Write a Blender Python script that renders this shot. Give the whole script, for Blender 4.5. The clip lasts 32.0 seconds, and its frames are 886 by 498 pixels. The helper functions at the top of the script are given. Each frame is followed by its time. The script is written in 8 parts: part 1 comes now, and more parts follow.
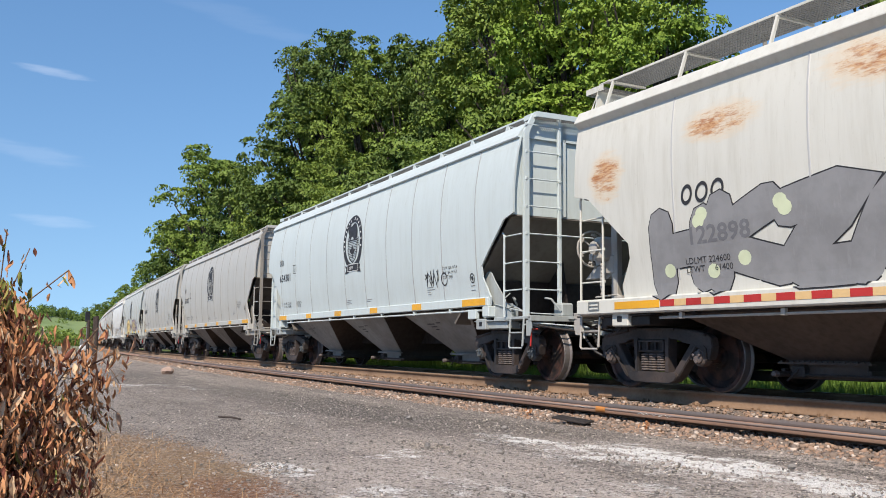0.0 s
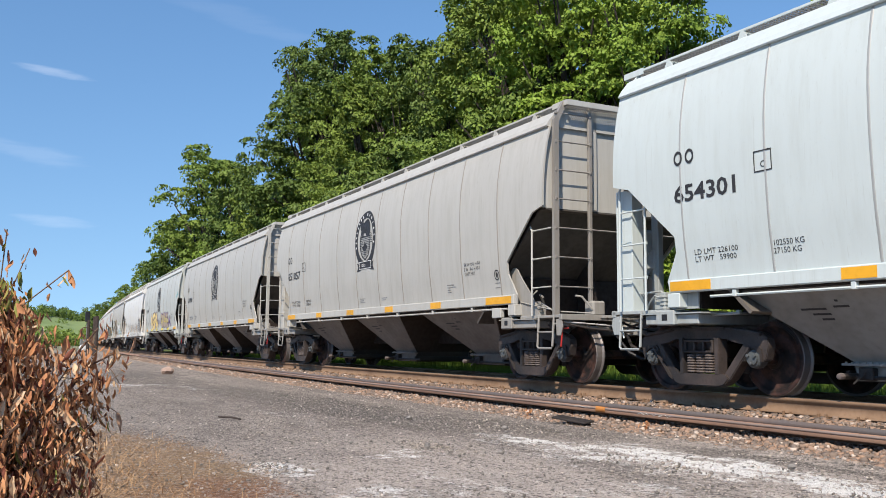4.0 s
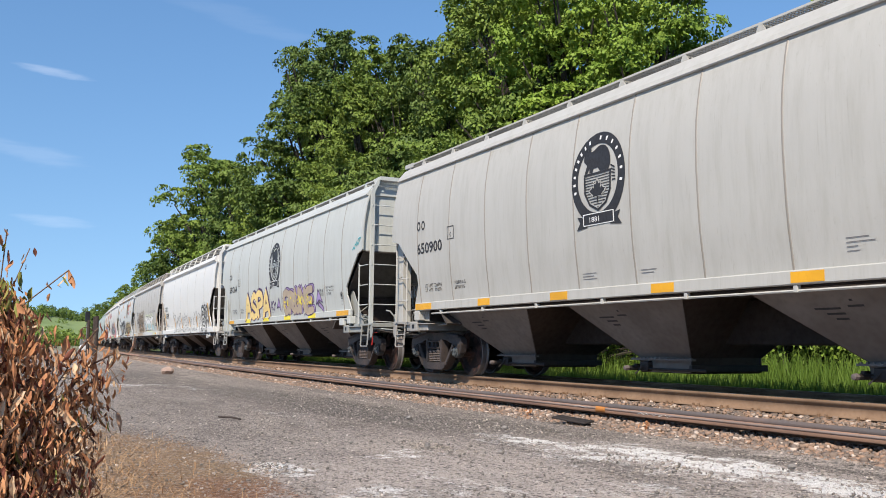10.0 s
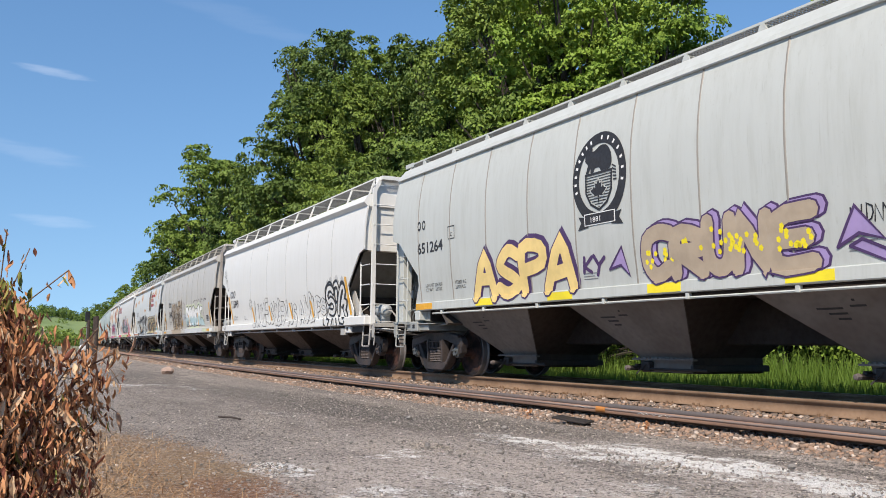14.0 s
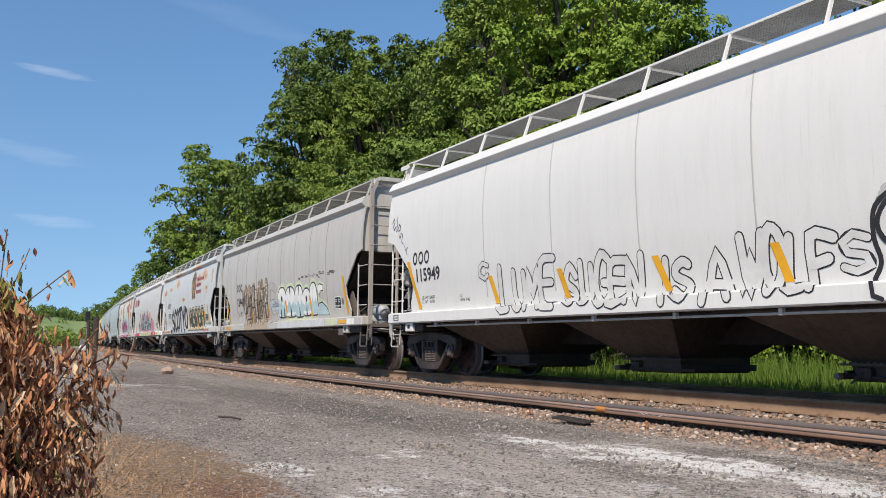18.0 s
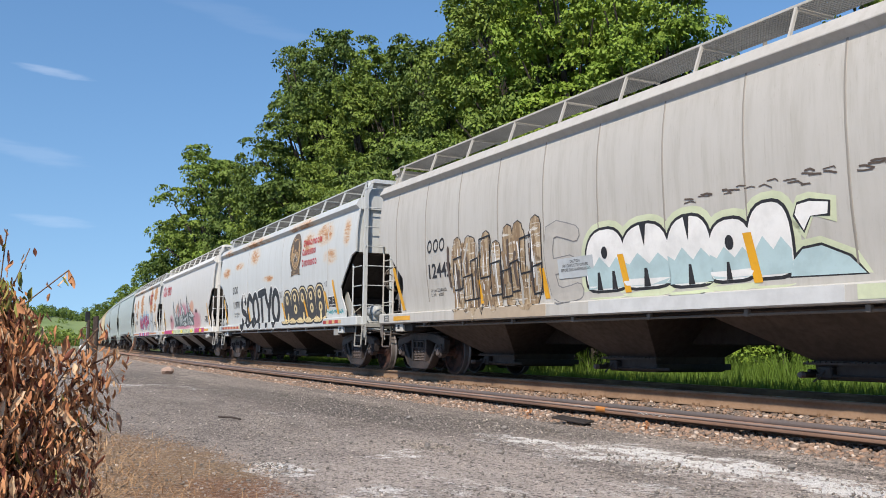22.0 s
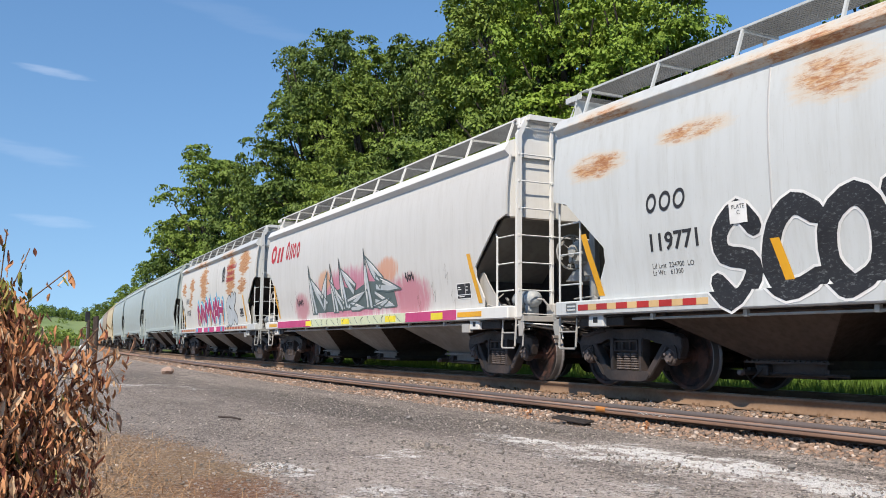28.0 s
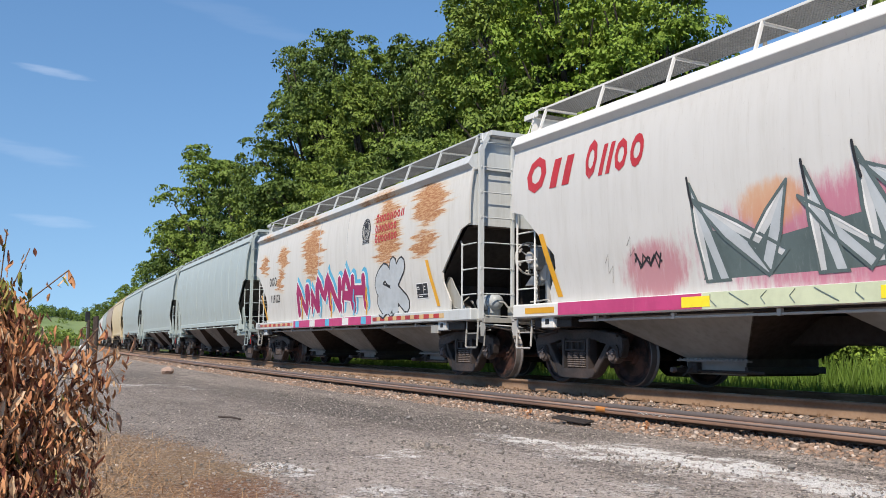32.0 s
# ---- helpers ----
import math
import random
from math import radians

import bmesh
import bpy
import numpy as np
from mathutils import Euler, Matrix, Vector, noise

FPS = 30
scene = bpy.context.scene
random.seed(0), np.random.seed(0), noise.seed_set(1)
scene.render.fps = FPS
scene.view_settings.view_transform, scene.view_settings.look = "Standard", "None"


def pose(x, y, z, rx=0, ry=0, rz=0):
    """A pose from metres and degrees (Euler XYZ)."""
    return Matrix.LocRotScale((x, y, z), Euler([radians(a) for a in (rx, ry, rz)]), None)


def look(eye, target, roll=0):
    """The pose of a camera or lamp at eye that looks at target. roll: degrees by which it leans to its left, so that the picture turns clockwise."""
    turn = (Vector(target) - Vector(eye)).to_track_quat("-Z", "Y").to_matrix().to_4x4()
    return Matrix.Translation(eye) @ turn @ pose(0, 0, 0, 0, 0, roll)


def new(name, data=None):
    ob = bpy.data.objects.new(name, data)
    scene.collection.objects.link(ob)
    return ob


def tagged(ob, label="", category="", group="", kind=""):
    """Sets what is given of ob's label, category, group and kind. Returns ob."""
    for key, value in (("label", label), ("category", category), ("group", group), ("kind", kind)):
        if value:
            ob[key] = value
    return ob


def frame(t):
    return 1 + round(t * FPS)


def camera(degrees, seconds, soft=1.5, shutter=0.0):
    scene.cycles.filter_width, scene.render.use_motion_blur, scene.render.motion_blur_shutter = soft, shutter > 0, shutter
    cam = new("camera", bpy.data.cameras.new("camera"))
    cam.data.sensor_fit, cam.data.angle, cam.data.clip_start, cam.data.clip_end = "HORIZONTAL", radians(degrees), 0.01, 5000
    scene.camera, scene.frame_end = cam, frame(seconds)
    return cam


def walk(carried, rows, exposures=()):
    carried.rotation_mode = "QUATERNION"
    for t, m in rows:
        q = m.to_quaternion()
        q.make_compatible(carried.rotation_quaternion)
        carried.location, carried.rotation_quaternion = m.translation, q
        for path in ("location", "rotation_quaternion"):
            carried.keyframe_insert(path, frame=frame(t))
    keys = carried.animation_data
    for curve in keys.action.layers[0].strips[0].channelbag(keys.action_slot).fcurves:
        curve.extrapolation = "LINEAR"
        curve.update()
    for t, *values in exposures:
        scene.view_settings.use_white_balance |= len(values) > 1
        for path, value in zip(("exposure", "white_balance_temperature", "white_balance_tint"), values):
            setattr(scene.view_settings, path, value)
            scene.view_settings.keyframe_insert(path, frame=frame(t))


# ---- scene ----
# ---------------------------------------------------------------- camera
# World: the train's track runs along x past the origin, rail head at z = 0, the lens stands over (0, 0).
EYE = Vector((0.0, 0.0, 0.5695))
YAW, PITCH, ROLL = radians(61.832), radians(6.185), 0.536
AIM = EYE + Vector((-math.sin(YAW) * math.cos(PITCH), math.cos(YAW) * math.cos(PITCH), math.sin(PITCH))) * 50
cam = camera(52.62, 32.0, soft=0.9)
walk(cam, [(0, look(EYE, AIM, ROLL)), (32, look(EYE, AIM, ROLL))],
     [(0, 0.25, 6700, 11.2), (4, 0.29, 6700, 11.2), (9, 0.31, 6700, 11.2), (12, 0.28, 6700, 11.2), (14.5, 0.20, 6700, 11.2), (17, 0.12, 6700, 11.2), (18.5, 0.08, 6700, 11.2), (20, 0.11, 6700, 11.2), (22, 0.20, 6700, 11.2), (25, 0.22, 6700, 11.2), (28, 0.22, 6700, 11.2), (32, 0.17, 6700, 11.2)])

# ---------------------------------------------------------------- light
TO_SUN = Vector((0.36, -0.43, 0.58)).normalized()


def make_world():
    w = bpy.data.worlds.new("sky")
    scene.world = w
    w.use_nodes = True
    nt = w.node_tree
    nt.nodes.clear()
    out = nt.nodes.new("ShaderNodeOutputWorld")
    bg = nt.nodes.new("ShaderNodeBackground")
    sky = nt.nodes.new("ShaderNodeTexSky")
    sky.sky_type = "NISHITA"
    sky.sun_disc = False
    sky.sun_elevation = math.asin(TO_SUN.z)
    sky.sun_rotation = math.atan2(TO_SUN.x, TO_SUN.y)
    sky.air_density, sky.dust_density, sky.ozone_density = 1.0, 0.08, 3.2
    hs = nt.nodes.new("ShaderNodeHueSaturation")
    hs.inputs["Saturation"].default_value = 1.16
    tc = nt.nodes.new("ShaderNodeTexCoord")
    L = nt.links.new
    # the haze at the horizon is thin: look a little above it
    lift = nt.nodes.new("ShaderNodeMapping")
    lift.inputs["Scale"].default_value = (1.0, 1.0, 0.58)
    lift.inputs["Location"].default_value = (0.0, 0.0, 0.125)
    L(tc.outputs["Generated"], lift.inputs["Vector"])
    L(lift.outputs[0], sky.inputs["Vector"])
    L(sky.outputs[0], hs.inputs["Color"])
    colour = hs.outputs[0]

    def calc(op, a, b):
        q = nt.nodes.new("ShaderNodeMath")
        q.operation = op
        for sock, v in zip(q.inputs, (a, b)):
            if isinstance(v, (int, float)):
                sock.default_value = v
            else:
                L(v, sock)
        return q.outputs[0]

    def along_axis(axis, shift, size):
        q = nt.nodes.new("ShaderNodeVectorMath")
        q.operation = "DOT_PRODUCT"
        L(tc.outputs["Generated"], q.inputs[0])
        q.inputs[1].default_value = axis
        return calc("DIVIDE", calc("SUBTRACT", q.outputs["Value"], shift), size)

    # wisps of cirrus: direction, half length, half height, slope, strength
    for d, a, b, slope, f in CIRRUS:
        d = Vector(d).normalized()
        r = d.cross(Vector((0, 0, 1))).normalized()
        up = r.cross(d)
        r, up = r * math.cos(slope) + up * math.sin(slope), up * math.cos(slope) - r * math.sin(slope)
        u, v = along_axis(r, 0.0, a), along_axis(up, 0.0, b)
        mp = nt.nodes.new("ShaderNodeMapping")
        mp.inputs["Scale"].default_value = (14.0, 14.0, 90.0)
        L(tc.outputs["Generated"], mp.inputs["Vector"])
        nz = nt.nodes.new("ShaderNodeTexNoise")
        nz.inputs["Scale"].default_value, nz.inputs["Detail"].default_value = 1.6, 5
        L(mp.outputs[0], nz.inputs["Vector"])
        rag = calc("MULTIPLY", calc("SUBTRACT", nz.outputs["Fac"], 0.42), 1.7)
        dist = calc("ADD", calc("ADD", calc("POWER", calc("ABSOLUTE", u, 0), 2.0), calc("POWER", calc("ABSOLUTE", v, 0), 2.0)), rag)
        rp = nt.nodes.new("ShaderNodeMapRange")
        rp.interpolation_type = "SMOOTHSTEP"
        for i, w in enumerate((1.0, 0.0, 0.0, f)):
            rp.inputs[i + 1].default_value = w
        L(dist, rp.inputs[0])
        mix = nt.nodes.new("ShaderNodeMix")
        mix.data_type = "RGBA"
        mix.inputs[7].default_value = (8.0, 8.4, 9.2, 1)
        L(rp.outputs[0], mix.inputs[0])
        L(colour, mix.inputs[6])
        colour = mix.outputs[2]
    L(colour, bg.inputs["Color"])
    bg.inputs["Strength"].default_value = 0.127
    L(bg.outputs[0], out.inputs[0])


CIRRUS = (((-0.9604, 0.070, 0.2713), 0.046, 0.0056, -0.05, 0.17), ((-0.9891, 0.080, 0.1234), 0.045, 0.008, -0.05, 0.10), ((-0.9793, 0.055, 0.1894), 0.070, 0.012, -0.12, 0.07),
          ((-0.9086, 0.238, 0.3433), 0.13, 0.014, -0.25, 0.03), ((-0.955, -0.10, 0.21), 0.09, 0.014, 0.05, 0.06))


make_world()
sun = new("sun", bpy.data.lights.new("sun", "SUN"))
sun.data.energy, sun.data.angle, sun.data.color = 5.1, radians(0.53), (1.0, 0.905, 0.775)
sun.matrix_world = look(TO_SUN * 60, (0, 0, 0))

# ---------------------------------------------------------------- the line of the track
DIST, K1, K2, K3, BEND, FAR_BEND = 9.45, 0.001381, 0.00072, 0.0002, -45.0, -100.0
SPEED, SLOWING = 4.1267, -0.0217


def arc(k, s):
    return math.sin(k * s) / k, (1 - math.cos(k * s)) / k, k * s


def centre(s):
    """Place and heading of the track's centre line at s metres along it."""
    x, y, h = arc(K1, max(s, BEND))
    for k, a, b in ((K2, BEND, FAR_BEND), (K3, FAR_BEND, -9000.0)):
        if s < a:
            u, w, g = arc(k, max(s, b) - a)
            x, y, h = x + u * math.cos(h) - w * math.sin(h), y + u * math.sin(h) + w * math.cos(h), h + g
    return x, y + DIST, h


def beside(s, off, z=0.0):
    x, y, h = centre(s)
    return Vector((x - math.sin(h) * off, y + math.cos(h) * off, z))


def run(t):
    """How far the train has come by t seconds, counted from 9 s."""
    return SPEED * (t - 9) + SLOWING * (t - 9) ** 2 / 2


# ---------------------------------------------------------------- material kit
class Mat:
    """A node material under construction: small helpers over the node tree."""

    def __init__(self, name, rough=0.6, metal=0.0, spec=0.4):
        self.m = bpy.data.materials.new(name)
        self.m.use_nodes = True
        self.nt = self.m.node_tree
        self.b = self.nt.nodes["Principled BSDF"]
        self.b.inputs["Roughness"].default_value = rough
        self.b.inputs["Metallic"].default_value = metal
        self.b.inputs["Specular IOR Level"].default_value = spec

    def n(self, kind, **props):
        q = self.nt.nodes.new(kind)
        for k, v in props.items():
            if k == "operation":
                q.operation = v
            elif k == "data_type":
                q.data_type = v
            elif k == "blend_type":
                q.blend_type = v
        return q

    def put(self, sock, v):
        if isinstance(v, (int, float)):
            sock.default_value = v
        elif isinstance(v, (tuple, list)):
            sock.default_value = (*v, 1) if len(v) == 3 and len(sock.default_value) == 4 else v
        else:
            self.nt.links.new(v, sock)

    def co(self, scale=(1, 1, 1), kind="Object", loc=(0, 0, 0)):
        tc, mp = self.n("ShaderNodeTexCoord"), self.n("ShaderNodeMapping")
        mp.inputs["Scale"].default_value = scale
        mp.inputs["Location"].default_value = loc
        if kind == "World":
            g = self.n("ShaderNodeNewGeometry")
            self.nt.links.new(g.outputs["Position"], mp.inputs["Vector"])
        else:
            self.nt.links.new(tc.outputs[kind], mp.inputs["Vector"])
        return mp.outputs[0]

    def cells(self, co, scale):
        """A random value for each cell of a crushed-stone pattern."""
        q = self.n("ShaderNodeTexVoronoi")
        self.put(q.inputs["Vector"], co)
        q.inputs["Scale"].default_value = scale
        return self.sep(q.outputs["Color"])[0]

    def noise(self, co, scale=5, detail=4, rough=0.6):
        q = self.n("ShaderNodeTexNoise")
        self.put(q.inputs["Vector"], co)
        q.inputs["Scale"].default_value, q.inputs["Detail"].default_value, q.inputs["Roughness"].default_value = scale, detail, rough
        return q.outputs["Fac"]

    def math(self, op, a, b=0.0, clamp=False):
        q = self.n("ShaderNodeMath", operation=op)
        q.use_clamp = clamp
        self.put(q.inputs[0], a)
        self.put(q.inputs[1], b)
        return q.outputs[0]

    def step(self, v, lo, hi, a=0.0, b=1.0):
        q = self.n("ShaderNodeMapRange")
        q.interpolation_type = "SMOOTHSTEP"
        self.put(q.inputs[0], v)
        for i, w in enumerate((lo, hi, a, b)):
            q.inputs[i + 1].default_value = w
        return q.outputs[0]

    def mix(self, f, a, b, blend="MIX"):
        q = self.n("ShaderNodeMix", data_type="RGBA", blend_type=blend)
        self.put(q.inputs[0], f)
        self.put(q.inputs[6], a)
        self.put(q.inputs[7], b)
        return q.outputs[2]

    def sep(self, co):
        q = self.n("ShaderNodeSeparateXYZ")
        self.put(q.inputs[0], co)
        return q.outputs

    def rnd(self):
        return self.n("ShaderNodeObjectInfo").outputs["Random"]

    def island(self):
        return self.n("ShaderNodeNewGeometry").outputs["Random Per Island"]

    def colour(self, c):
        self.put(self.b.inputs["Base Color"], c)
        return self

    def rough(self, v):
        self.put(self.b.inputs["Roughness"], v)
        return self

    def bump(self, h, strength=0.3, dist=0.01):
        q = self.n("ShaderNodeBump")
        q.inputs["Strength"].default_value, q.inputs["Distance"].default_value = strength, dist
        self.put(q.inputs["Height"], h)
        self.nt.links.new(q.outputs[0], self.b.inputs["Normal"])
        return self


def spot(M, sx, sz, x, z, rx, rz):
    """1 inside an ellipse, falling softly to 0 at its rim, in two coordinates."""
    a = M.math("POWER", M.math("DIVIDE", M.math("SUBTRACT", sx, x), rx), 2)
    b = M.math("POWER", M.math("DIVIDE", M.math("SUBTRACT", sz, z), rz), 2)
    return M.step(M.math("ADD", a, b), 0.0, 1.0, 1.0, 0.0)


def paint(name, base, dirt=0.35, rust=(), spray=(), heavy=0.42):
    """Weathered freight-car paint; rust: ellipses (x, z, rx, rz) in the car's own space."""
    M = Mat(name, 0.48, 0.0, 0.45)
    co = M.co()
    streak = M.noise(M.co((3.5, 3.5, 0.35)), 2.2, 5, 0.65)
    cloud = M.noise(co, 0.9, 4, 0.6)
    fine = M.noise(co, 26, 3, 0.6)
    dirty = tuple(c * k for c, k in zip(base, (0.66, 0.63, 0.57)))
    c = M.mix(M.step(streak, 0.38, 0.8, 0.0, dirt), base, dirty)
    c = M.mix(M.step(cloud, 0.4, 0.75, 0.0, dirt * 0.8), c, tuple(v * 0.86 for v in base))
    c = M.mix(M.step(fine, 0.62, 0.8, 0.0, 0.16), c, (0.16, 0.13, 0.10))
    runs = M.noise(M.co((15, 15, 0.45), loc=(2, 5, 1)), 2.0, 5, 0.75)
    c = M.mix(M.step(runs, 0.56, 0.78, 0.0, 0.25 + dirt * 0.5), c, tuple(v * k for v, k in zip(base, (0.55, 0.50, 0.44))))
    chip = M.noise(M.co((1, 1, 1.4), loc=(7, 3, 2)), 7.5, 6, 0.8)
    c = M.mix(M.step(chip, 0.69, 0.73, 0.0, 0.2 + dirt), c, (0.21, 0.13, 0.085))
    s = M.sep(co)
    for x, z, rx, rz, col in spray:
        ragged = M.noise(M.co((4.2, 4.2, 0.8)), 2.2, 6, 0.72)
        f = M.step(M.math("ADD", spot(M, s[0], s[2], x, z, rx, rz), M.math("MULTIPLY", M.math("SUBTRACT", ragged, 0.5), 1.5)), 0.25, 0.95, 0.0, 0.85)
        c = M.mix(f, c, col)
    if rust:
        total = None
        along = s[0]
        if heavy > 0.5:  # peeled in level strips
            strips = M.noise(M.co((0.12, 0.12, 3.2), loc=(1, 6, 2)), 3.0, 5, 0.7)
            along = M.math("ADD", s[0], M.math("MULTIPLY", M.math("SUBTRACT", strips, 0.5), 2.2))
        for r in rust:
            q = spot(M, along, s[2], *r)
            total = q if total is None else M.math("MAXIMUM", total, q)
        grain = M.noise(M.co((0.4, 0.4, 5.0) if heavy > 0.5 else (1.1, 1.1, 5.5), loc=(3, 1, 7)), 3.0, 10, 0.70 if heavy > 0.5 else 0.84)
        blot = M.noise(M.co((1.0, 1.0, 2.2), loc=(9, 2, 4)), 1.6, 4, 0.6)
        field = M.math("ADD", M.math("MULTIPLY", total, heavy), M.math("ADD", M.math("MULTIPLY", grain, 0.8), M.math("MULTIPLY", blot, 0.45)))
        mask = M.step(field, 0.93, 1.10)
        edge = M.step(field, 0.74, 1.0, 0.0, 0.5)
        c = M.mix(edge, c, (0.62, 0.47, 0.30))
        c = M.mix(mask, c, M.mix(M.step(M.noise(M.co((3, 3, 14)), 3, 6, 0.7), 0.4, 0.62), (0.32, 0.135, 0.06), (0.52, 0.32, 0.17)))
        M.rough(M.step(mask, 0, 1, 0.48, 0.9))
    M.colour(c)
    M.bump(M.math("ADD", M.noise(co, 1.3, 2), M.math("MULTIPLY", fine, 0.1)), 0.12, 0.02)
    return M.m


def plain(name, base, rough=0.6, metal=0.0, var=0.25, scale=8.0, other=None, bump=0.15):
    M = Mat(name, rough, metal)
    co = M.co()
    big, small = M.noise(co, scale * 0.25, 4), M.noise(co, scale * 4, 5)
    dark = other or tuple(c * (1 - var) for c in base)
    c = M.mix(M.step(big, 0.35, 0.7), base, dark)
    c = M.mix(M.step(small, 0.5, 0.8, 0.0, 0.5), c, tuple(v * (1 - var) for v in base))
    M.colour(c)
    M.rough(M.step(small, 0.3, 0.8, rough - 0.1, min(1, rough + 0.15)))
    if bump:
        M.bump(small, bump, 0.005)
    return M.m


def leaf_mat(name, a, b, gloss=0.6, trans=0.07):
    M = Mat(name, gloss, 0.0, 0.22)
    f = M.island()
    cl = M.noise(M.co(kind="World"), 0.22, 3)
    c = M.mix(M.step(cl, 0.38, 0.62), a, b)
    c = M.mix(M.step(f, 0.0, 1.0, 0.0, 0.55), c, tuple(v * 0.55 for v in a))
    M.colour(c)
    t = M.n("ShaderNodeBsdfTranslucent")
    M.put(t.inputs["Color"], M.mix(0.5, c, (0.16, 0.24, 0.03)))
    sh = M.n("ShaderNodeMixShader")
    sh.inputs[0].default_value = trans
    M.nt.links.new(M.b.outputs[0], sh.inputs[1])
    M.nt.links.new(t.outputs[0], sh.inputs[2])
    M.nt.links.new(sh.outputs[0], M.nt.nodes["Material Output"].inputs[0])
    return M.m


# ---------------------------------------------------------------- mesh kit
def quads_mesh(name, verts, quads):
    me = bpy.data.meshes.new(name)
    verts, quads = np.asarray(verts, np.float32).reshape(-1, 3), np.asarray(quads, np.int32).reshape(-1, 4)
    me.vertices.add(len(verts))
    me.vertices.foreach_set("co", verts.ravel())
    me.loops.add(quads.size)
    me.loops.foreach_set("vertex_index", quads.ravel())
    me.polygons.add(len(quads))
    me.polygons.foreach_set("loop_start", np.arange(0, quads.size, 4, dtype=np.int32))
    me.update(calc_edges=True)
    return me


def box(bm, x0, x1, y0, y1, z0, z1, bev=0.0):
    m = Matrix.Translation(((x0 + x1) / 2, (y0 + y1) / 2, (z0 + z1) / 2)) @ Matrix.Diagonal((x1 - x0, y1 - y0, z1 - z0, 1))
    r = bmesh.ops.create_cube(bm, size=1, matrix=m)
    if bev:
        es = {e for v in r["verts"] for e in v.link_edges}
        bmesh.ops.bevel(bm, geom=list(es), offset=bev, segments=1, affect="EDGES")
    return bm


def tube(bm, pts, r, n=6, caps=True):
    """A round bar along points."""
    pts = [Vector(p) for p in pts]
    rings = []
    for i, p in enumerate(pts):
        a, b = pts[max(i - 1, 0)], pts[min(i + 1, len(pts) - 1)]
        d = (b - a).normalized()
        u = d.cross(Vector((0, 0, 1)) if abs(d.z) < 0.9 else Vector((1, 0, 0))).normalized()
        w = d.cross(u)
        rings.append([bm.verts.new(p + (u * math.cos(k * math.tau / n) + w * math.sin(k * math.tau / n)) * r) for k in range(n)])
    for A, B in zip(rings, rings[1:]):
        for k in range(n):
            bm.faces.new((A[k], A[(k + 1) % n], B[(k + 1) % n], B[k]))
    if caps:
        bm.faces.new(rings[0][::-1])
        bm.faces.new(rings[-1])
    return bm


def prism(bm, outline, y0, y1):
    """A polygon of (x, z) drawn out from y0 to y1."""
    A = [bm.verts.new((x, y0, z)) for x, z in outline]
    B = [bm.verts.new((x, y1, z)) for x, z in outline]
    bm.faces.new(A)
    bm.faces.new(B[::-1])
    for i in range(len(A)):
        j = (i + 1) % len(A)
        bm.faces.new((A[j], A[i], B[i], B[j]))
    return bm


def lathe(bm, prof, n, axis="y", at=(0, 0, 0)):
    """Turns (r, h) pairs round an axis along y."""
    rings = []
    for r, h in prof:
        ring = []
        for k in range(n):
            a = k * math.tau / n
            ring.append(bm.verts.new((at[0] + r * math.cos(a), at[1] + h, at[2] + r * math.sin(a))))
        rings.append(ring)
    for A, B in zip(rings, rings[1:]):
        for k in range(n):
            bm.faces.new((A[k], A[(k + 1) % n], B[(k + 1) % n], B[k]))
    bm.faces.new(rings[0][::-1])
    bm.faces.new(rings[-1])
    return bm


CACHE = {}


def data(key, build, smooth=False):
    """The mesh kept under key, built the first time it is asked for."""
    if key not in CACHE:
        bm = build(bmesh.new())
        bmesh.ops.recalc_face_normals(bm, faces=bm.faces)
        me = bpy.data.meshes.new(key)
        bm.to_mesh(me)
        bm.free()
        if smooth:
            me.polygons.foreach_set("use_smooth", [True] * len(me.polygons))
        me.materials.append(None)
        CACHE[key] = me
    return CACHE[key]


def hang(name, me, mat, parent=None, label="", m=None):
    """One mesh object; alike pieces share their mesh and take their material by object."""
    ob = new(name, me)
    if not len(me.materials):
        me.materials.append(None)
    ob.material_slots[0].link = "OBJECT"
    ob.material_slots[0].material = mat
    if parent:
        ob.parent = parent
    if m is not None:
        ob.matrix_basis = m
    if label:
        ob["label"] = label
    return ob


def part(name, bm, mat, parent=None, label="", m=None):
    bmesh.ops.recalc_face_normals(bm, faces=bm.faces)
    me = bpy.data.meshes.new(name)
    bm.to_mesh(me)
    bm.free()
    return hang(name, me, mat, parent, label, m)


# ---------------------------------------------------------------- materials
RUSTY_RAIL = plain("rusty_rail", (0.255, 0.165, 0.105), 0.8, 0.1, 0.35, 6, (0.17, 0.105, 0.065))
RAIL_HEAD = plain("worn_steel", (0.42, 0.40, 0.38), 0.32, 0.9, 0.3, 10)
LOOSE_RAIL = plain("brown_rail", (0.31, 0.185, 0.125), 0.65, 0.0, 0.35, 3, (0.20, 0.125, 0.095))
LOOSE_CROWN = plain("grey_highlight_rail", (0.27, 0.205, 0.175), 0.5, 0.15, 0.35, 3, (0.22, 0.16, 0.13))
LOOSE_WEB = plain("dark_rail_web", (0.10, 0.088, 0.085), 0.65, 0.0, 0.3, 3, (0.15, 0.11, 0.095))
ORANGE_RUST = plain("orange_rust", (0.50, 0.20, 0.05), 0.8, 0, 0.3, 12)
CHALK = plain("chalk_mark", (0.60, 0.58, 0.54), 0.9, 0, 0.3, 30)
TIE_WOOD = plain("creosoted_oak", (0.055, 0.042, 0.034), 0.9, 0, 0.5, 5)
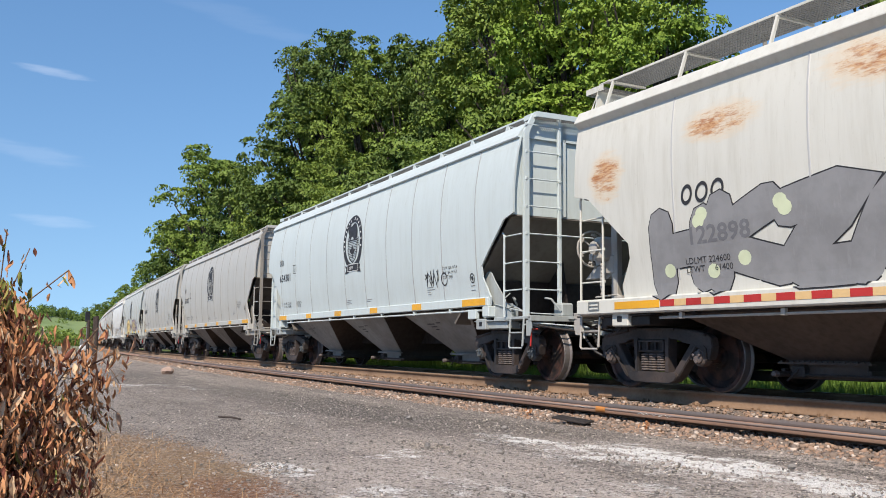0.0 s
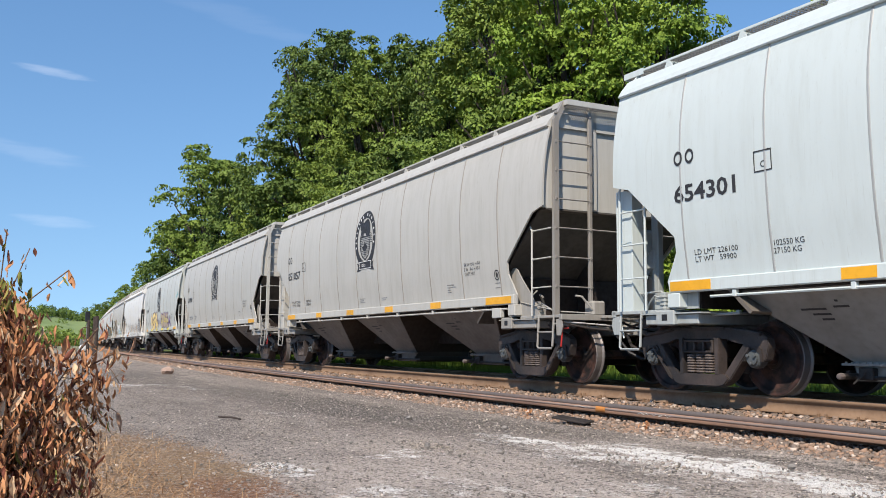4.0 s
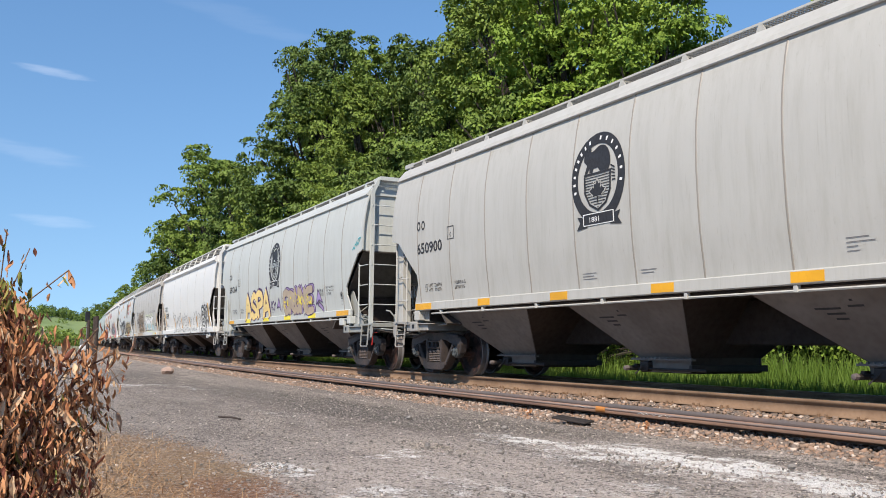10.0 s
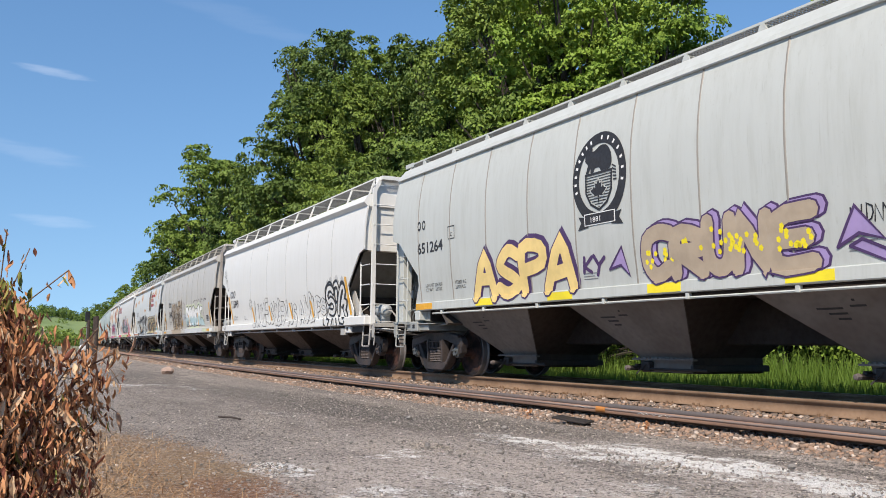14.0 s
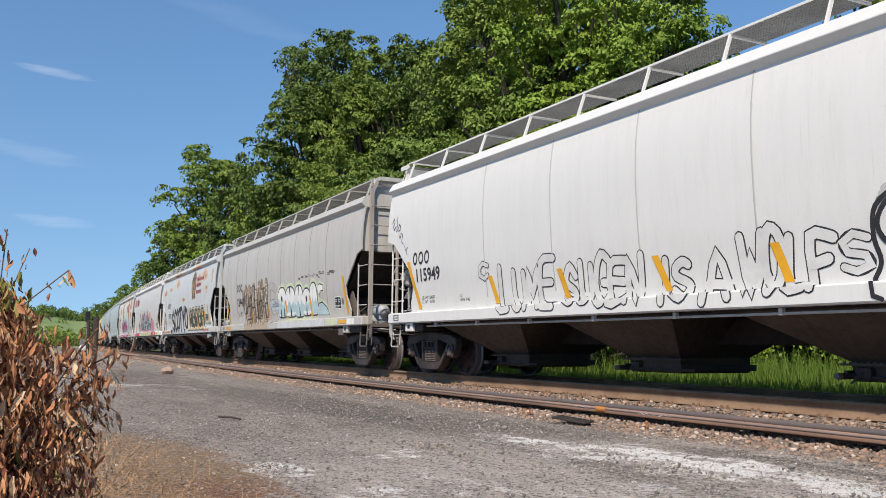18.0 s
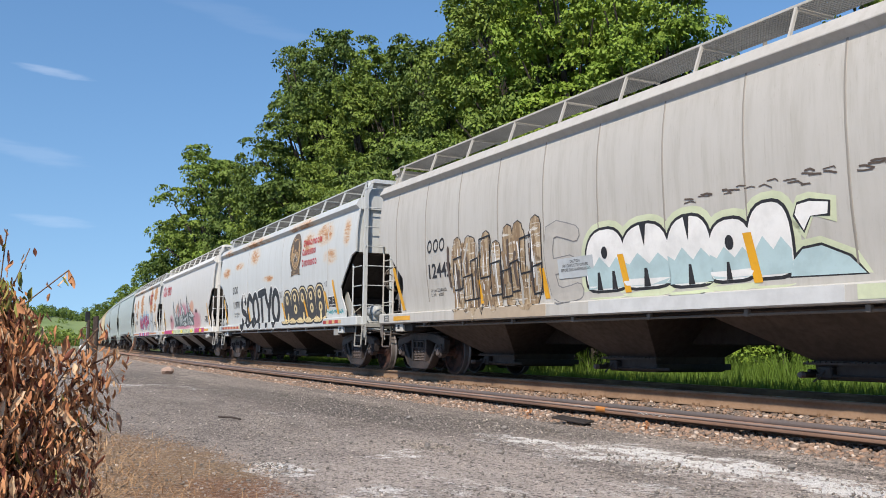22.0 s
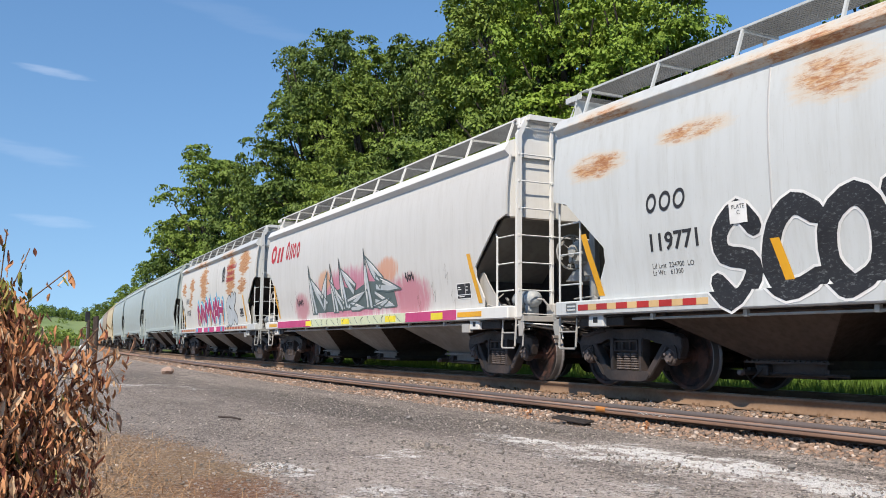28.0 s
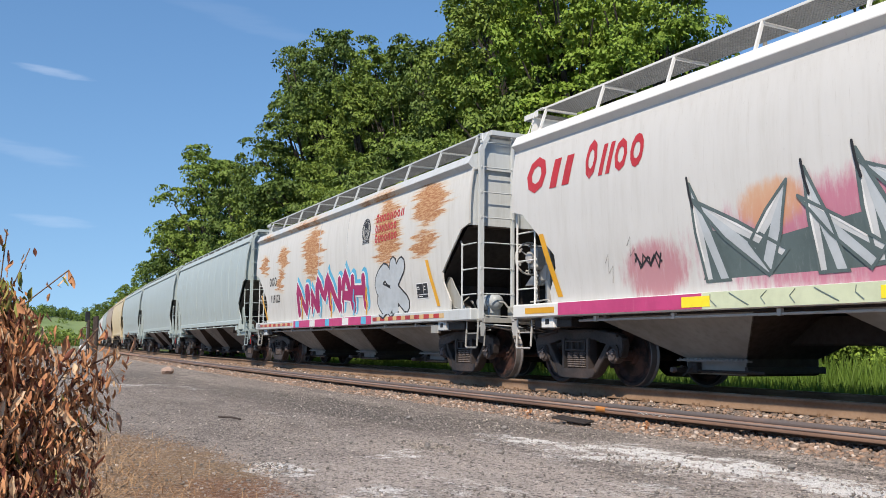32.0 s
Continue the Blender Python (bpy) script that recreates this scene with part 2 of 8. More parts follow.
TRUCK_IRON = plain("grimy_cast_iron", (0.022, 0.019, 0.018), 0.65, 0.0, 0.45, 9, (0.040, 0.031, 0.027))
FRAME_IRON = plain("dusty_frame_iron", (0.026, 0.023, 0.023), 0.62, 0.0, 0.45, 7, (0.070, 0.053, 0.047))
DUSTY_IRON = plain("dusty_spring_iron", (0.13, 0.11, 0.105), 0.7, 0.0, 0.45, 9, (0.07, 0.05, 0.042))


def wheel_mat():
    """Rust-brown wheel plates with greasy black patches and a bright worn rim."""
    M = Mat("rusty_wheel_steel", 0.6, 0.2)
    co = M.co()
    q = M.sep(co)
    r = M.math("SQRT", M.math("ADD", M.math("POWER", q[0], 2), M.math("POWER", q[2], 2)))
    n1, n2 = M.noise(co, 4, 5), M.noise(co, 30, 4)
    c = M.mix(M.step(n1, 0.42, 0.66), (0.010, 0.008, 0.008), (0.080, 0.038, 0.029))
    c = M.mix(M.step(n2, 0.5, 0.8, 0.0, 0.5), c, (0.03, 0.02, 0.017))
    rim = M.step(r, 0.440, 0.447)
    c = M.mix(rim, c, (0.16, 0.145, 0.14))
    M.colour(c)
    M.put(M.b.inputs["Metallic"], M.step(rim, 0, 1, 0.05, 0.35))
    M.rough(M.step(rim, 0, 1, 0.65, 0.5))
    return M.m


WHEEL_IRON = wheel_mat()
GALV = plain("galvanised_steel", (0.20, 0.205, 0.20), 0.55, 0.3, 0.25, 6)
BLACK = plain("black_paint", (0.016, 0.016, 0.018), 0.55, 0, 0.3, 6, bump=0)
YELLOW = plain("yellow_reflector", (0.72, 0.36, 0.02), 0.4, 0, 0.2, 4, bump=0)
LEMON = plain("lemon_reflector", (0.85, 0.70, 0.03), 0.4, 0, 0.2, 4, bump=0)
RED = plain("red_reflector", (0.42, 0.03, 0.025), 0.4, 0, 0.3, 4, bump=0)
WHITE = plain("white_paint", (0.74, 0.74, 0.72), 0.5, 0, 0.15, 4, bump=0)
# grimy steel taken near black to paint in the shade under the body
UNDER = plain("shade_dark_grimy_steel", (0.030, 0.021, 0.017), 0.75, 0.0, 0.35, 3, (0.016, 0.012, 0.011))
SLOPE_PALE = plain("pale_brown_grey_slope", (0.16, 0.145, 0.125), 0.75, 0.0, 0.35, 3, (0.11, 0.095, 0.08))
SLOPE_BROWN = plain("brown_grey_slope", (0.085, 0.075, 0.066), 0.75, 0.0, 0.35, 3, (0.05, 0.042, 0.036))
PALE_ENDS = []
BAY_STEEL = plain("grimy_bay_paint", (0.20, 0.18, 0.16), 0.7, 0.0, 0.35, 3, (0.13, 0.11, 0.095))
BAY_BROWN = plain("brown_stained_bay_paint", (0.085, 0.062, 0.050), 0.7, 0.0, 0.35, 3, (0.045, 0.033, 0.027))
# cross plates: dirt brown, with the shade between hoppers put into the colour
BAY_SLOPE = plain("shade_dark_dirt_slope", (0.050, 0.034, 0.026), 0.75, 0.0, 0.35, 3, (0.028, 0.020, 0.016))
RESERVOIR = plain("reservoir_paint", (0.42, 0.45, 0.46), 0.5, 0, 0.35, 6)
BLUE_CAP = plain("blue_grey_bearing_cap", (0.085, 0.095, 0.10), 0.6, 0.0, 0.4, 9)
BAY_PALE = plain("dusty_pale_bay_paint", (0.28, 0.28, 0.265), 0.7, 0.0, 0.35, 3, (0.18, 0.17, 0.155))
INK = plain("stencil_ink", (0.03, 0.03, 0.033), 0.6, 0, 0.3, 5, bump=0)
BARK = plain("grey_bark", (0.055, 0.047, 0.04), 0.95, 0, 0.5, 6, bump=0.6)
POST_WOOD = plain("dark_weathered_post", (0.055, 0.04, 0.034), 0.9, 0, 0.4, 6)


def ground_mat():
    """Dark oily gravel with lime dust, straw near the shrub, grass past the track."""
    M = Mat("lot_gravel", 0.95, 0, 0.2)
    co = M.co(kind="World")
    s = M.sep(co)
    big, mid, fine, grit = M.noise(co, 0.35, 5), M.noise(M.co((0.6, 1.7, 1), "World"), 1.7, 8, 0.75), M.noise(co, 26, 6, 0.8), M.noise(co, 62, 4, 0.8)
    patch = M.noise(M.co((0.28, 1.15, 1), "World", (3, 9, 0)), 1.6, 6, 0.7)
    c = M.mix(M.step(mid, 0.34, 0.66), (0.125, 0.109, 0.097), (0.30, 0.258, 0.224))
    c = M.mix(M.step(patch, 0.50, 0.62, 0.0, 0.8), c, (0.36, 0.312, 0.27))
    c = M.mix(M.step(patch, 0.32, 0.47, 0.7, 0.0), c, (0.080, 0.074, 0.071))
    c = M.mix(M.step(big, 0.45, 0.65, 0.0, 0.5), c, (0.29, 0.25, 0.218))
    c = M.mix(M.step(fine, 0.48, 0.75, 0.0, 0.6), c, (0.34, 0.31, 0.285))
    c = M.mix(M.step(M.noise(co, 17, 6, 0.8), 0.60, 0.72, 0.0, 0.8), c, (0.055, 0.052, 0.05))
    c = M.mix(M.step(grit, 0.28, 0.42, 0.8, 0.0), c, (0.02, 0.02, 0.02))
    near = spot(M, s[0], s[1], -3.3, 4.2, 7.2, 4.6)
    c = M.mix(M.math("MULTIPLY", near, M.step(mid, 0.30, 0.6, 0.45, 0.95)), c, M.mix(M.step(fine, 0.35, 0.7), (0.45, 0.39, 0.35), (0.74, 0.645, 0.58)))
    # a dark oil-soaked strip along the ballast
    swing = M.math("ADD", s[1], M.math("MULTIPLY", M.math("SUBTRACT", mid, 0.5), 1.6))
    for x, y, rx, ry, f in ((-15.0, 5.2, 9.0, 1.25, 0.9), (-28.0, 4.4, 12.0, 1.8, 0.7), (-5.6, 6.3, 2.2, 0.28, 0.8), (-9.3, 6.0, 2.4, 0.5, 0.7), (-6.4, 4.75, 2.8, 0.22, 0.6), (-5.0, 4.5, 2.0, 0.25, 0.5)):
        c = M.mix(M.math("MULTIPLY", spot(M, s[0], swing, x, y, rx, ry), f), c, M.mix(M.step(fine, 0.4, 0.75), (0.060, 0.054, 0.050), (0.165, 0.147, 0.132)))
    # lime dust
    warp = M.noise(M.co((0.8, 0.8, 0.8), "World", (5, 3, 0)), 2.6, 6, 0.7)
    wx = M.math("ADD", s[0], M.math("MULTIPLY", M.math("SUBTRACT", warp, 0.5), 1.7))
    wy = M.math("ADD", s[1], M.math("MULTIPLY", M.math("SUBTRACT", M.noise(co, 2.3, 6, 0.7), 0.5), 0.9))
    dust = None
    for x, y, rx, ry, f in DUST:
        q = M.math("MULTIPLY", spot(M, wx, wy, x, y, rx * 1.5, ry * 1.7), f)
        dust = q if dust is None else M.math("MAXIMUM", dust, q)
    dust = M.math("MULTIPLY", dust, M.step(M.noise(M.co((1, 1.3, 1), "World", (2, 7, 0)), 2.1, 6, 0.7), 0.34, 0.60, 0.35, 1.15))
    ragged = M.noise(M.co((0.7, 2.0, 1), "World"), 3.2, 8, 0.78)
    speck = M.math("ADD", M.math("MULTIPLY", M.math("SUBTRACT", grit, 0.5), 1.2), M.math("MULTIPLY", M.math("SUBTRACT", fine, 0.5), 1.2))
    dm = M.step(M.math("ADD", M.math("ADD", M.math("MULTIPLY", dust, 0.70), M.math("MULTIPLY", M.math("SUBTRACT", ragged, 0.2), 1.7)), speck), 0.86, 1.22)
    c = M.mix(M.math("MULTIPLY", dm, M.step(fine, 0.25, 0.55, 0.6, 1.0)), c, (0.88, 0.86, 0.83))
    # straw, rust-red where needles lie
    st = spot(M, wx, wy, -7.4, 0.55, 4.9, 1.95)
    sm = M.step(M.math("ADD", M.math("ADD", M.math("MULTIPLY", st, 1.05), M.math("MULTIPLY", ragged, 0.9)), speck), 0.66, 1.0)
    straw = M.mix(M.step(fine, 0.3, 0.7), (0.17, 0.105, 0.058), (0.40, 0.28, 0.17))
    needles = M.math("MAXIMUM", M.math("MULTIPLY", spot(M, wx, wy, -5.75, 1.8, 1.2, 0.6), 0.9), M.step(mid, 0.48, 0.66, 0.0, 0.55))
    c = M.mix(sm, c, M.mix(needles, straw, M.mix(M.step(fine, 0.35, 0.65), (0.14, 0.055, 0.025), (0.33, 0.15, 0.07))))
    # grass beyond the track
    line = M.math("ADD", M.math("MULTIPLY", M.math("POWER", s[0], 2), 0.0006), 11.6)
    gm = M.step(M.math("SUBTRACT", s[1], line), 0.0, 0.7)
    c = M.mix(gm, c, M.mix(mid, (0.045, 0.085, 0.018), (0.085, 0.13, 0.03)))
    far = M.step(s[0], -150.0, -95.0, 1.0, 0.0)
    c = M.mix(far, c, M.mix(mid, (0.10, 0.13, 0.05), (0.17, 0.18, 0.08)))
    # single bits of gravel
    big_bits, small_bits = M.cells(co, 42), M.cells(co, 95)
    keep = M.math("MULTIPLY", M.math("SUBTRACT", 1.0, gm), M.math("MULTIPLY", M.step(sm, 0.0, 1.0, 1.0, 0.5), M.step(dm, 0.0, 1.0, 1.0, 0.2)))
    c = M.mix(M.math("MULTIPLY", keep, M.step(small_bits, 0.45, 0.95, 0.0, 0.45)), c, (0.54, 0.475, 0.42))
    c = M.mix(M.math("MULTIPLY", keep, M.step(small_bits, 0.05, 0.40, 0.5, 0.0)), c, (0.055, 0.05, 0.046))
    c = M.mix(M.math("MULTIPLY", keep, M.step(big_bits, 0.86, 0.91, 0.0, 0.75)), c, (0.52, 0.45, 0.40))
    c = M.mix(M.math("MULTIPLY", keep, M.step(big_bits, 0.10, 0.16, 0.7, 0.0)), c, (0.04, 0.037, 0.035))
    M.colour(c)
    h = M.math("ADD", M.math("MULTIPLY", mid, 0.9), M.math("ADD", M.math("MULTIPLY", fine, 0.7), M.math("ADD", M.math("MULTIPLY", grit, 0.35), M.math("MULTIPLY", M.math("ADD", small_bits, big_bits), 0.25))))
    M.bump(h, 0.9, 0.04)
    return M.m


# places of the lime dust: x, y, half length, half width, share
DUST = [(-7.0, 2.2, 0.40, 0.34, 1.25), (-7.3, 3.55, 0.25, 0.38, 0.85), (-5.45, 2.45, 0.4, 0.5, 0.7), (-21.9, 3.3, 0.6, 1.0, 0.9), (-20.0, 4.6, 1.2, 0.25, 0.6), (-25.5, 3.4, 2.0, 0.3, 0.6), (-12.5, 4.1, 0.7, 0.28, 0.55),
        (-7.9, 5.25, 0.6, 0.18, 1.0), (-7.1, 5.45, 0.7, 0.22, 1.15), (-6.2, 5.46, 0.75, 0.40, 1.2), (-5.5, 5.62, 0.65, 0.42, 1.2), (-4.7, 5.55, 0.9, 0.35, 0.95), (-8.4, 5.2, 0.5, 0.15, 0.8), (-7.1, 5.9, 0.5, 0.2, 0.8), (-3.9, 5.5, 0.8, 0.3, 0.7), (-7.6, 4.9, 0.8, 0.12, 0.6), (-4.9, 3.7, 0.9, 0.3, 0.5), (-6.2, 5.05, 2.0, 0.55, 0.55), (-4.6, 4.7, 1.4, 0.8, 0.5), (-5.6, 3.1, 1.0, 0.5, 0.5)]
GROUND_Z = -0.38


def stone_mat(name, a, b, c3):
    M = Mat(name, 0.9, 0, 0.25)
    f = M.island()
    c = M.mix(M.step(f, 0.15, 0.55), a, b)
    c = M.mix(M.step(f, 0.86, 0.96), c, c3)
    n = M.noise(M.co(kind="World"), 45, 4)
    c = M.mix(M.step(n, 0.5, 0.8, 0.0, 0.5), c, tuple(v * 0.5 for v in a))
    M.colour(c).bump(n, 0.4, 0.01)
    return M.m


BALLAST = stone_mat("ballast_stone", (0.31, 0.205, 0.145), (0.175, 0.138, 0.115), (0.50, 0.41, 0.345))
GRIT = stone_mat("lot_stones", (0.16, 0.145, 0.13), (0.36, 0.315, 0.275), (0.62, 0.55, 0.49))
GREY_STONE = plain("grey_lot_stone", (0.25, 0.23, 0.21), 0.9, 0, 0.4, 30)
PINK_STONE = plain("pink_boulder", (0.42, 0.30, 0.24), 0.9, 0, 0.3, 12)
BALLAST_BED = plain("ballast_bed", (0.20, 0.15, 0.11), 0.95, 0, 0.5, 40, bump=0.8)


# ---------------------------------------------------------------- ground and track
def ribbon(stations, profile):
    """A sheet along the track: profile of (offset, z) at every station."""
    v, q = [], []
    n = len(profile)
    for s in stations:
        v += [beside(s, o, z)[:] for o, z in profile]
    for i in range(len(stations) - 1):
        for k in range(n - 1):
            a = i * n + k
            q.append((a, a + n, a + n + 1, a + 1))
    return v, q


def stones(name, places, sizes, mat, seed, flat=0.75):
    """Many broken stones in one mesh: jittered six-sided lumps."""
    rng = np.random.default_rng(seed)
    N = len(places)
    cube = np.array([[x, y, z] for x in (-1, 1) for y in (-1, 1) for z in (-1, 1)], float) * 0.5
    v = cube[None] * (1 + rng.uniform(-0.45, 0.35, (N, 8, 3)))
    v[..., 2] *= flat
    a, b = rng.uniform(0, math.tau, N), rng.normal(0, 0.5, N)
    ca, sa, cb, sb = np.cos(a), np.sin(a), np.cos(b), np.sin(b)
    x, y, z = v[..., 0], v[..., 1], v[..., 2]
    y, z = y * cb[:, None] - z * sb[:, None], y * sb[:, None] + z * cb[:, None]
    x, y = x * ca[:, None] - y * sa[:, None], x * sa[:, None] + y * ca[:, None]
    v = np.stack([x, y, z], -1) * np.asarray(sizes)[:, None, None] + np.asarray(places)[:, None, :]
    f = np.array([(0, 1, 3, 2), (4, 6, 7, 5), (0, 4, 5, 1), (2, 3, 7, 6), (0, 2, 6, 4), (1, 5, 7, 3)])
    q = (np.arange(N)[:, None, None] * 8 + f[None]).reshape(-1, 4)
    return hang(name, quads_mesh(name, v.reshape(-1, 3), q), mat)


def build_ground():
    xs = sorted({*range(-60, 31, 3), -4000, -1500, -600, -300, -180, -120, -90, -75, 45, 80, 200, 800, 3000})
    ys = sorted({*range(-9, 31, 3), -3000, -900, -250, -80, -30, -15, 40, 60, 110, 250, 900, 3000})
    v, q = [], []
    for x in xs:
        for y in ys:
            up = 0.0
            if -60 < x < 30 and -9 < y < 8:
                up = 0.025 * noise.noise((x * 0.3, y * 0.3, 0)) - 0.02
            v.append((x, y, GROUND_Z + up))
    n = len(ys)
    for i in range(len(xs) - 1):
        for j in range(n - 1):
            q.append((i * n + j, (i + 1) * n + j, (i + 1) * n + j + 1, i * n + j + 1))
    g = hang("ground", quads_mesh("ground", v, q), ground_mat())
    tagged(g, "dark oily gravel lot with pale lime dust and grass beyond", "ground", kind="structure")
    st = [*range(-290, -60, 12), *range(-60, 40, 5)]
    v, q = ribbon(st, [(9.0, GROUND_Z - 0.1), (10.5, GROUND_Z + 0.5), (13.0, 1.6), (17.0, 3.2), (26.0, 4.6), (40.0, 3.0), (60.0, GROUND_Z - 0.2)])
    tagged(hang("bank", quads_mesh("bank", v, q), plain("bank_earth", (0.10, 0.12, 0.05), 0.95, 0, 0.4, 4, (0.07, 0.09, 0.03), 0.5)), "green overgrown bank rising behind the track", "bank", kind="structure")
    st = [*range(-300, -60, 12), *range(-60, 25, 3)]
    v, q = ribbon(st, [(-2.35, -0.42), (-1.75, -0.33), (-1.35, -0.215), (1.4, -0.215), (2.6, -0.45)])
    tagged(hang("ballast_bed", quads_mesh("ballast_bed", v, q), BALLAST_BED), "tan crushed stone bed under the railway track", "ballast", kind="structure")


RAIL = [(-0.076, -0.186), (0.076, -0.186), (0.076, -0.172), (0.012, -0.155), (0.009, -0.05), (0.036, -0.038), (0.037, -0.006), (0.03, 0.0),
        (-0.03, 0.0), (-0.037, -0.006), (-0.036, -0.038), (-0.009, -0.05), (-0.012, -0.155), (-0.076, -0.172)]


def rail_mesh(name, off, stations, prof, z=0.0):
    v, q = [], []
    n = len(prof)
    for s in stations:
        o = off(s) if callable(off) else off
        v += [beside(s, o + a, z + b)[:] for a, b in prof]
    for i in range(len(stations) - 1):
        for k in range(n):
            a, b = i * n + k, i * n + (k + 1) % n
            q.append((a, b, b + n, a + n))
    return quads_mesh(name, v, q)


def build_track():
    st = [*range(-300, -60, 10), *range(-60, 26, 2)]
    track = new("railway_track")
    tagged(track, "single railway track with brown rusty rails on wooden sleepers", "railway track", kind="structure")
    for off in (-0.755, 0.755):
        r = hang("rail", rail_mesh("rail", off, st, RAIL), RUSTY_RAIL, track, "brown rusty steel rail")
        top = [(-0.031, 0.0005), (0.031, 0.0005), (0.03, 0.0025), (-0.03, 0.0025)]
        hang("running_surface", rail_mesh("running_surface", off, st, top), RAIL_HEAD, r, "worn bright rail top")
    tie = data("sleeper", lambda bm: box(bm, -0.115, 0.115, -1.3, 1.3, -0.36, -0.196, 0.012))
    plate = data("tie_plate", lambda bm: box(bm, -0.09, 0.09, -0.18, 0.18, -0.196, -0.184, 0.003))

    def spike_bm(bm):
        for dx in (-0.05, 0.05):
            for dy in (-0.095, 0.095):
                box(bm, dx - 0.012, dx + 0.012, dy - 0.016, dy + 0.016, -0.19, -0.145, 0.004)
        return bm
    spike = data("spikes", spike_bm)
    rng = random.Random(5)
    s = -62.0
    while s < 4:
        x, y, h = centre(s)
        m = pose(x, y, rng.uniform(-0.012, 0.004), 0, 0, math.degrees(h) + rng.uniform(-1.2, 1.2))
        t = hang("sleeper", tie, TIE_WOOD, track, "", m)
        if s > -36:
            for off in (-0.755, 0.755):
                hang("tie_plate", plate, RUSTY_RAIL, t, "", pose(0, off, 0.003))
                if off < 0:
                    hang("spike", spike, RUSTY_RAIL, t, "", pose(0, off, 0.003))
        s += 0.5
    # welded rail lying on its side along the shoulder
    side = [(-b - 0.19, a) for a, b in RAIL]
    lie = lambda s: -1.93 + max(0.0, -s - 15) * 0.006
    lr = hang("loose_rail", rail_mesh("loose_rail", lie, [*range(-160, -60, 8), *range(-60, 14, 2)], side, -0.235), LOOSE_RAIL)
    tagged(lr, "long brown rail lying on its side on the ballast shoulder", "rail")
    strip = lambda a, b, d: [a, b, (b[0] - d, b[1]), (a[0] - d, a[1])]
    hang("foot_face", rail_mesh("foot_face", lie, [*range(-60, 14, 2)], strip((-0.037, 0.012), (-0.0205, 0.0775), 0.004), -0.235), LOOSE_WEB, lr, "dark scaled inner face of the rail's foot")
    # grey strip paints the highlight on the upper half of the rail's head
    hang("worn_crown", rail_mesh("worn_crown", lie, [*range(-60, 14, 2)], strip((-0.1915, 0.004), (-0.1905, 0.030), 0.0015), -0.235), LOOSE_CROWN, lr, "greyish painted highlight along the rail's head")
    hang("paint_band", rail_mesh("paint_band", lie, [-9.50, -9.40, -9.30], [(-0.194, -0.031), (-0.194, 0.031), (-0.187, 0.040), (-0.15, 0.040), (-0.15, 0.0375), (-0.18, 0.037), (-0.189, 0.03), (-0.189, -0.031)], -0.235), ORANGE_RUST, lr, "orange rust band")
    crown = lambda s, z: beside(s, lie(s) - 0.1945, -0.235 + z)
    for chalk in ([(-9.98, 0.01), (-9.85, 0.022), (-9.72, 0.012), (-9.62, 0.024)], [(-8.66, -0.004), (-8.60, 0.018), (-8.54, -0.004), (-8.49, 0.018), (-8.46, -0.002)], [(-8.40, 0.016), (-8.36, -0.004), (-8.32, 0.016)],
                  [(-8.28, 0.0), (-8.25, 0.016), (-8.21, 0.006), (-8.25, -0.006), (-8.28, 0.0)], [(-8.16, 0.018), (-8.12, -0.006), (-8.07, 0.016)]):
        part("chalk_mark", tube(bmesh.new(), [crown(*q) for q in chalk], 0.0035, 4), CHALK, lr, "white chalk scrawl")
    return lr


def scatter_stones():
    rng = np.random.default_rng(3)
    P, S = [], []
    def band(n, s0, s1, o0, o1, z, lo, hi):
        for _ in range(n):
            s, o = rng.uniform(s0, s1), rng.uniform(o0, o1)
            zz = z(o) if callable(z) else z
            P.append(beside(s, o, zz + rng.uniform(-0.01, 0.02))[:])
            S.append(rng.uniform(lo, hi))
    bed = lambda o: -0.33 + (o + 1.75) * (0.115 / 0.4) if o > -1.75 else -0.33 - (-1.75 - o) * 0.10
    band(7000, -14, -1.5, -2.75, -1.75, bed, 0.02, 0.06)
    band(5600, -30, -14, -2.7, -1.75, bed, 0.03, 0.07)
    band(3600, -62, -30, -2.6, -1.6, bed, 0.05, 0.10)
    band(4000, -16, -1.5, -1.8, -0.88, lambda o: -0.215 if o > -1.35 else bed(o), 0.022, 0.06)
    band(3800, -36, -16, -1.8, -0.88, lambda o: -0.215 if o > -1.35 else bed(o), 0.035, 0.075)
    band(1800, -62, -36, -1.6, -0.88, -0.215, 0.05, 0.09)
    band(2600, -36, -2, -0.62, 0.6, -0.225, 0.04, 0.08)
    tagged(stones("ballast_stones", P, S, BALLAST, 11), "tan and pink crushed ballast stones beside the rail", "ballast", kind="stuff")
    P, S = [], []
    for _ in range(27000):
        s, o = -2.5 - 24 * rng.random() ** 1.6, rng.uniform(-8.6, -2.3)
        P.append(beside(s, o, GROUND_Z - 0.002)[:])
        S.append(0.005 + 0.015 * rng.random() ** 4)
    for cx, cy, n, sp in ((-7.6, 4.0, 500, 0.42), (-6.9, 2.2, 300, 0.35), (-5.3, 5.0, 500, 0.9), (-9.0, 5.8, 500, 1.5)):
        for _ in range(n):
            P.append((cx + rng.normal(0, sp), cy + rng.normal(0, sp * 0.3), GROUND_Z - 0.002))
            S.append(0.005 + 0.022 * rng.random() ** 5)
    tagged(stones("loose_gravel", P, S, GRIT, 12, 0.55), "grey loose gravel scattered over the lot", "gravel", kind="stuff")


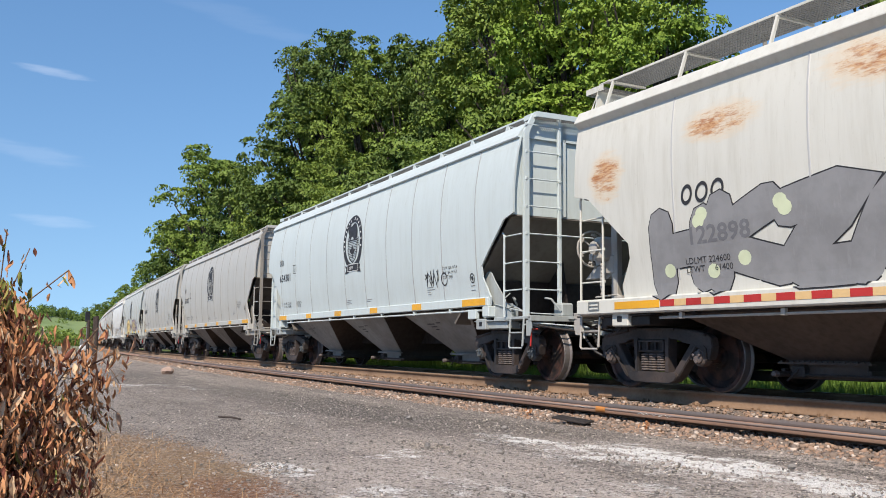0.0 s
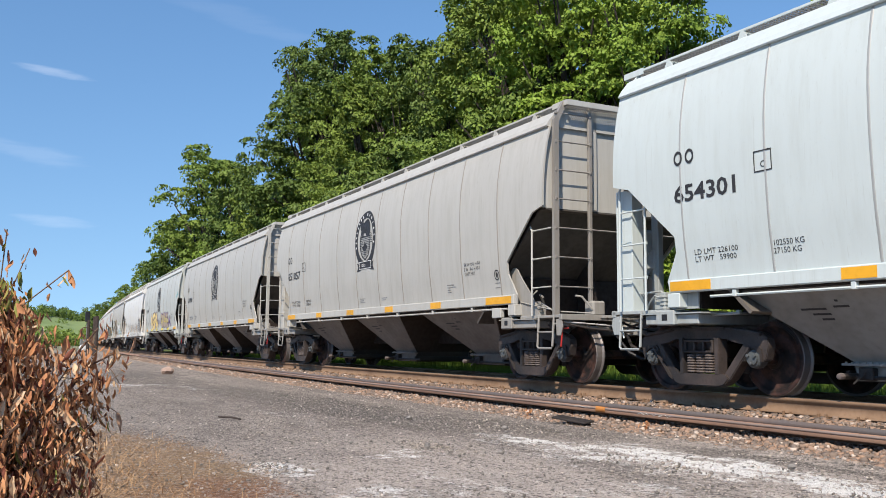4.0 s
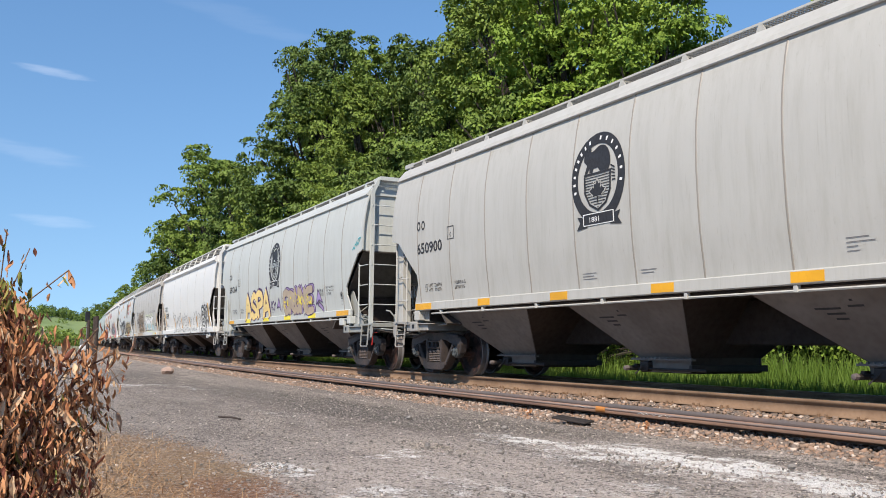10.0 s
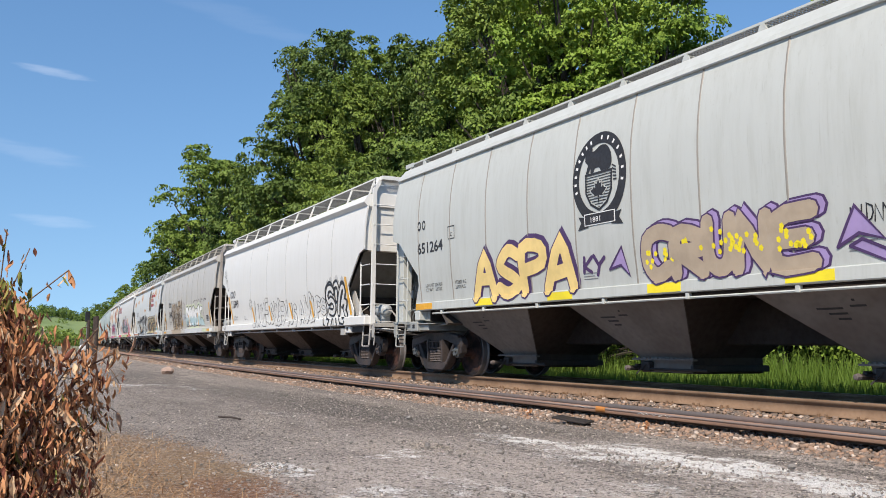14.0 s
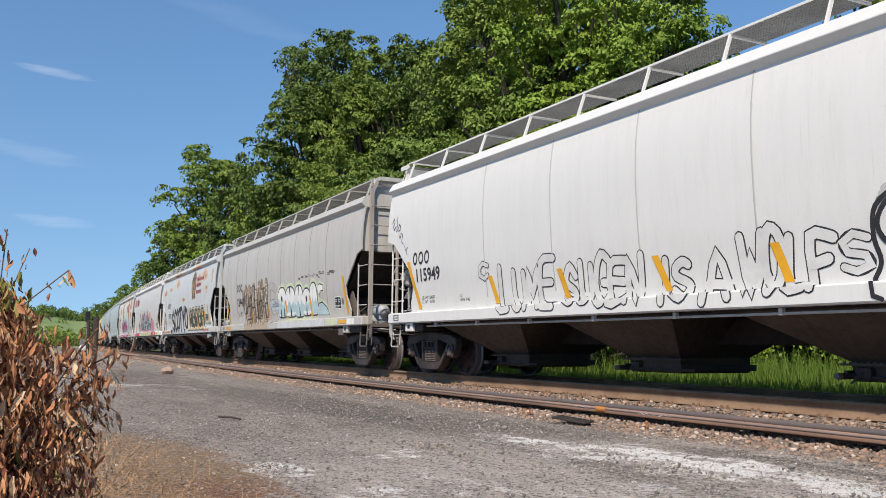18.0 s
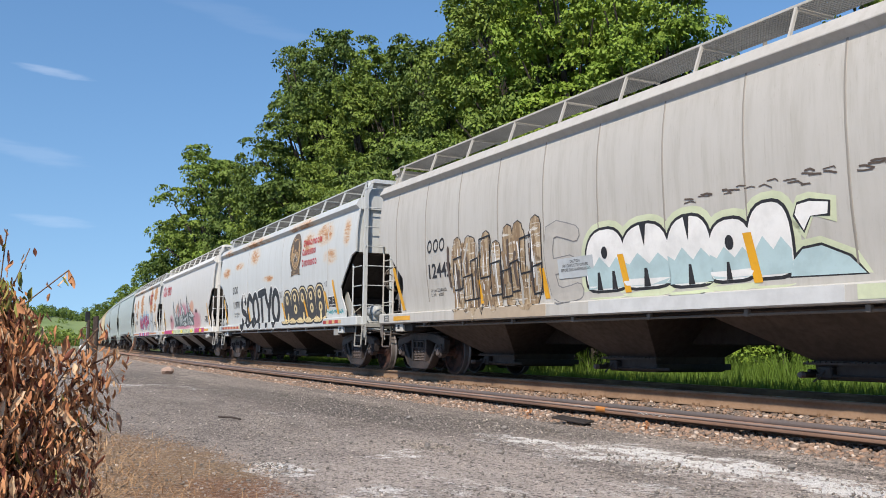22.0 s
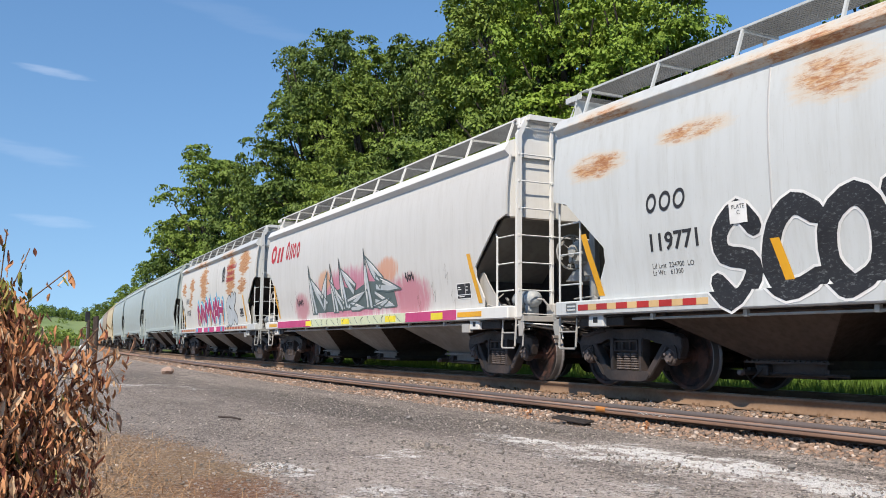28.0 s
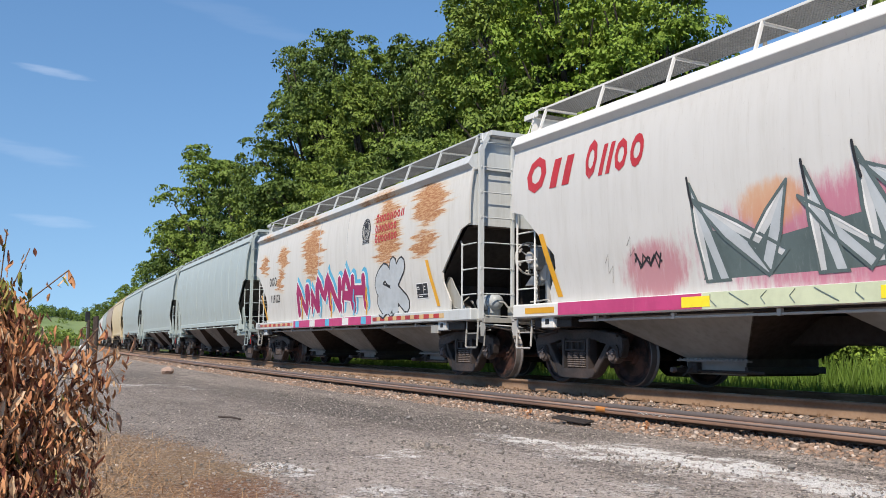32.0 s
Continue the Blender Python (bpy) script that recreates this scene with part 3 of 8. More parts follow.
# ---------------------------------------------------------------- trees
def leaves_np(rng, centres, outward, per, spread, size, droop=0.35):
    """Bent leaf quads on small domes of foliage: returns vertices and quads."""
    n = len(centres)
    out = np.asarray(outward, float)
    u = rng.normal(0, 1, (n * per, 3)) + np.repeat(out * 0.9 + np.array([0, 0, 0.75]), per, 0)
    u /= np.linalg.norm(u, axis=1, keepdims=True)
    rad = np.repeat(rng.uniform(0.65, 1.35, (n, 1)), per, 0) * spread * 1.9 * (1 - 0.45 * rng.random((n * per, 1)) ** 2)
    c = np.repeat(centres, per, 0) + u * rad * np.array([1.2, 1.2, 0.72])
    d = u * 0.55 + rng.normal(0, 0.55, (n * per, 3)) + np.array([0, 0, -droop - 0.25])
    d /= np.linalg.norm(d, axis=1, keepdims=True)
    nrm = u + rng.normal(0, 0.33, (n * per, 3)) + np.array([0, 0, 0.25])
    w = np.cross(d, nrm)
    w /= np.linalg.norm(w, axis=1, keepdims=True) + 1e-6
    nn = np.cross(w, d)
    L = size * rng.uniform(0.6, 1.35, (n * per, 1))
    W = L * rng.uniform(0.22, 0.36, (n * per, 1))
    v = np.stack([c - d * L * 0.5, c + w * W - nn * L * 0.06, c + d * L * 0.5 - nn * L * 0.14, c - w * W - nn * L * 0.06], 1)
    q = np.arange(n * per * 4).reshape(-1, 4)
    return v.reshape(-1, 3), q


def crown_data(key, seed, lobes, clumps, per, size, spread):
    """lobes: (x, y, z, rx, rz) egg-shaped masses of foliage; the domes of leaves lie on their outer shells."""
    rng = np.random.default_rng(seed)
    C, O = [], []
    vol = np.array([l[3] ** 2 + l[3] * l[4] for l in lobes])
    for l, k in zip(lobes, (clumps * vol / vol.sum()).astype(int)):
        u = rng.normal(0, 1, (k, 3))
        u /= np.linalg.norm(u, axis=1, keepdims=True)
        u[:, 2] = np.where(u[:, 2] < -0.5, -u[:, 2], u[:, 2])
        r = 1.0 - 0.45 * rng.random((k, 1)) ** 2 + rng.normal(0, 0.05, (k, 1))
        C.append(np.array(l[:3]) + u * r * np.array([l[3], l[3], l[4]]))
        O.append(u)
    v, q = leaves_np(rng, np.concatenate(C), np.concatenate(O), per, spread, size)
    return quads_mesh(key, v, q)


def lobes_for(rng, h, r, base, n):
    """A crown h high and r wide over a trunk: a leader mass and side masses on the limbs."""
    L = [(0, 0, base + (h - base) * 0.5, r * 0.55, (h - base) * 0.38)]
    for i in range(n):
        a = i * 2.4 + rng.uniform(-0.4, 0.4)
        f = rng.uniform(0.05, 0.95)
        z = base + (h - base) * f
        k = r * (0.95 - 0.55 * abs(f - 0.35)) * rng.uniform(0.55, 0.8)
        rr = r * rng.uniform(0.17, 0.33)
        L.append((k * math.cos(a), k * math.sin(a), min(z, h - rr * 0.7), rr, rr * rng.uniform(0.6, 0.9)))
    return L


def tree_kind(key, seed, h, r, base, n, clumps, per, size, spread):
    rng = random.Random(seed)
    L = lobes_for(rng, h, r, base, n)
    crown = crown_data(key + "_crown", seed, L, clumps, per, size, spread)

    def trunk_bm(bm):
        def limb(a, b, r0, r1, n=6):
            a, b = Vector(a), Vector(b)
            rings = []
            for i in range(5):
                f = i / 4
                p = a.lerp(b, f) + Vector((0, 0, 0.06 * h * math.sin(f * math.pi) * (1 if i < 4 else 0))) * 0.3
                d = (b - a).normalized()
                u = d.cross(Vector((0.3, 1, 0.1))).normalized()
                w = d.cross(u)
                rr = r0 + (r1 - r0) * f
                rings.append([bm.verts.new(p + (u * math.cos(k * math.tau / n) + w * math.sin(k * math.tau / n)) * rr) for k in range(n)])
            for A, B in zip(rings, rings[1:]):
                for k in range(n):
                    bm.faces.new((A[k], A[(k + 1) % n], B[(k + 1) % n], B[k]))
        limb((0, 0, -0.6), (0.1, 0.1, h * 0.8), 0.022 * h, 0.006 * h, 8)
        for l in L[1:]:
            limb((0, 0, base + (l[2] - base) * 0.45), l[:3], 0.009 * h, 0.002 * h, 5)
        return bm
    return crown, data(key + "_trunk", trunk_bm)


SWAYING = []


def plant_tree(kind, x, y, z, size, turn, leaf, label, name="tree", wide=1.0, group=""):
    crown, trunk = kind
    t = new(name)
    t.matrix_basis = pose(x, y, z, 0, 0, turn) @ Matrix.Diagonal((size * wide, size * wide, size, 1))
    tagged(t, label, "tree", group)
    hang("trunk", trunk, BARK, t)
    c = hang("crown", crown, leaf, t)
    SWAYING.append((c, x, y, turn))
    return t


LEAF_DARK = leaf_mat("deep_green_leaf", (0.092, 0.148, 0.032), (0.130, 0.190, 0.040))
LEAF_MID = leaf_mat("green_leaf", (0.140, 0.210, 0.038), (0.195, 0.270, 0.048))
LEAF_LIGHT = leaf_mat("bright_vine_leaf", (0.180, 0.280, 0.038), (0.25, 0.35, 0.050))
GRASS = leaf_mat("lush_grass", (0.105, 0.185, 0.028), (0.16, 0.25, 0.042), 0.6, 0.2)


def at_az(az, rng_m):
    """A place at that many degrees to the left of straight across the track."""
    return -math.sin(radians(az)) * rng_m, math.cos(radians(az)) * rng_m


def build_trees():
    big = tree_kind("broad_tree", 21, 14.0, 5.2, 2.0, 40, 300, 50, 0.36, 0.42)
    tall = tree_kind("tall_tree", 22, 18.0, 5.0, 3.0, 64, 620, 105, 0.20, 0.27)
    lofty = tree_kind("lofty_tree", 24, 18.0, 5.0, 3.0, 52, 480, 64, 0.29, 0.33)
    bushy = tree_kind("bushy_tree", 23, 9.0, 4.6, 0.2, 48, 430, 84, 0.17, 0.22)
    scrub = tree_kind("scrubby_tree", 25, 9.0, 4.6, 0.2, 36, 300, 48, 0.26, 0.29)
    # az, range, kind, size, turn, leaf
    rows = [
        (48.9, 32.0, tall, 0.80, 10, LEAF_LIGHT), (56.5, 36.0, tall, 0.90, 80, LEAF_MID), (57.5, 40.0, tall, 0.97, 200, LEAF_MID), (53.5, 34.0, tall, 0.84, 300, LEAF_LIGHT), (65.3, 51.0, tall, 0.98, 330, LEAF_MID),
        (52.5, 26.5, bushy, 0.80, 40, LEAF_LIGHT), (59.5, 31.0, bushy, 0.9, 130, LEAF_MID), (63.5, 37.0, bushy, 1.0, 220, LEAF_DARK), (56.0, 28.5, bushy, 0.8, 310, LEAF_DARK),
        (69.9, 58.0, tall, 1.16, 20, LEAF_DARK), (66.6, 50.0, tall, 0.88, 140, LEAF_MID), (72.0, 60.0, bushy, 1.2, 250, LEAF_MID), (68.4, 56.0, tall, 0.95, 95, LEAF_MID), (67.0, 45.0, bushy, 1.0, 60, LEAF_MID), (70.5, 52.0, bushy, 0.9, 160, LEAF_DARK),
        (76.6, 95.0, lofty, 1.20, 30, LEAF_MID), (74.4, 80.0, lofty, 0.84, 160, LEAF_DARK), (77.7, 110.0, lofty, 0.93, 200, LEAF_DARK), (75.2, 76.0, scrub, 0.95, 290, LEAF_LIGHT), (73.0, 66.0, bushy, 0.95, 20, LEAF_DARK),
        (79.5, 140.0, big, 0.92, 80, LEAF_MID), (78.4, 112.0, scrub, 1.2, 10, LEAF_DARK), (80.0, 150.0, scrub, 1.2, 45, LEAF_DARK), (80.9, 185.0, big, 0.86, 145, LEAF_MID), (81.8, 230.0, big, 0.86, 245, LEAF_DARK),
        (82.6, 255.0, big, 0.80, 15, LEAF_DARK), (34.0, 24.0, tall, 0.60, 105, LEAF_MID), (44.5, 27.0, bushy, 0.60, 70, LEAF_MID), (41.0, 26.0, bushy, 0.58, 170, LEAF_LIGHT), (37.5, 27.0, bushy, 0.62, 270, LEAF_MID), (30.0, 27.0, bushy, 0.9, 190, LEAF_LIGHT), (61.5, 45.0, tall, 0.92, 260, LEAF_DARK), (64.3, 47.0, tall, 0.86, 50, LEAF_MID),
    ]
    for az, r, kind, size, turn, leaf in rows:
        x, y = at_az(az, r)
        plant_tree(kind, x, y, GROUND_Z - 0.1, size, turn, leaf, "leafy green tree with a dense vine-hung crown behind the track", group="trees behind the track")
    # undergrowth along the foot of the trees
    rng = np.random.default_rng(18)
    C, O = [], []
    for _ in range(4200):
        st, off = -130 + 150 * rng.random(), 8.3 + 3.2 * rng.random()
        p = beside(st, off, GROUND_Z + rng.random() ** 0.8 * (2.2 + 1.2 * math.sin(st * 0.7) + (off - 8.3) * 0.5))
        C.append(p[:]), O.append((0.2, -0.8, 0.5))
    v, q = leaves_np(rng, np.array(C), np.array(O), 34, 0.28, 0.12)
    tagged(hang("undergrowth", quads_mesh("undergrowth", v, q), LEAF_LIGHT), "dense green undergrowth along the foot of the trees", "shrubs", kind="stuff")
    # the far grassy hillside with woods on its crest and a belt of scrub at its foot
    rng = np.random.default_rng(8)
    crest_z = lambda az: 11.4 + 0.9 * math.sin(az * 1.1 + 0.6) + 0.5 * math.sin(az * 2.9)
    v, q, rs, azs = [], [], (285, 300, 320, 345, 370, 395, 430, 520), [79 + 0.75 * i for i in range(30)]
    for az in azs:
        for r, f in zip(rs, (-0.06, 0.10, 0.30, 0.55, 0.80, 0.97, 1.0, 0.7)):
            v.append((*at_az(az, r), GROUND_Z + crest_z(az) * f))
    for i in range(len(azs) - 1):
        for k in range(len(rs) - 1):
            a = i * len(rs) + k
            q.append((a, a + 1, a + len(rs) + 1, a + len(rs)))
    tagged(hang("hillside", quads_mesh("hillside", v, q), plain("hill_grass", (0.21, 0.27, 0.10), 0.95, 0, 0.3, 0.12, (0.14, 0.20, 0.07), 0.3)), "sunlit grassy hillside beyond the far end of the lot", "hill", kind="structure")
    C = []
    for _ in range(2600):
        az = rng.uniform(79.5, 100)
        C.append((*at_az(az, rng.uniform(385, 425)), crest_z(az) - 1.0 + rng.random() ** 0.8 * (2.9 + 1.2 * math.sin(az * 5.3) + 0.9 * math.sin(az * 11.0))))
    v, q = leaves_np(rng, np.array(C), np.tile((0.8, -0.3, 0.5), (len(C), 1)), 16, 0.9, 0.8)
    tagged(hang("far_woods", quads_mesh("far_woods", v, q), LEAF_DARK), "distant dark green woods on the hill's crest", "woods", kind="stuff")
    C = []
    for _ in range(2000):
        az = rng.uniform(80.8, 99)
        C.append((*at_az(az, rng.uniform(255, 300)), GROUND_Z + rng.random() ** 0.9 * (3.6 + 1.0 * math.sin(az * 2.3) + 0.9 * math.sin(az * 7.1))))
    for _ in range(46):
        az, f = rng.uniform(80.5, 98), rng.random()
        for _ in range(6):
            C.append((*at_az(az + rng.normal(0, 0.10), 300 + 85 * f), GROUND_Z + crest_z(az) * (0.10 + 0.80 * f) + rng.random() * 1.5))
    v, q = leaves_np(rng, np.array(C), np.tile((0.7, -0.3, 0.6), (len(C), 1)), 14, 0.7, 0.7)
    tagged(hang("far_scrub", quads_mesh("far_scrub", v, q), LEAF_MID), "green scrub along the far end of the lot", "scrub", kind="stuff")


def build_grass():
    rng = np.random.default_rng(9)
    N = 78000
    s = rng.uniform(-75, 2, N)
    o = 2.3 + 7.5 * rng.random(N) ** 1.2
    base = np.array([beside(a, b, -0.42)[:] for a, b in zip(s, o)])
    h = np.where(o < 4.2, rng.uniform(0.27, 0.47, N), np.where(o > 5.4, rng.uniform(0.35, 0.95, N), rng.uniform(0.2, 0.5, N))) * np.where(rng.random(N) > 0.95, 1.4, 1.0)
    a = rng.uniform(0, math.tau, N)
    side = np.stack([np.cos(a), np.sin(a), 0 * a], 1) * (0.006 + 0.013 * rng.random(N))[:, None]
    lean = np.stack([rng.normal(0, 0.22, N) * h, rng.normal(0, 0.22, N) * h, h], 1)
    v = np.stack([base - side, base + side, base + lean + side * 0.15, base + lean - side * 0.15], 1).reshape(-1, 3)
    tagged(hang("tall_grass", quads_mesh("tall_grass", v, np.arange(4 * N).reshape(-1, 4)), GRASS), "bright green tall grass beyond the track", "grass", kind="stuff")


build_ground()
build_track()
# ---------------------------------------------------------------- covered hopper wagons
# A wagon's own space: x along it, z from the rail head, the origin midway between its trucks.
HALF_TRUCK, AXLE, WHEEL_R = 6.185, 0.889, 0.457
PROFILE = [(1.27, 1.50), (1.42, 1.515), (2.0, 1.585), (2.6, 1.618), (2.97, 1.626), (3.4, 1.605), (3.8, 1.545), (4.06, 1.485)]
CUT = [(1.27, 6.30), (1.42, 6.33), (1.77, 6.12), (1.97, 6.12), (2.69, 6.95), (2.77, 7.27), (4.06, 7.27)]


def along(table, z):
    if z <= table[0][0]:
        return table[0][1]
    for (a, u), (b, w) in zip(table, table[1:]):
        if z <= b:
            return u + (w - u) * (z - a) / (b - a)
    return table[-1][1]


def half_width(z):
    """Half the body's width at a height: the sides bulge."""
    zs, ws = [p[0] for p in PROFILE], [p[1] for p in PROFILE]
    if z <= zs[0] or z >= zs[-1]:
        return along(PROFILE, z)
    i = max(k for k in range(len(zs) - 1) if zs[k] <= z)
    p0, p1, p2, p3 = ws[max(i - 1, 0)], ws[i], ws[i + 1], ws[min(i + 2, len(ws) - 1)]
    f = (z - zs[i]) / (zs[i + 1] - zs[i])
    return 0.5 * (2 * p1 + (p2 - p0) * f + (2 * p0 - 5 * p1 + 4 * p2 - p3) * f * f + (3 * p1 - p0 - 3 * p2 + p3) * f ** 3)


def side_bm(bm, sgn, top=4.06, bot=1.27):
    levels = [z for z in (1.42, 1.6, 1.77, 1.97, 2.15, 2.33, 2.5, 2.69, 2.77, 2.97, 3.2, 3.4, 3.6, 3.8, 3.95) if bot < z < top]
    levels = [bot, *levels, top]
    cols = (-1, -0.8, -0.5, 0, 0.5, 0.8, 1)
    skin = {}
    for d in (0.0, 0.03):
        rows = [[bm.verts.new((along(CUT, z) * f, sgn * (half_width(z) - d), z)) for f in cols] for z in levels]
        for A, B in zip(rows, rows[1:]):
            for i in range(6):
                bm.faces.new((A[i], A[i + 1], B[i + 1], B[i])).smooth = True
        skin[d] = rows
    # rims stand on vertices of their own, so that the sheet shades smoothly to its edge
    loop = lambda R: [r[0].co.copy() for r in R] + [v.co.copy() for v in R[-1][1:]] + [r[6].co.copy() for r in R[::-1][1:]] + [v.co.copy() for v in R[0][::-1][1:]]
    A, B = [[bm.verts.new(p) for p in loop(skin[d])[:-1]] for d in (0.0, 0.03)]
    for i in range(len(A)):
        j = (i + 1) % len(A)
        bm.faces.new((A[i], A[j], B[j], B[i]))
    return bm


def rib_bm(bm, sgn, top=4.05):
    zs = [1.43 + (top - 1.43) * i / 12 for i in range(13)]
    prev = None
    for z in zs:
        w = half_width(z)
        ring = [bm.verts.new((dx, sgn * (w + d), z)) for dx, d in ((-0.022, -0.004), (-0.010, 0.006), (0.010, 0.006), (0.022, -0.004))]
        if prev:
            for i in range(3):
                bm.faces.new((prev[i], prev[i + 1], ring[i + 1], ring[i]))
        prev = ring
    return bm


def roof_bm(bm, high=False):
    prof = [(-1.43, 4.05), (-1.525, 4.045), (-1.535, 4.06), (-1.49, 4.14), (-1.36, 4.295), (-1.29, 4.335), (-0.9, 4.38), (0, 4.42)]
    if high:
        prof = [(-1.44, 4.03), (-1.52, 4.015), (-1.64, 4.12), (-1.64, 4.135), (-1.545, 4.29), (-1.42, 4.335), (-0.9, 4.38), (0, 4.42)]
    prof = prof + [(-y, z) for y, z in prof[-2::-1]]
    rings = [[bm.verts.new((x, y, z)) for y, z in prof] for x in (-7.25, -7.23, 7.23, 7.25)]
    for A, B in zip(rings, rings[1:]):
        for i in range(len(prof)):
            j = (i + 1) % len(prof)
            bm.faces.new((A[i], A[j], B[j], B[i]))
    bm.faces.new(rings[0])
    bm.faces.new(rings[-1][::-1])
    return bm


def hatches_bm(bm):
    box(bm, -6.6, 6.6, -0.34, 0.34, 4.39, 4.50, 0.01)
    for i in range(5):
        x = -5.2 + i * 2.6
        box(bm, x - 1.25, x + 1.25, -0.38, 0.38, 4.50, 4.56, 0.02)
    return bm


def end_plate_bm(bm, sgn, high=False):
    zs = (2.75, 3.0, 3.3, 3.6, 3.78) if high else (2.75, 3.0, 3.3, 3.6, 3.9, 4.04)
    half = [(half_width(z) - 0.03, z) for z in zs] + [(1.30, 4.12 if high else 4.32), (1.24, 4.402)]
    pts = half + [(-y, z) for y, z in half[::-1]]
    A = [bm.verts.new((sgn * 7.20, y, z)) for y, z in pts]
    B = [bm.verts.new((sgn * 7.17, y, z)) for y, z in pts]
    bm.faces.new(A)
    bm.faces.new(B[::-1])
    for i in range(len(A)):
        j = (i + 1) % len(A)
        bm.faces.new((A[i], A[j], B[j], B[i]))
    return bm


def slope_bm(bm, sgn):
    pts = [(7.195, 2.765), (6.96, 2.765), (4.95, 1.0), (4.99, 0.97), (6.99, 2.725), (7.195, 2.725)]
    A = [bm.verts.new((sgn * x, -1.5, z)) for x, z in pts]
    B = [bm.verts.new((sgn * x, 1.5, z)) for x, z in pts]
    bm.faces.new(A), bm.faces.new(B[::-1])
    for i in range(6):
        j = (i + 1) % 6
        bm.faces.new((A[i], A[j], B[j], B[i]))
    return bm


def shear_bm(bm, sgn, y):
    """Plate standing between the platform and the slope sheet."""
    line = ((5.9, 1.066), (6.86, 1.066), (6.80, 1.17), (6.55, 1.46), (6.30, 1.70), (6.18, 1.84), (6.12, 1.88), (5.9, 1.88)) if sgn > 0 else ((5.9, 1.066), (6.36, 1.066), (6.30, 1.40), (6.16, 1.60), (5.9, 1.62))
    return prism(bm, [(sgn * x, z) for x, z in line], y - 0.012, y + 0.012)


def bay_bm(bm, inner, outer, c, side, top=1.29):
    """One of the four folded plates of a hopper under the sill; side 0 and 2 face across, 1 and 3 along the wagon."""
    i, j = side, (side + 1) % 4
    out = Vector(((0, -1, 0), (1, 0, 0), (0, 1, 0), (-1, 0, 0))[side])
    A, B = [], []
    for z, x0, x1, y in ((top, inner, outer, 1.46), (0.44, c - 0.55, c + 0.55, 0.66), (0.23, c - 0.50, c + 0.55, 0.66)):
        q = [Vector(k) for k in ((x0, -y, z), (x1, -y, z), (x1, y, z), (x0, y, z))]
        A.append((bm.verts.new(q[i]), bm.verts.new(q[j])))
        B.append((bm.verts.new(q[i] - out * 0.012), bm.verts.new(q[j] - out * 0.012)))
    for k in (0, 1):
        bm.faces.new((A[k][0], A[k][1], A[k + 1][1], A[k + 1][0]))
        bm.faces.new((B[k][1], B[k][0], B[k + 1][0], B[k + 1][1]))
        for e in (0, 1):
            bm.faces.new((A[k][e], A[k + 1][e], B[k + 1][e], B[k][e]))
    bm.faces.new((A[0][0], B[0][0], B[0][1], A[0][1]))
    bm.faces.new((A[2][0], A[2][1], B[2][1], B[2][0]))
    return bm


def flange_bm(bm):
    """Bolted flange along a hopper's foot."""
    box(bm, -0.64, 0.64, -0.74, -0.66, 0.395, 0.42)
    for k in range(16):
        box(bm, -0.60 + k * 0.08 - 0.012, -0.60 + k * 0.08 + 0.012, -0.722, -0.698, 0.415, 0.438)
    return bm


def bay_stencil_bm(bm):
    """Worn lines of small lettering on a hopper's near plate."""
    for x0, x1, z in ((-0.40, -0.06, 1.00), (0.04, 0.24, 1.02), (-0.28, -0.04, 0.945), (-0.20, -0.04, 0.89), (0.10, 0.14, 1.08)):
        y0, y1 = [-(0.66 + (q - 0.44) * 0.80 / 0.85) - 0.004 for q in (z, z + 0.022)]
        bm.faces.new([bm.verts.new(p) for p in ((x0 + -0.38, y0, z), (x1 + -0.38, y0, z), (x1 + -0.38, y1, z + 0.022), (x0 + -0.38, y1, z + 0.022))])
    return bm


def capstan_bm(bm):
    """Worn socket end of the gate's shaft."""
    return lathe(bm, [(0.02, -0.975), (0.034, -0.97), (0.040, -0.92), (0.03, -0.88)], 8, at=(0, 0, 0.28))


def floor_bm(bm, top):
    box(bm, -5.6, 5.6, -1.44, 1.44, top - 0.05, top - 0.004)
    box(bm, -5.4, 5.4, -0.2, 0.2, 0.62, top - 0.06, 0.02)
    return bm


def gate_bm(bm):
    box(bm, -0.54, 0.54, -0.64, 0.64, 0.22, 0.30, 0.01)
    box(bm, -0.61, -0.555, -0.72, 0.72, 0.25, 0.34, 0.008)
    box(bm, 0.56, 0.62, -0.72, 0.72, 0.25, 0.34, 0.008)
    tube(bm, [(-0.50, -0.95, 0.28), (-0.50, -0.66, 0.28)], 0.035, 8)
    box(bm, -0.42, -0.24, -0.76, -0.66, 0.24, 0.38, 0.012)
    tube(bm, [(-0.30, -0.74, 0.36), (-0.42, -0.84, 0.20)], 0.012, 5)
    tube(bm, [(-0.6, -0.72, 0.27), (0.9, -0.72, 0.27)], 0.022, 6)
    return bm


def sill_bm(bm, sgn, style):
    y0, y1 = sorted((sgn * 1.40, sgn * 1.545))
    if style == "low":
        box(bm, -6.28, 6.28, y0 + (0.06 if sgn > 0 else 0), y1 - (0.06 if sgn < 0 else 0), 1.265, 1.425, 0.012)
        for x in (-6.2, 6.2):
            box(bm, x - 0.11, x + 0.11, y0, y1 - 0.07 if sgn > 0 else y1, 1.08, 1.262, 0.01)
    else:
        y0, y1 = sorted((sgn * 1.36, sgn * 1.60))
        box(bm, -7.28, 7.28, y0, y1, 1.03, 1.245, 0.02)
    return bm


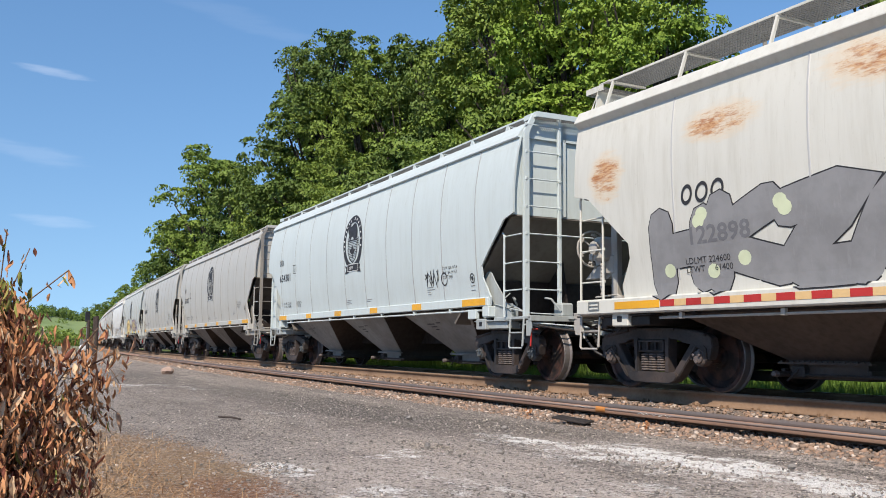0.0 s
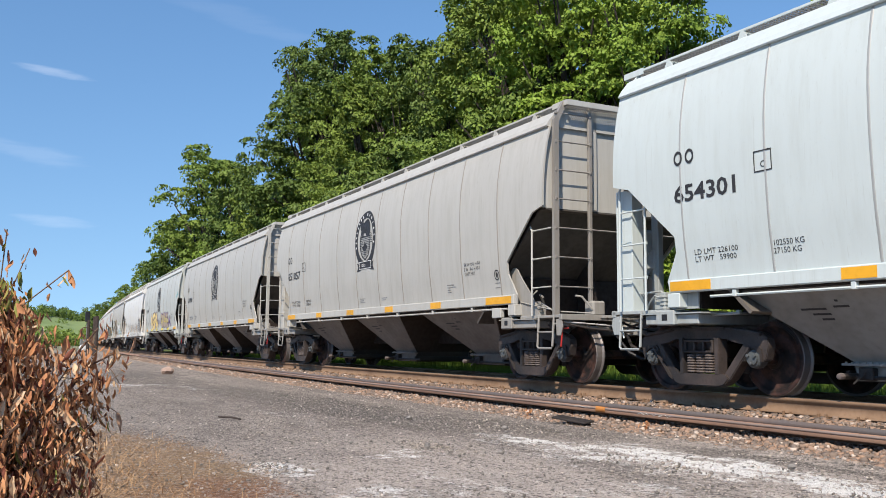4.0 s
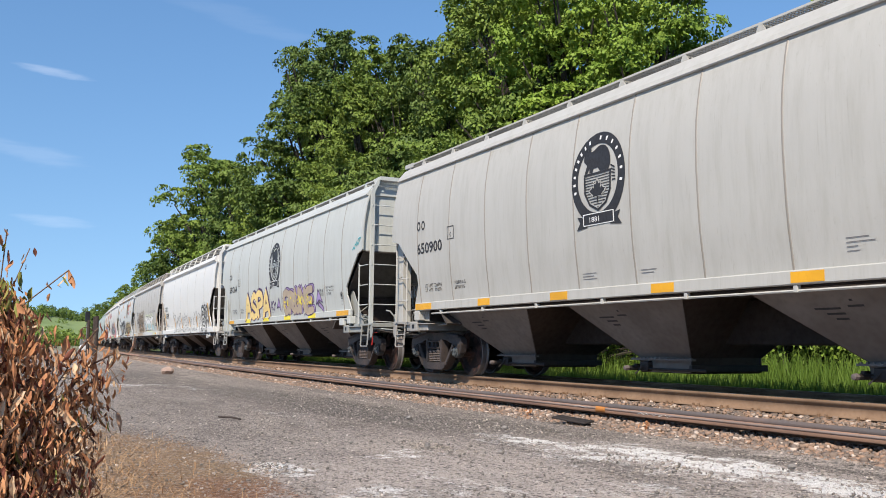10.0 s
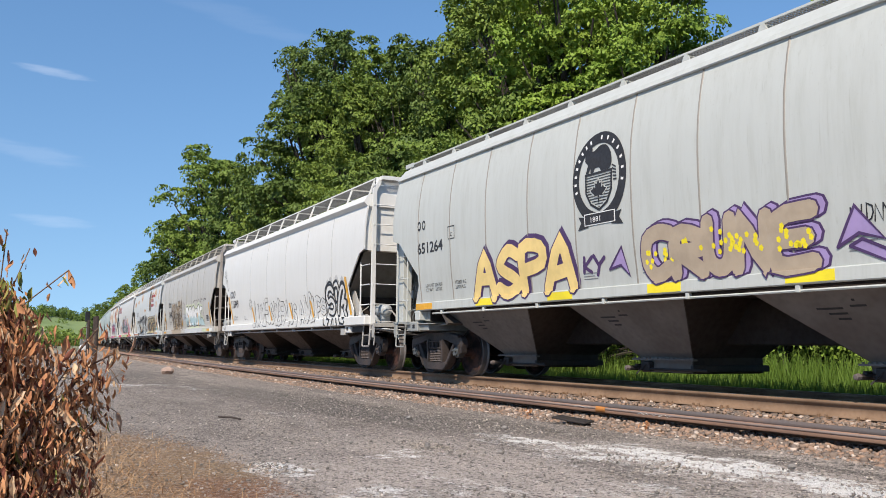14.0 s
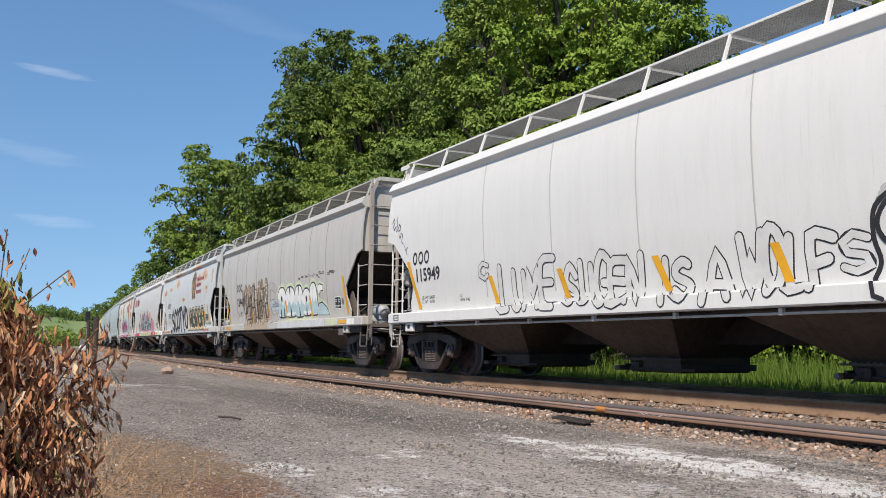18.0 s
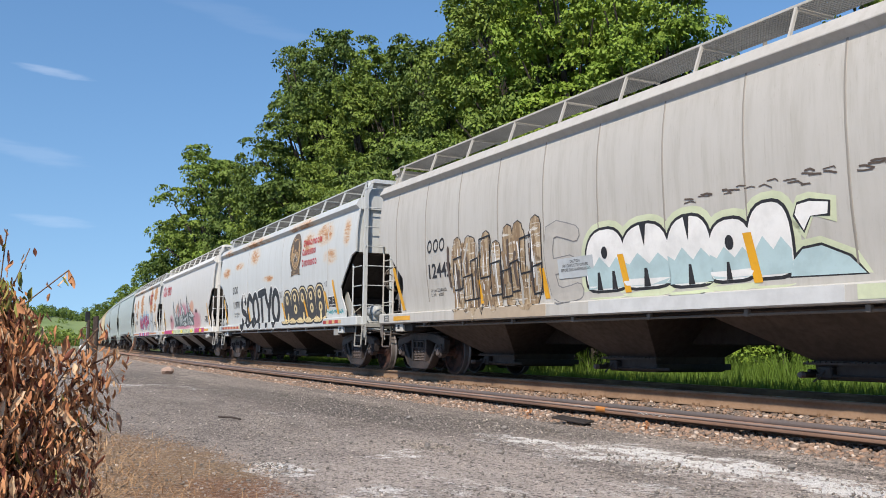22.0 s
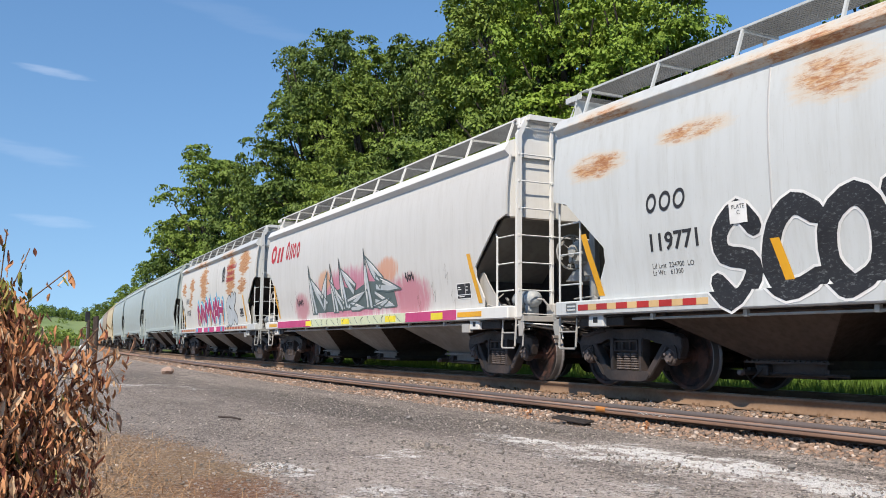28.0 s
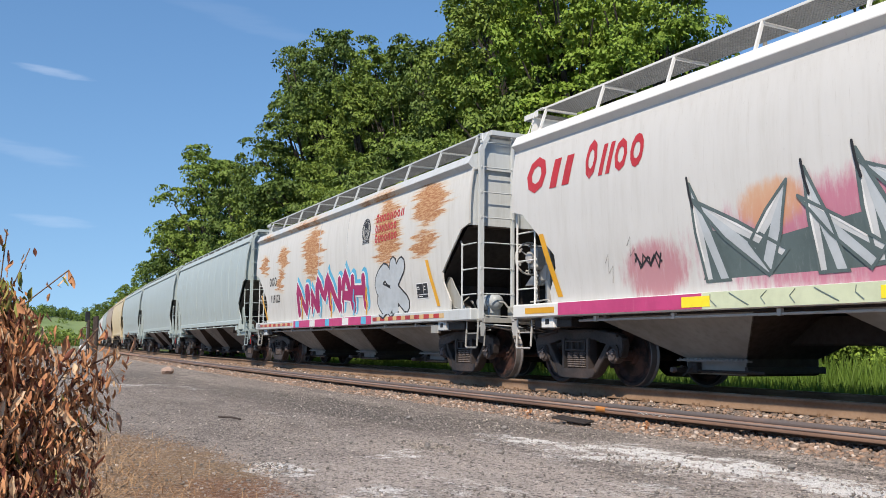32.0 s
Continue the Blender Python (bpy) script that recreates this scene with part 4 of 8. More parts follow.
def pipe_bm(bm, low=0.0):
    tube(bm, [(-5.6, -1.50, 1.20 - low), (6.0, -1.50, 1.20 - low)], 0.018, 6)
    for x in (-5.2, -3.6, -1.9, -0.2, 1.5, 3.2, 4.8):
        box(bm, x - 0.03, x + 0.03, -1.53, -1.47, 1.18 - low, 1.262 - low, 0.006)
    box(bm, 5.55, 5.85, -1.54, -1.46, 1.05 - low, 1.22 - low, 0.01)
    return bm


def platform_bm(bm, sgn):
    x0, x1 = sorted((sgn * 6.35, sgn * 7.52))
    box(bm, x0, x1, -1.46, 1.46, 1.02, 1.065, 0.006)
    x0, x1 = sorted((sgn * 7.46, sgn * 7.54))
    box(bm, x0, x1, -1.46, 1.46, 0.985, 1.075, 0.006)
    return bm


def bolster_bm(bm, sgn):
    x0, x1 = sorted((sgn * 5.85, sgn * 6.82))
    box(bm, x0, x1, -1.47, 1.47, 0.87, 1.0, 0.012)
    x0, x1 = sorted((sgn * 5.76, sgn * 6.86))
    box(bm, x0, x1, -1.52, 1.52, 1.0, 1.018, 0.003)
    x0, x1 = sorted((sgn * 5.2, sgn * 7.85))
    box(bm, x0, x1, -0.24, 0.24, 0.76, 1.02, 0.015)
    return bm


def coupler_bm(bm, sgn):
    x0, x1 = sorted((sgn * 7.6, sgn * 7.95))
    box(bm, x0, x1, -0.08, 0.08, 0.76, 0.92, 0.02)
    x0, x1 = sorted((sgn * 7.90, sgn * 8.14))
    box(bm, x0, x1, -0.13, 0.15, 0.70, 0.99, 0.05)
    tube(bm, [(sgn * 7.5, -0.22, 0.82), (sgn * 7.75, -0.30, 0.60), (sgn * 8.0, -0.22, 0.48), (sgn * 8.14, -0.05, 0.52)], 0.028, 7)
    tube(bm, [(sgn * 7.5, -1.3, 0.92), (sgn * 7.62, -1.0, 0.86), (sgn * 7.85, -0.35, 0.80)], 0.016, 6)
    return bm


def step_bm(bm, sgn):
    a, b = sgn * 6.91, sgn * 7.33
    tube(bm, [(a, -1.46, 1.04), (a, -1.49, 0.58), (a + sgn * 0.03, -1.49, 0.55), (b - sgn * 0.03, -1.49, 0.55), (b, -1.49, 0.58), (b, -1.46, 1.04)], 0.018, 6)
    tube(bm, [(a, -1.48, 0.80), (b, -1.48, 0.80)], 0.014, 6)
    return bm


def crossover_bm(bm, sgn):
    """Fine grating of the walkway across the roof's end."""
    x0, x1 = sorted((sgn * 7.03, sgn * 7.41))
    for k in range(56):
        y = -1.22 + k * 0.0443
        box(bm, x0, x1, y - 0.0045, y + 0.0045, 4.41, 4.435)
    for k in range(5):
        x = x0 + (x1 - x0) * k / 4
        box(bm, x - 0.004, x + 0.004, -1.24, 1.24, 4.408, 4.433)
    return bm


def crossover_edge_bm(bm, sgn):
    """Angle irons that frame the end walkway."""
    x0, x1 = sorted((sgn * 7.02, sgn * 7.43))
    xo = sgn * 7.43
    box(bm, xo - 0.008, xo + 0.008, -1.27, 1.27, 4.385, 4.475, 0.003)
    for y in (-1.27, 1.262):
        box(bm, x0, x1, y, y + 0.008, 4.385, 4.475, 0.002)
    return bm


def board_bm(bm, y0, y1, z, cell):
    """Running board of open steel grating."""
    n = int(14.0 / cell)
    for i in range(n + 1):
        x = -7.0 + 14.0 * i / n
        box(bm, x - 0.005, x + 0.005, y0, y1, z, z + 0.020)
    m = max(3, int((y1 - y0) / cell))
    for k in range(m + 1):
        y = y0 + (y1 - y0) * k / m
        box(bm, -7.0, 7.0, y - 0.004, y + 0.004, z + 0.003, z + 0.017)
    return bm


def board_edge_bm(bm, y, z):
    box(bm, -7.02, 7.02, y - 0.010, y + 0.004, z - 0.004, z + 0.028, 0.003)
    return bm


def bracket_low_bm(bm):
    prism(bm, [(-0.08, 4.32), (0.08, 4.32), (0.03, 4.42), (-0.03, 4.42)], -1.285, -1.255)
    box(bm, -0.02, 0.02, -1.27, -0.80, 4.395, 4.422)
    return bm


def bracket_high_bm(bm):
    A = [(-0.017, -1.40, 4.29), (0.017, -1.40, 4.29), (0.017, -1.235, 4.75), (-0.017, -1.235, 4.75)]
    vs = [bm.verts.new(p) for p in A] + [bm.verts.new((p[0], p[1] + 0.04, p[2])) for p in A]
    for f in ((0, 1, 2, 3), (7, 6, 5, 4), (0, 4, 5, 1), (1, 5, 6, 2), (2, 6, 7, 3), (3, 7, 4, 0)):
        bm.faces.new([vs[i] for i in f])
    box(bm, -0.02, 0.02, -1.24, -0.62, 4.705, 4.735)
    return bm


def upright(bm, outline, x0, x1):
    """A plate cut to an outline in y and z."""
    A, B = [[bm.verts.new((x, y, z)) for y, z in outline] for x in (x0, x1)]
    bm.faces.new(A), bm.faces.new(B[::-1])
    for i in range(len(A)):
        j = (i + 1) % len(A)
        bm.faces.new((A[i], A[j], B[j], B[i]))
    return bm


def stile_outer_bm(bm):
    """Outer stile, bent in at its top to meet the walkway."""
    return upright(bm, [(-1.45, 1.06), (-1.36, 1.06), (-1.36, 4.12), (-1.21, 4.42), (-1.21, 4.47), (-1.27, 4.47), (-1.45, 4.15)], 7.275, 7.345)


def stile_inner_bm(bm):
    return box(bm, 7.28, 7.34, -0.78, -0.72, 1.06, 4.42, 0.006)


def end_rib_bm(bm):
    return box(bm, 7.20, 7.25, -0.64, -0.56, 2.76, 4.39, 0.006)


def corner_channel_bm(bm):
    """Wide channel that carries the body's corner down to the platform."""
    prism(bm, [(-7.41, 1.066), (-7.12, 1.066), (-7.12, 2.74), (-7.41, 2.74)], -1.43, -1.405)
    box(bm, -7.425, -7.395, -1.45, -1.25, 1.066, 2.74, 0.004)
    box(bm, -7.13, -7.10, -1.44, -1.25, 1.066, 2.74, 0.004)
    return prism(bm, [(-7.40, 1.98), (-7.12, 2.02), (-7.12, 2.10), (-7.40, 2.06)], -1.438, -1.425)


def lever_bracket_bm(bm, s):
    """Drilled plate that carries the uncoupling lever."""
    return prism(bm, [(s * x, z) for x, z in ((7.37, 1.0), (7.52, 1.0), (7.55, 0.88), (7.50, 0.75), (7.39, 0.75))], -1.45, -1.435)


def rung_bm(bm):
    tube(bm, [(0, -0.36, 0), (0, 0.36, 0)], 0.0125, 6)
    for y in (-0.34, 0.32):
        box(bm, -0.022, 0.022, y - 0.018, y + 0.018, -0.025, 0.025, 0.006)
    return bm


def side_rung_bm(bm):
    tube(bm, [(-0.24, 0, 0), (0.30, 0, 0)], 0.0125, 6)
    box(bm, -0.25, -0.21, -0.02, 0.02, -0.022, 0.022, 0.006)
    return bm


def side_frame_bm(bm):
    """Cast side frame of a three-piece truck, centred on its bolster: arched top chord, tension legs, columns, spring seat."""
    y0, y1 = -1.13, -1.00
    top = [(-1.12, 0.60), (-1.10, 0.70), (-1.00, 0.765), (-0.80, 0.80), (-0.45, 0.835), (0.45, 0.835), (0.80, 0.80), (1.00, 0.765), (1.10, 0.70), (1.12, 0.60),
           (1.07, 0.44), (1.01, 0.42), (0.97, 0.57), (0.80, 0.61), (0.58, 0.645), (0.45, 0.70), (-0.45, 0.70), (-0.58, 0.645), (-0.80, 0.61), (-0.97, 0.57), (-1.01, 0.42), (-1.07, 0.44)]
    prism(bm, top, y0, y1)
    for s in (-1, 1):
        prism(bm, [(s * 0.86, 0.60), (s * 0.73, 0.64), (s * 0.40, 0.25), (s * 0.36, 0.13), (s * 0.46, 0.14), (s * 0.53, 0.20)], y0, y1)
        prism(bm, [(s * 0.27, 0.71), (s * 0.36, 0.71), (s * 0.34, 0.24), (s * 0.27, 0.24)], y0 - 0.03, y1)
        prism(bm, [(s * 0.80, 0.60), (s * 0.97, 0.58), (s * 0.84, 0.36), (s * 0.78, 0.40)], y0 + 0.05, y1)
        # stiffening lips round the windows
        prism(bm, [(s * 0.87, 0.585), (s * 0.83, 0.605), (s * 0.48, 0.16), (s * 0.54, 0.19)], y0 - 0.04, y0 + 0.02)
        prism(bm, [(s * 1.02, 0.76), (s * 0.46, 0.838), (s * 0.46, 0.805), (s * 1.02, 0.725)], y0 - 0.04, y0 + 0.02)
    prism(bm, [(-0.44, 0.13), (-0.34, 0.10), (0.34, 0.10), (0.44, 0.13), (0.50, 0.20), (0.46, 0.255), (-0.46, 0.255), (-0.50, 0.20)], y0 - 0.03, y1)
    prism(bm, [(-0.46, 0.838), (0.46, 0.838), (0.46, 0.808), (-0.46, 0.808)], y0 - 0.04, y0 + 0.02)
    bmesh.ops.bevel(bm, geom=[e for e in bm.edges], offset=0.011, segments=2, affect="EDGES")
    return bm


def bolster_end_bm(bm):
    """The end of the truck's bolster in the frame's window: a box with two pockets and a rib."""
    box(bm, -0.255, 0.255, -1.12, -1.02, 0.52, 0.69, 0.012)
    for z in (0.53, 0.665):
        box(bm, -0.25, 0.25, -1.165, -1.10, z - 0.014, z + 0.014, 0.006)
    for x in (-0.24, -0.08, 0.08, 0.24):
        box(bm, x - 0.013, x + 0.013, -1.16, -1.10, 0.535, 0.66, 0.006)
    return bm


def adapter_bm(bm):
    """Saddle over a bearing."""
    prism(bm, [(-0.15, 0.42), (-0.13, 0.57), (-0.09, 0.61), (0.09, 0.61), (0.13, 0.57), (0.15, 0.42), (0.115, 0.42), (0.10, 0.52), (0.0, 0.575), (-0.10, 0.52), (-0.115, 0.42)], -1.15, -1.02)
    return bm


def spring_bm(bm):
    prof = []
    for k in range(7):
        z = 0.278 + k * 0.034
        prof += [(0.055, z - 0.0165), (0.076, z - 0.010), (0.082, z), (0.076, z + 0.010), (0.055, z + 0.0165)]
    return lathe_z(bm, prof, 10, (0, -1.09))


def lathe_z(bm, prof, n, at):
    rings = [[bm.verts.new((at[0] + r * math.cos(k * math.tau / n), at[1] + r * math.sin(k * math.tau / n), z)) for k in range(n)] for r, z in prof]
    for A, B in zip(rings, rings[1:]):
        for k in range(n):
            bm.faces.new((A[k], A[(k + 1) % n], B[(k + 1) % n], B[k]))
    bm.faces.new(rings[0][::-1])
    bm.faces.new(rings[-1])
    return bm


def bearing_bm(bm):
    lathe(bm, [(0.10, 0.10), (0.118, 0.08), (0.118, -0.02), (0.10, -0.04), (0.085, -0.045), (0.08, -0.07), (0.03, -0.075)], 16, at=(0, -1.10, WHEEL_R))
    for k in range(3):
        a = k * math.tau / 3 + 0.5
        lathe(bm, [(0.022, 0.02), (0.022, -0.02), (0.012, -0.024)], 6, at=(0.06 * math.cos(a), -1.175, WHEEL_R + 0.06 * math.sin(a)))
    return bm


def wheelset_bm(bm):
    """Two wheels on an axle, about the axle's own centre."""
    for s in (-1, 1):
        prof = [(0.10, -0.815), (0.13, -0.805), (0.145, -0.77), (0.30, -0.745), (0.375, -0.775), (0.395, -0.80), (0.44, -0.802), (0.452, -0.79), (0.457, -0.70), (0.468, -0.69), (0.482, -0.675), (0.475, -0.655), (0.40, -0.66), (0.36, -0.70), (0.15, -0.69), (0.10, -0.64)]
        lathe(bm, [(r, s * h) for r, h in prof], 40)
    lathe(bm, [(0.085, -1.0), (0.085, -0.62), (0.075, -0.3), (0.075, 0.3), (0.085, 0.62), (0.085, 1.0)], 12)
    return bm


def truck_bolster_bm(bm):
    box(bm, -0.2, 0.2, -1.12, 1.12, 0.42, 0.66, 0.03)
    box(bm, -0.3, 0.3, -0.3, 0.3, 0.60, 0.78, 0.03)
    for s in (-1, 1):
        box(bm, s * 0.42 - 0.05, s * 0.42 + 0.05, -0.72, 0.72, 0.28, 0.40, 0.02)
        for y in (-0.78, 0.78):
            box(bm, s * 0.46 - 0.05, s * 0.46 + 0.05, y - 0.05, y + 0.05, 0.26, 0.56, 0.02)
    return bm


def brake_wheel_bm(bm):
    n = 18
    at = lambda a, r, d=0.0: (-7.50 - d + 0.08 * math.cos(a) * r, -1.12 + r * math.cos(a), 2.05 + r * math.sin(a))
    tube(bm, [at(k * math.tau / n, 0.27) for k in range(n + 1)], 0.017, 6, False)
    for k in range(6):
        a = k * math.tau / 6 + 0.4
        tube(bm, [at(a, 0.05, -0.03), at(a, 0.27)], 0.012, 5)
    for k in range(6):
        a = k * math.tau / 6 + 0.4
        tube(bm, [at(a - 0.2, 0.22), at(a + 0.2, 0.22)], 0.02, 5)
    tube(bm, [(-7.53, -1.12, 2.05), (-7.36, -1.12, 2.05)], 0.035, 8)
    return bm


def reservoir_bm(bm, sgn):
    lathe(bm, [(0.05, -0.34), (0.12, -0.30), (0.145, -0.22), (0.145, 0.22), (0.12, 0.30), (0.05, 0.34)], 16)
    for v in bm.verts:
        v.co = Vector((sgn * 6.92 + v.co.y, -1.0 + v.co.x, 1.38 + v.co.z))
    for x in (6.75, 7.08):
        box(bm, sgn * x - 0.03, sgn * x + 0.03, -1.12, -0.88, 1.06, 1.28, 0.006)
    return bm


def lathe_x(bm, x0, x1, r, y, z, n=16):
    """A short drum about an axis along the wagon."""
    A, B = [[bm.verts.new((x, y + r * math.cos(k * math.tau / n), z + r * math.sin(k * math.tau / n))) for k in range(n)] for x in (x0, x1)]
    for k in range(n):
        bm.faces.new((A[k], A[(k + 1) % n], B[(k + 1) % n], B[k]))
    bm.faces.new(A[::-1]), bm.faces.new(B)
    return bm


def pad_bm(bm, sgn):
    x0 = min(sgn * 5.85, sgn * 6.55)
    return box(bm, x0, x0 + 0.34, -1.535, -1.40, 0.86, 1.05, 0.015)


def brake_gear_bm(bm, sgn):
    """Valve boxes, bracket arms and the vertical rod beside the platform."""
    if sgn < 0:
        box(bm, -7.42, -7.22, -1.18, -0.82, 1.86, 2.22, 0.04)
        lathe(bm, [(0.04, -0.05), (0.10, -0.04), (0.10, 0.04), (0.04, 0.05)], 12, at=(-7.35, -1.2, 2.05))
        box(bm, -7.22, -7.08, -1.0, -0.9, 1.06, 2.6, 0.01)
        box(bm, -7.9, -7.42, -0.9, -0.78, 1.92, 2.02, 0.012)
        prism(bm, [(-7.9, 1.62), (-7.42, 1.62), (-7.42, 1.74), (-7.7, 1.78)], -0.95, -0.75)
        tube(bm, [(-7.38, -1.05, 1.86), (-7.40, -1.05, 1.5), (-7.36, -1.0, 1.1)], 0.016, 6)
        for k in range(9):
            lathe(bm, [(0.012, -0.01), (0.028, 0.0), (0.012, 0.01)], 7, at=(-7.30 + 0.012 * (k % 2), -1.12, 1.80 - k * 0.055))
        box(bm, -6.9, -6.6, -1.25, -0.95, 1.06, 1.24, 0.03)
        tube(bm, [(-7.2, -1.3, 1.30), (-6.7, -1.3, 1.32), (-6.45, -1.25, 1.12)], 0.014, 6)
    else:
        box(bm, 6.42, 6.60, -1.32, -1.10, 1.06, 1.26, 0.03)
        tube(bm, [(6.55, -1.15, 1.38), (6.4, -1.1, 1.42), (6.2, -0.9, 1.30)], 0.02, 6)
        tube(bm, [(7.25, -1.0, 1.38), (7.36, -0.95, 1.36), (7.42, -0.8, 1.16)], 0.018, 6)
        box(bm, 7.2, 7.44, -0.8, -0.55, 1.06, 1.30, 0.03)
        tube(bm, [(6.3, -1.42, 1.30), (6.9, -1.44, 1.20), (7.3, -1.3, 1.12), (7.5, -0.9, 1.1)], 0.011, 5)
    return bm


# black block on the pad's face, painted for the dark inside a hole
def jack_hole_bm(bm, sgn):
    x0 = min(sgn * 5.85, sgn * 6.55)
    return box(bm, x0 + 0.12, x0 + 0.22, -1.541, -1.530, 0.92, 1.0, 0.004)


def lever_bm(bm, sgn):
    """Uncoupling lever bent round the wagon's corner."""
    return tube(bm, [(sgn * 7.30, -1.44, 0.70), (sgn * 7.34, -1.46, 0.92), (sgn * 7.44, -1.42, 0.96), (sgn * 7.56, -1.1, 0.94), (sgn * 7.66, -0.5, 0.90), (sgn * 7.78, -0.2, 0.90)], 0.013, 6)


def hose_bm(bm, sgn):
    return tube(bm, [(sgn * 7.45, -0.42, 0.86), (sgn * 7.62, -0.44, 0.70), (sgn * 7.82, -0.40, 0.50), (sgn * 8.0, -0.30, 0.40), (sgn * 8.12, -0.2, 0.42)], 0.024, 7)


def handle_bm(bm, sgn):
    return tube(bm, [(sgn * 7.56, -1.34, 0.86), (sgn * 7.50, -1.42, 0.85), (sgn * 7.48, -1.43, 0.58)], 0.014, 6)


def rigging_bm(bm, sgn):
    """Brake levers and rods hung under the end platform."""
    tube(bm, [(sgn * 5.3, -0.55, 0.72), (sgn * 6.9, -0.60, 0.80), (sgn * 7.3, -0.62, 0.98)], 0.016, 5)
    box(bm, sgn * 7.1 - 0.04, sgn * 7.1 + 0.04, -0.68, -0.52, 0.70, 1.0, 0.01)
    tube(bm, [(sgn * 6.3, -1.2, 0.95), (sgn * 7.2, -1.22, 0.90), (sgn * 7.44, -1.22, 0.86)], 0.018, 6)
    box(bm, sgn * 7.02 - 0.07, sgn * 7.02 + 0.07, -1.30, -1.14, 0.84, 0.98, 0.015)
    return bm


def grating_bm(bm, s):
    """Open tread plate beyond the platform, over the coupler."""
    x0, x1 = sorted((s * 7.55, s * 7.86))
    for k in range(17):
        y = -0.72 + 0.09 * k
        box(bm, x0, x1, y - 0.006, y + 0.006, 1.03, 1.06)
    for x in (x0, (x0 + x1) / 2, x1):
        box(bm, x - 0.007, x + 0.007, -0.74, 0.74, 1.028, 1.062)
    return bm


def train_pipe_bm(bm, s):
    """Air pipe run under the platform and out to the hose."""
    return tube(bm, [(s * 5.4, -1.22, 1.0), (s * 6.5, -1.24, 0.97), (s * 7.1, -1.22, 0.93), (s * 7.42, -1.0, 0.90), (s * 7.46, -0.5, 0.87)], 0.02, 6)


def valve_bm(bm, s):
    """Finned valve on the platform with its elbow pipes."""
    for k in range(4):
        lathe_z(bm, [(0.05, 1.08 + k * 0.05), (0.075, 1.085 + k * 0.05), (0.075, 1.105 + k * 0.05), (0.05, 1.11 + k * 0.05)], 10, (s * 6.62, -1.30))
    box(bm, s * 6.62 - 0.05, s * 6.62 + 0.05, -1.35, -1.25, 1.06, 1.30, 0.01)
    tube(bm, [(s * 6.62, -1.30, 1.22), (s * 6.80, -1.32, 1.26), (s * 6.95, -1.28, 1.18), (s * 7.1, -1.2, 1.08)], 0.014, 6)
    tube(bm, [(s * 6.62, -1.30, 1.12), (s * 6.45, -1.32, 1.16), (s * 6.35, -1.30, 1.36), (s * 6.30, -1.1, 1.5)], 0.012, 6)
    return bm


def chain_bm(bm):
    """Handbrake chain hanging down the end, link by link."""
    for k in range(17):
        z = 2.0 - 0.058 * k
        pts = [(-7.44 + (0.016 * math.cos(a) if k % 2 else 0.0), -0.98 + (0.0 if k % 2 else 0.016 * math.cos(a)), z + 0.034 * math.sin(a)) for a in (i * math.tau / 8 for i in range(9))]
        tube(bm, pts, 0.006, 4, False)
    return bm


def horn_bm(bm):
    """Bell-crank bracket of the handbrake."""
    prism(bm, [(-7.70, 1.92), (-7.16, 1.98), (-7.16, 1.72), (-7.40, 1.60), (-7.62, 1.66)], -0.93, -0.89)
    box(bm, -7.34, -7.14, -1.02, -0.84, 1.66, 1.94, 0.02)
    return bm


ALL_CARS, SPINNING, GRIME = [], [], {}


PALE_GROUND = {}


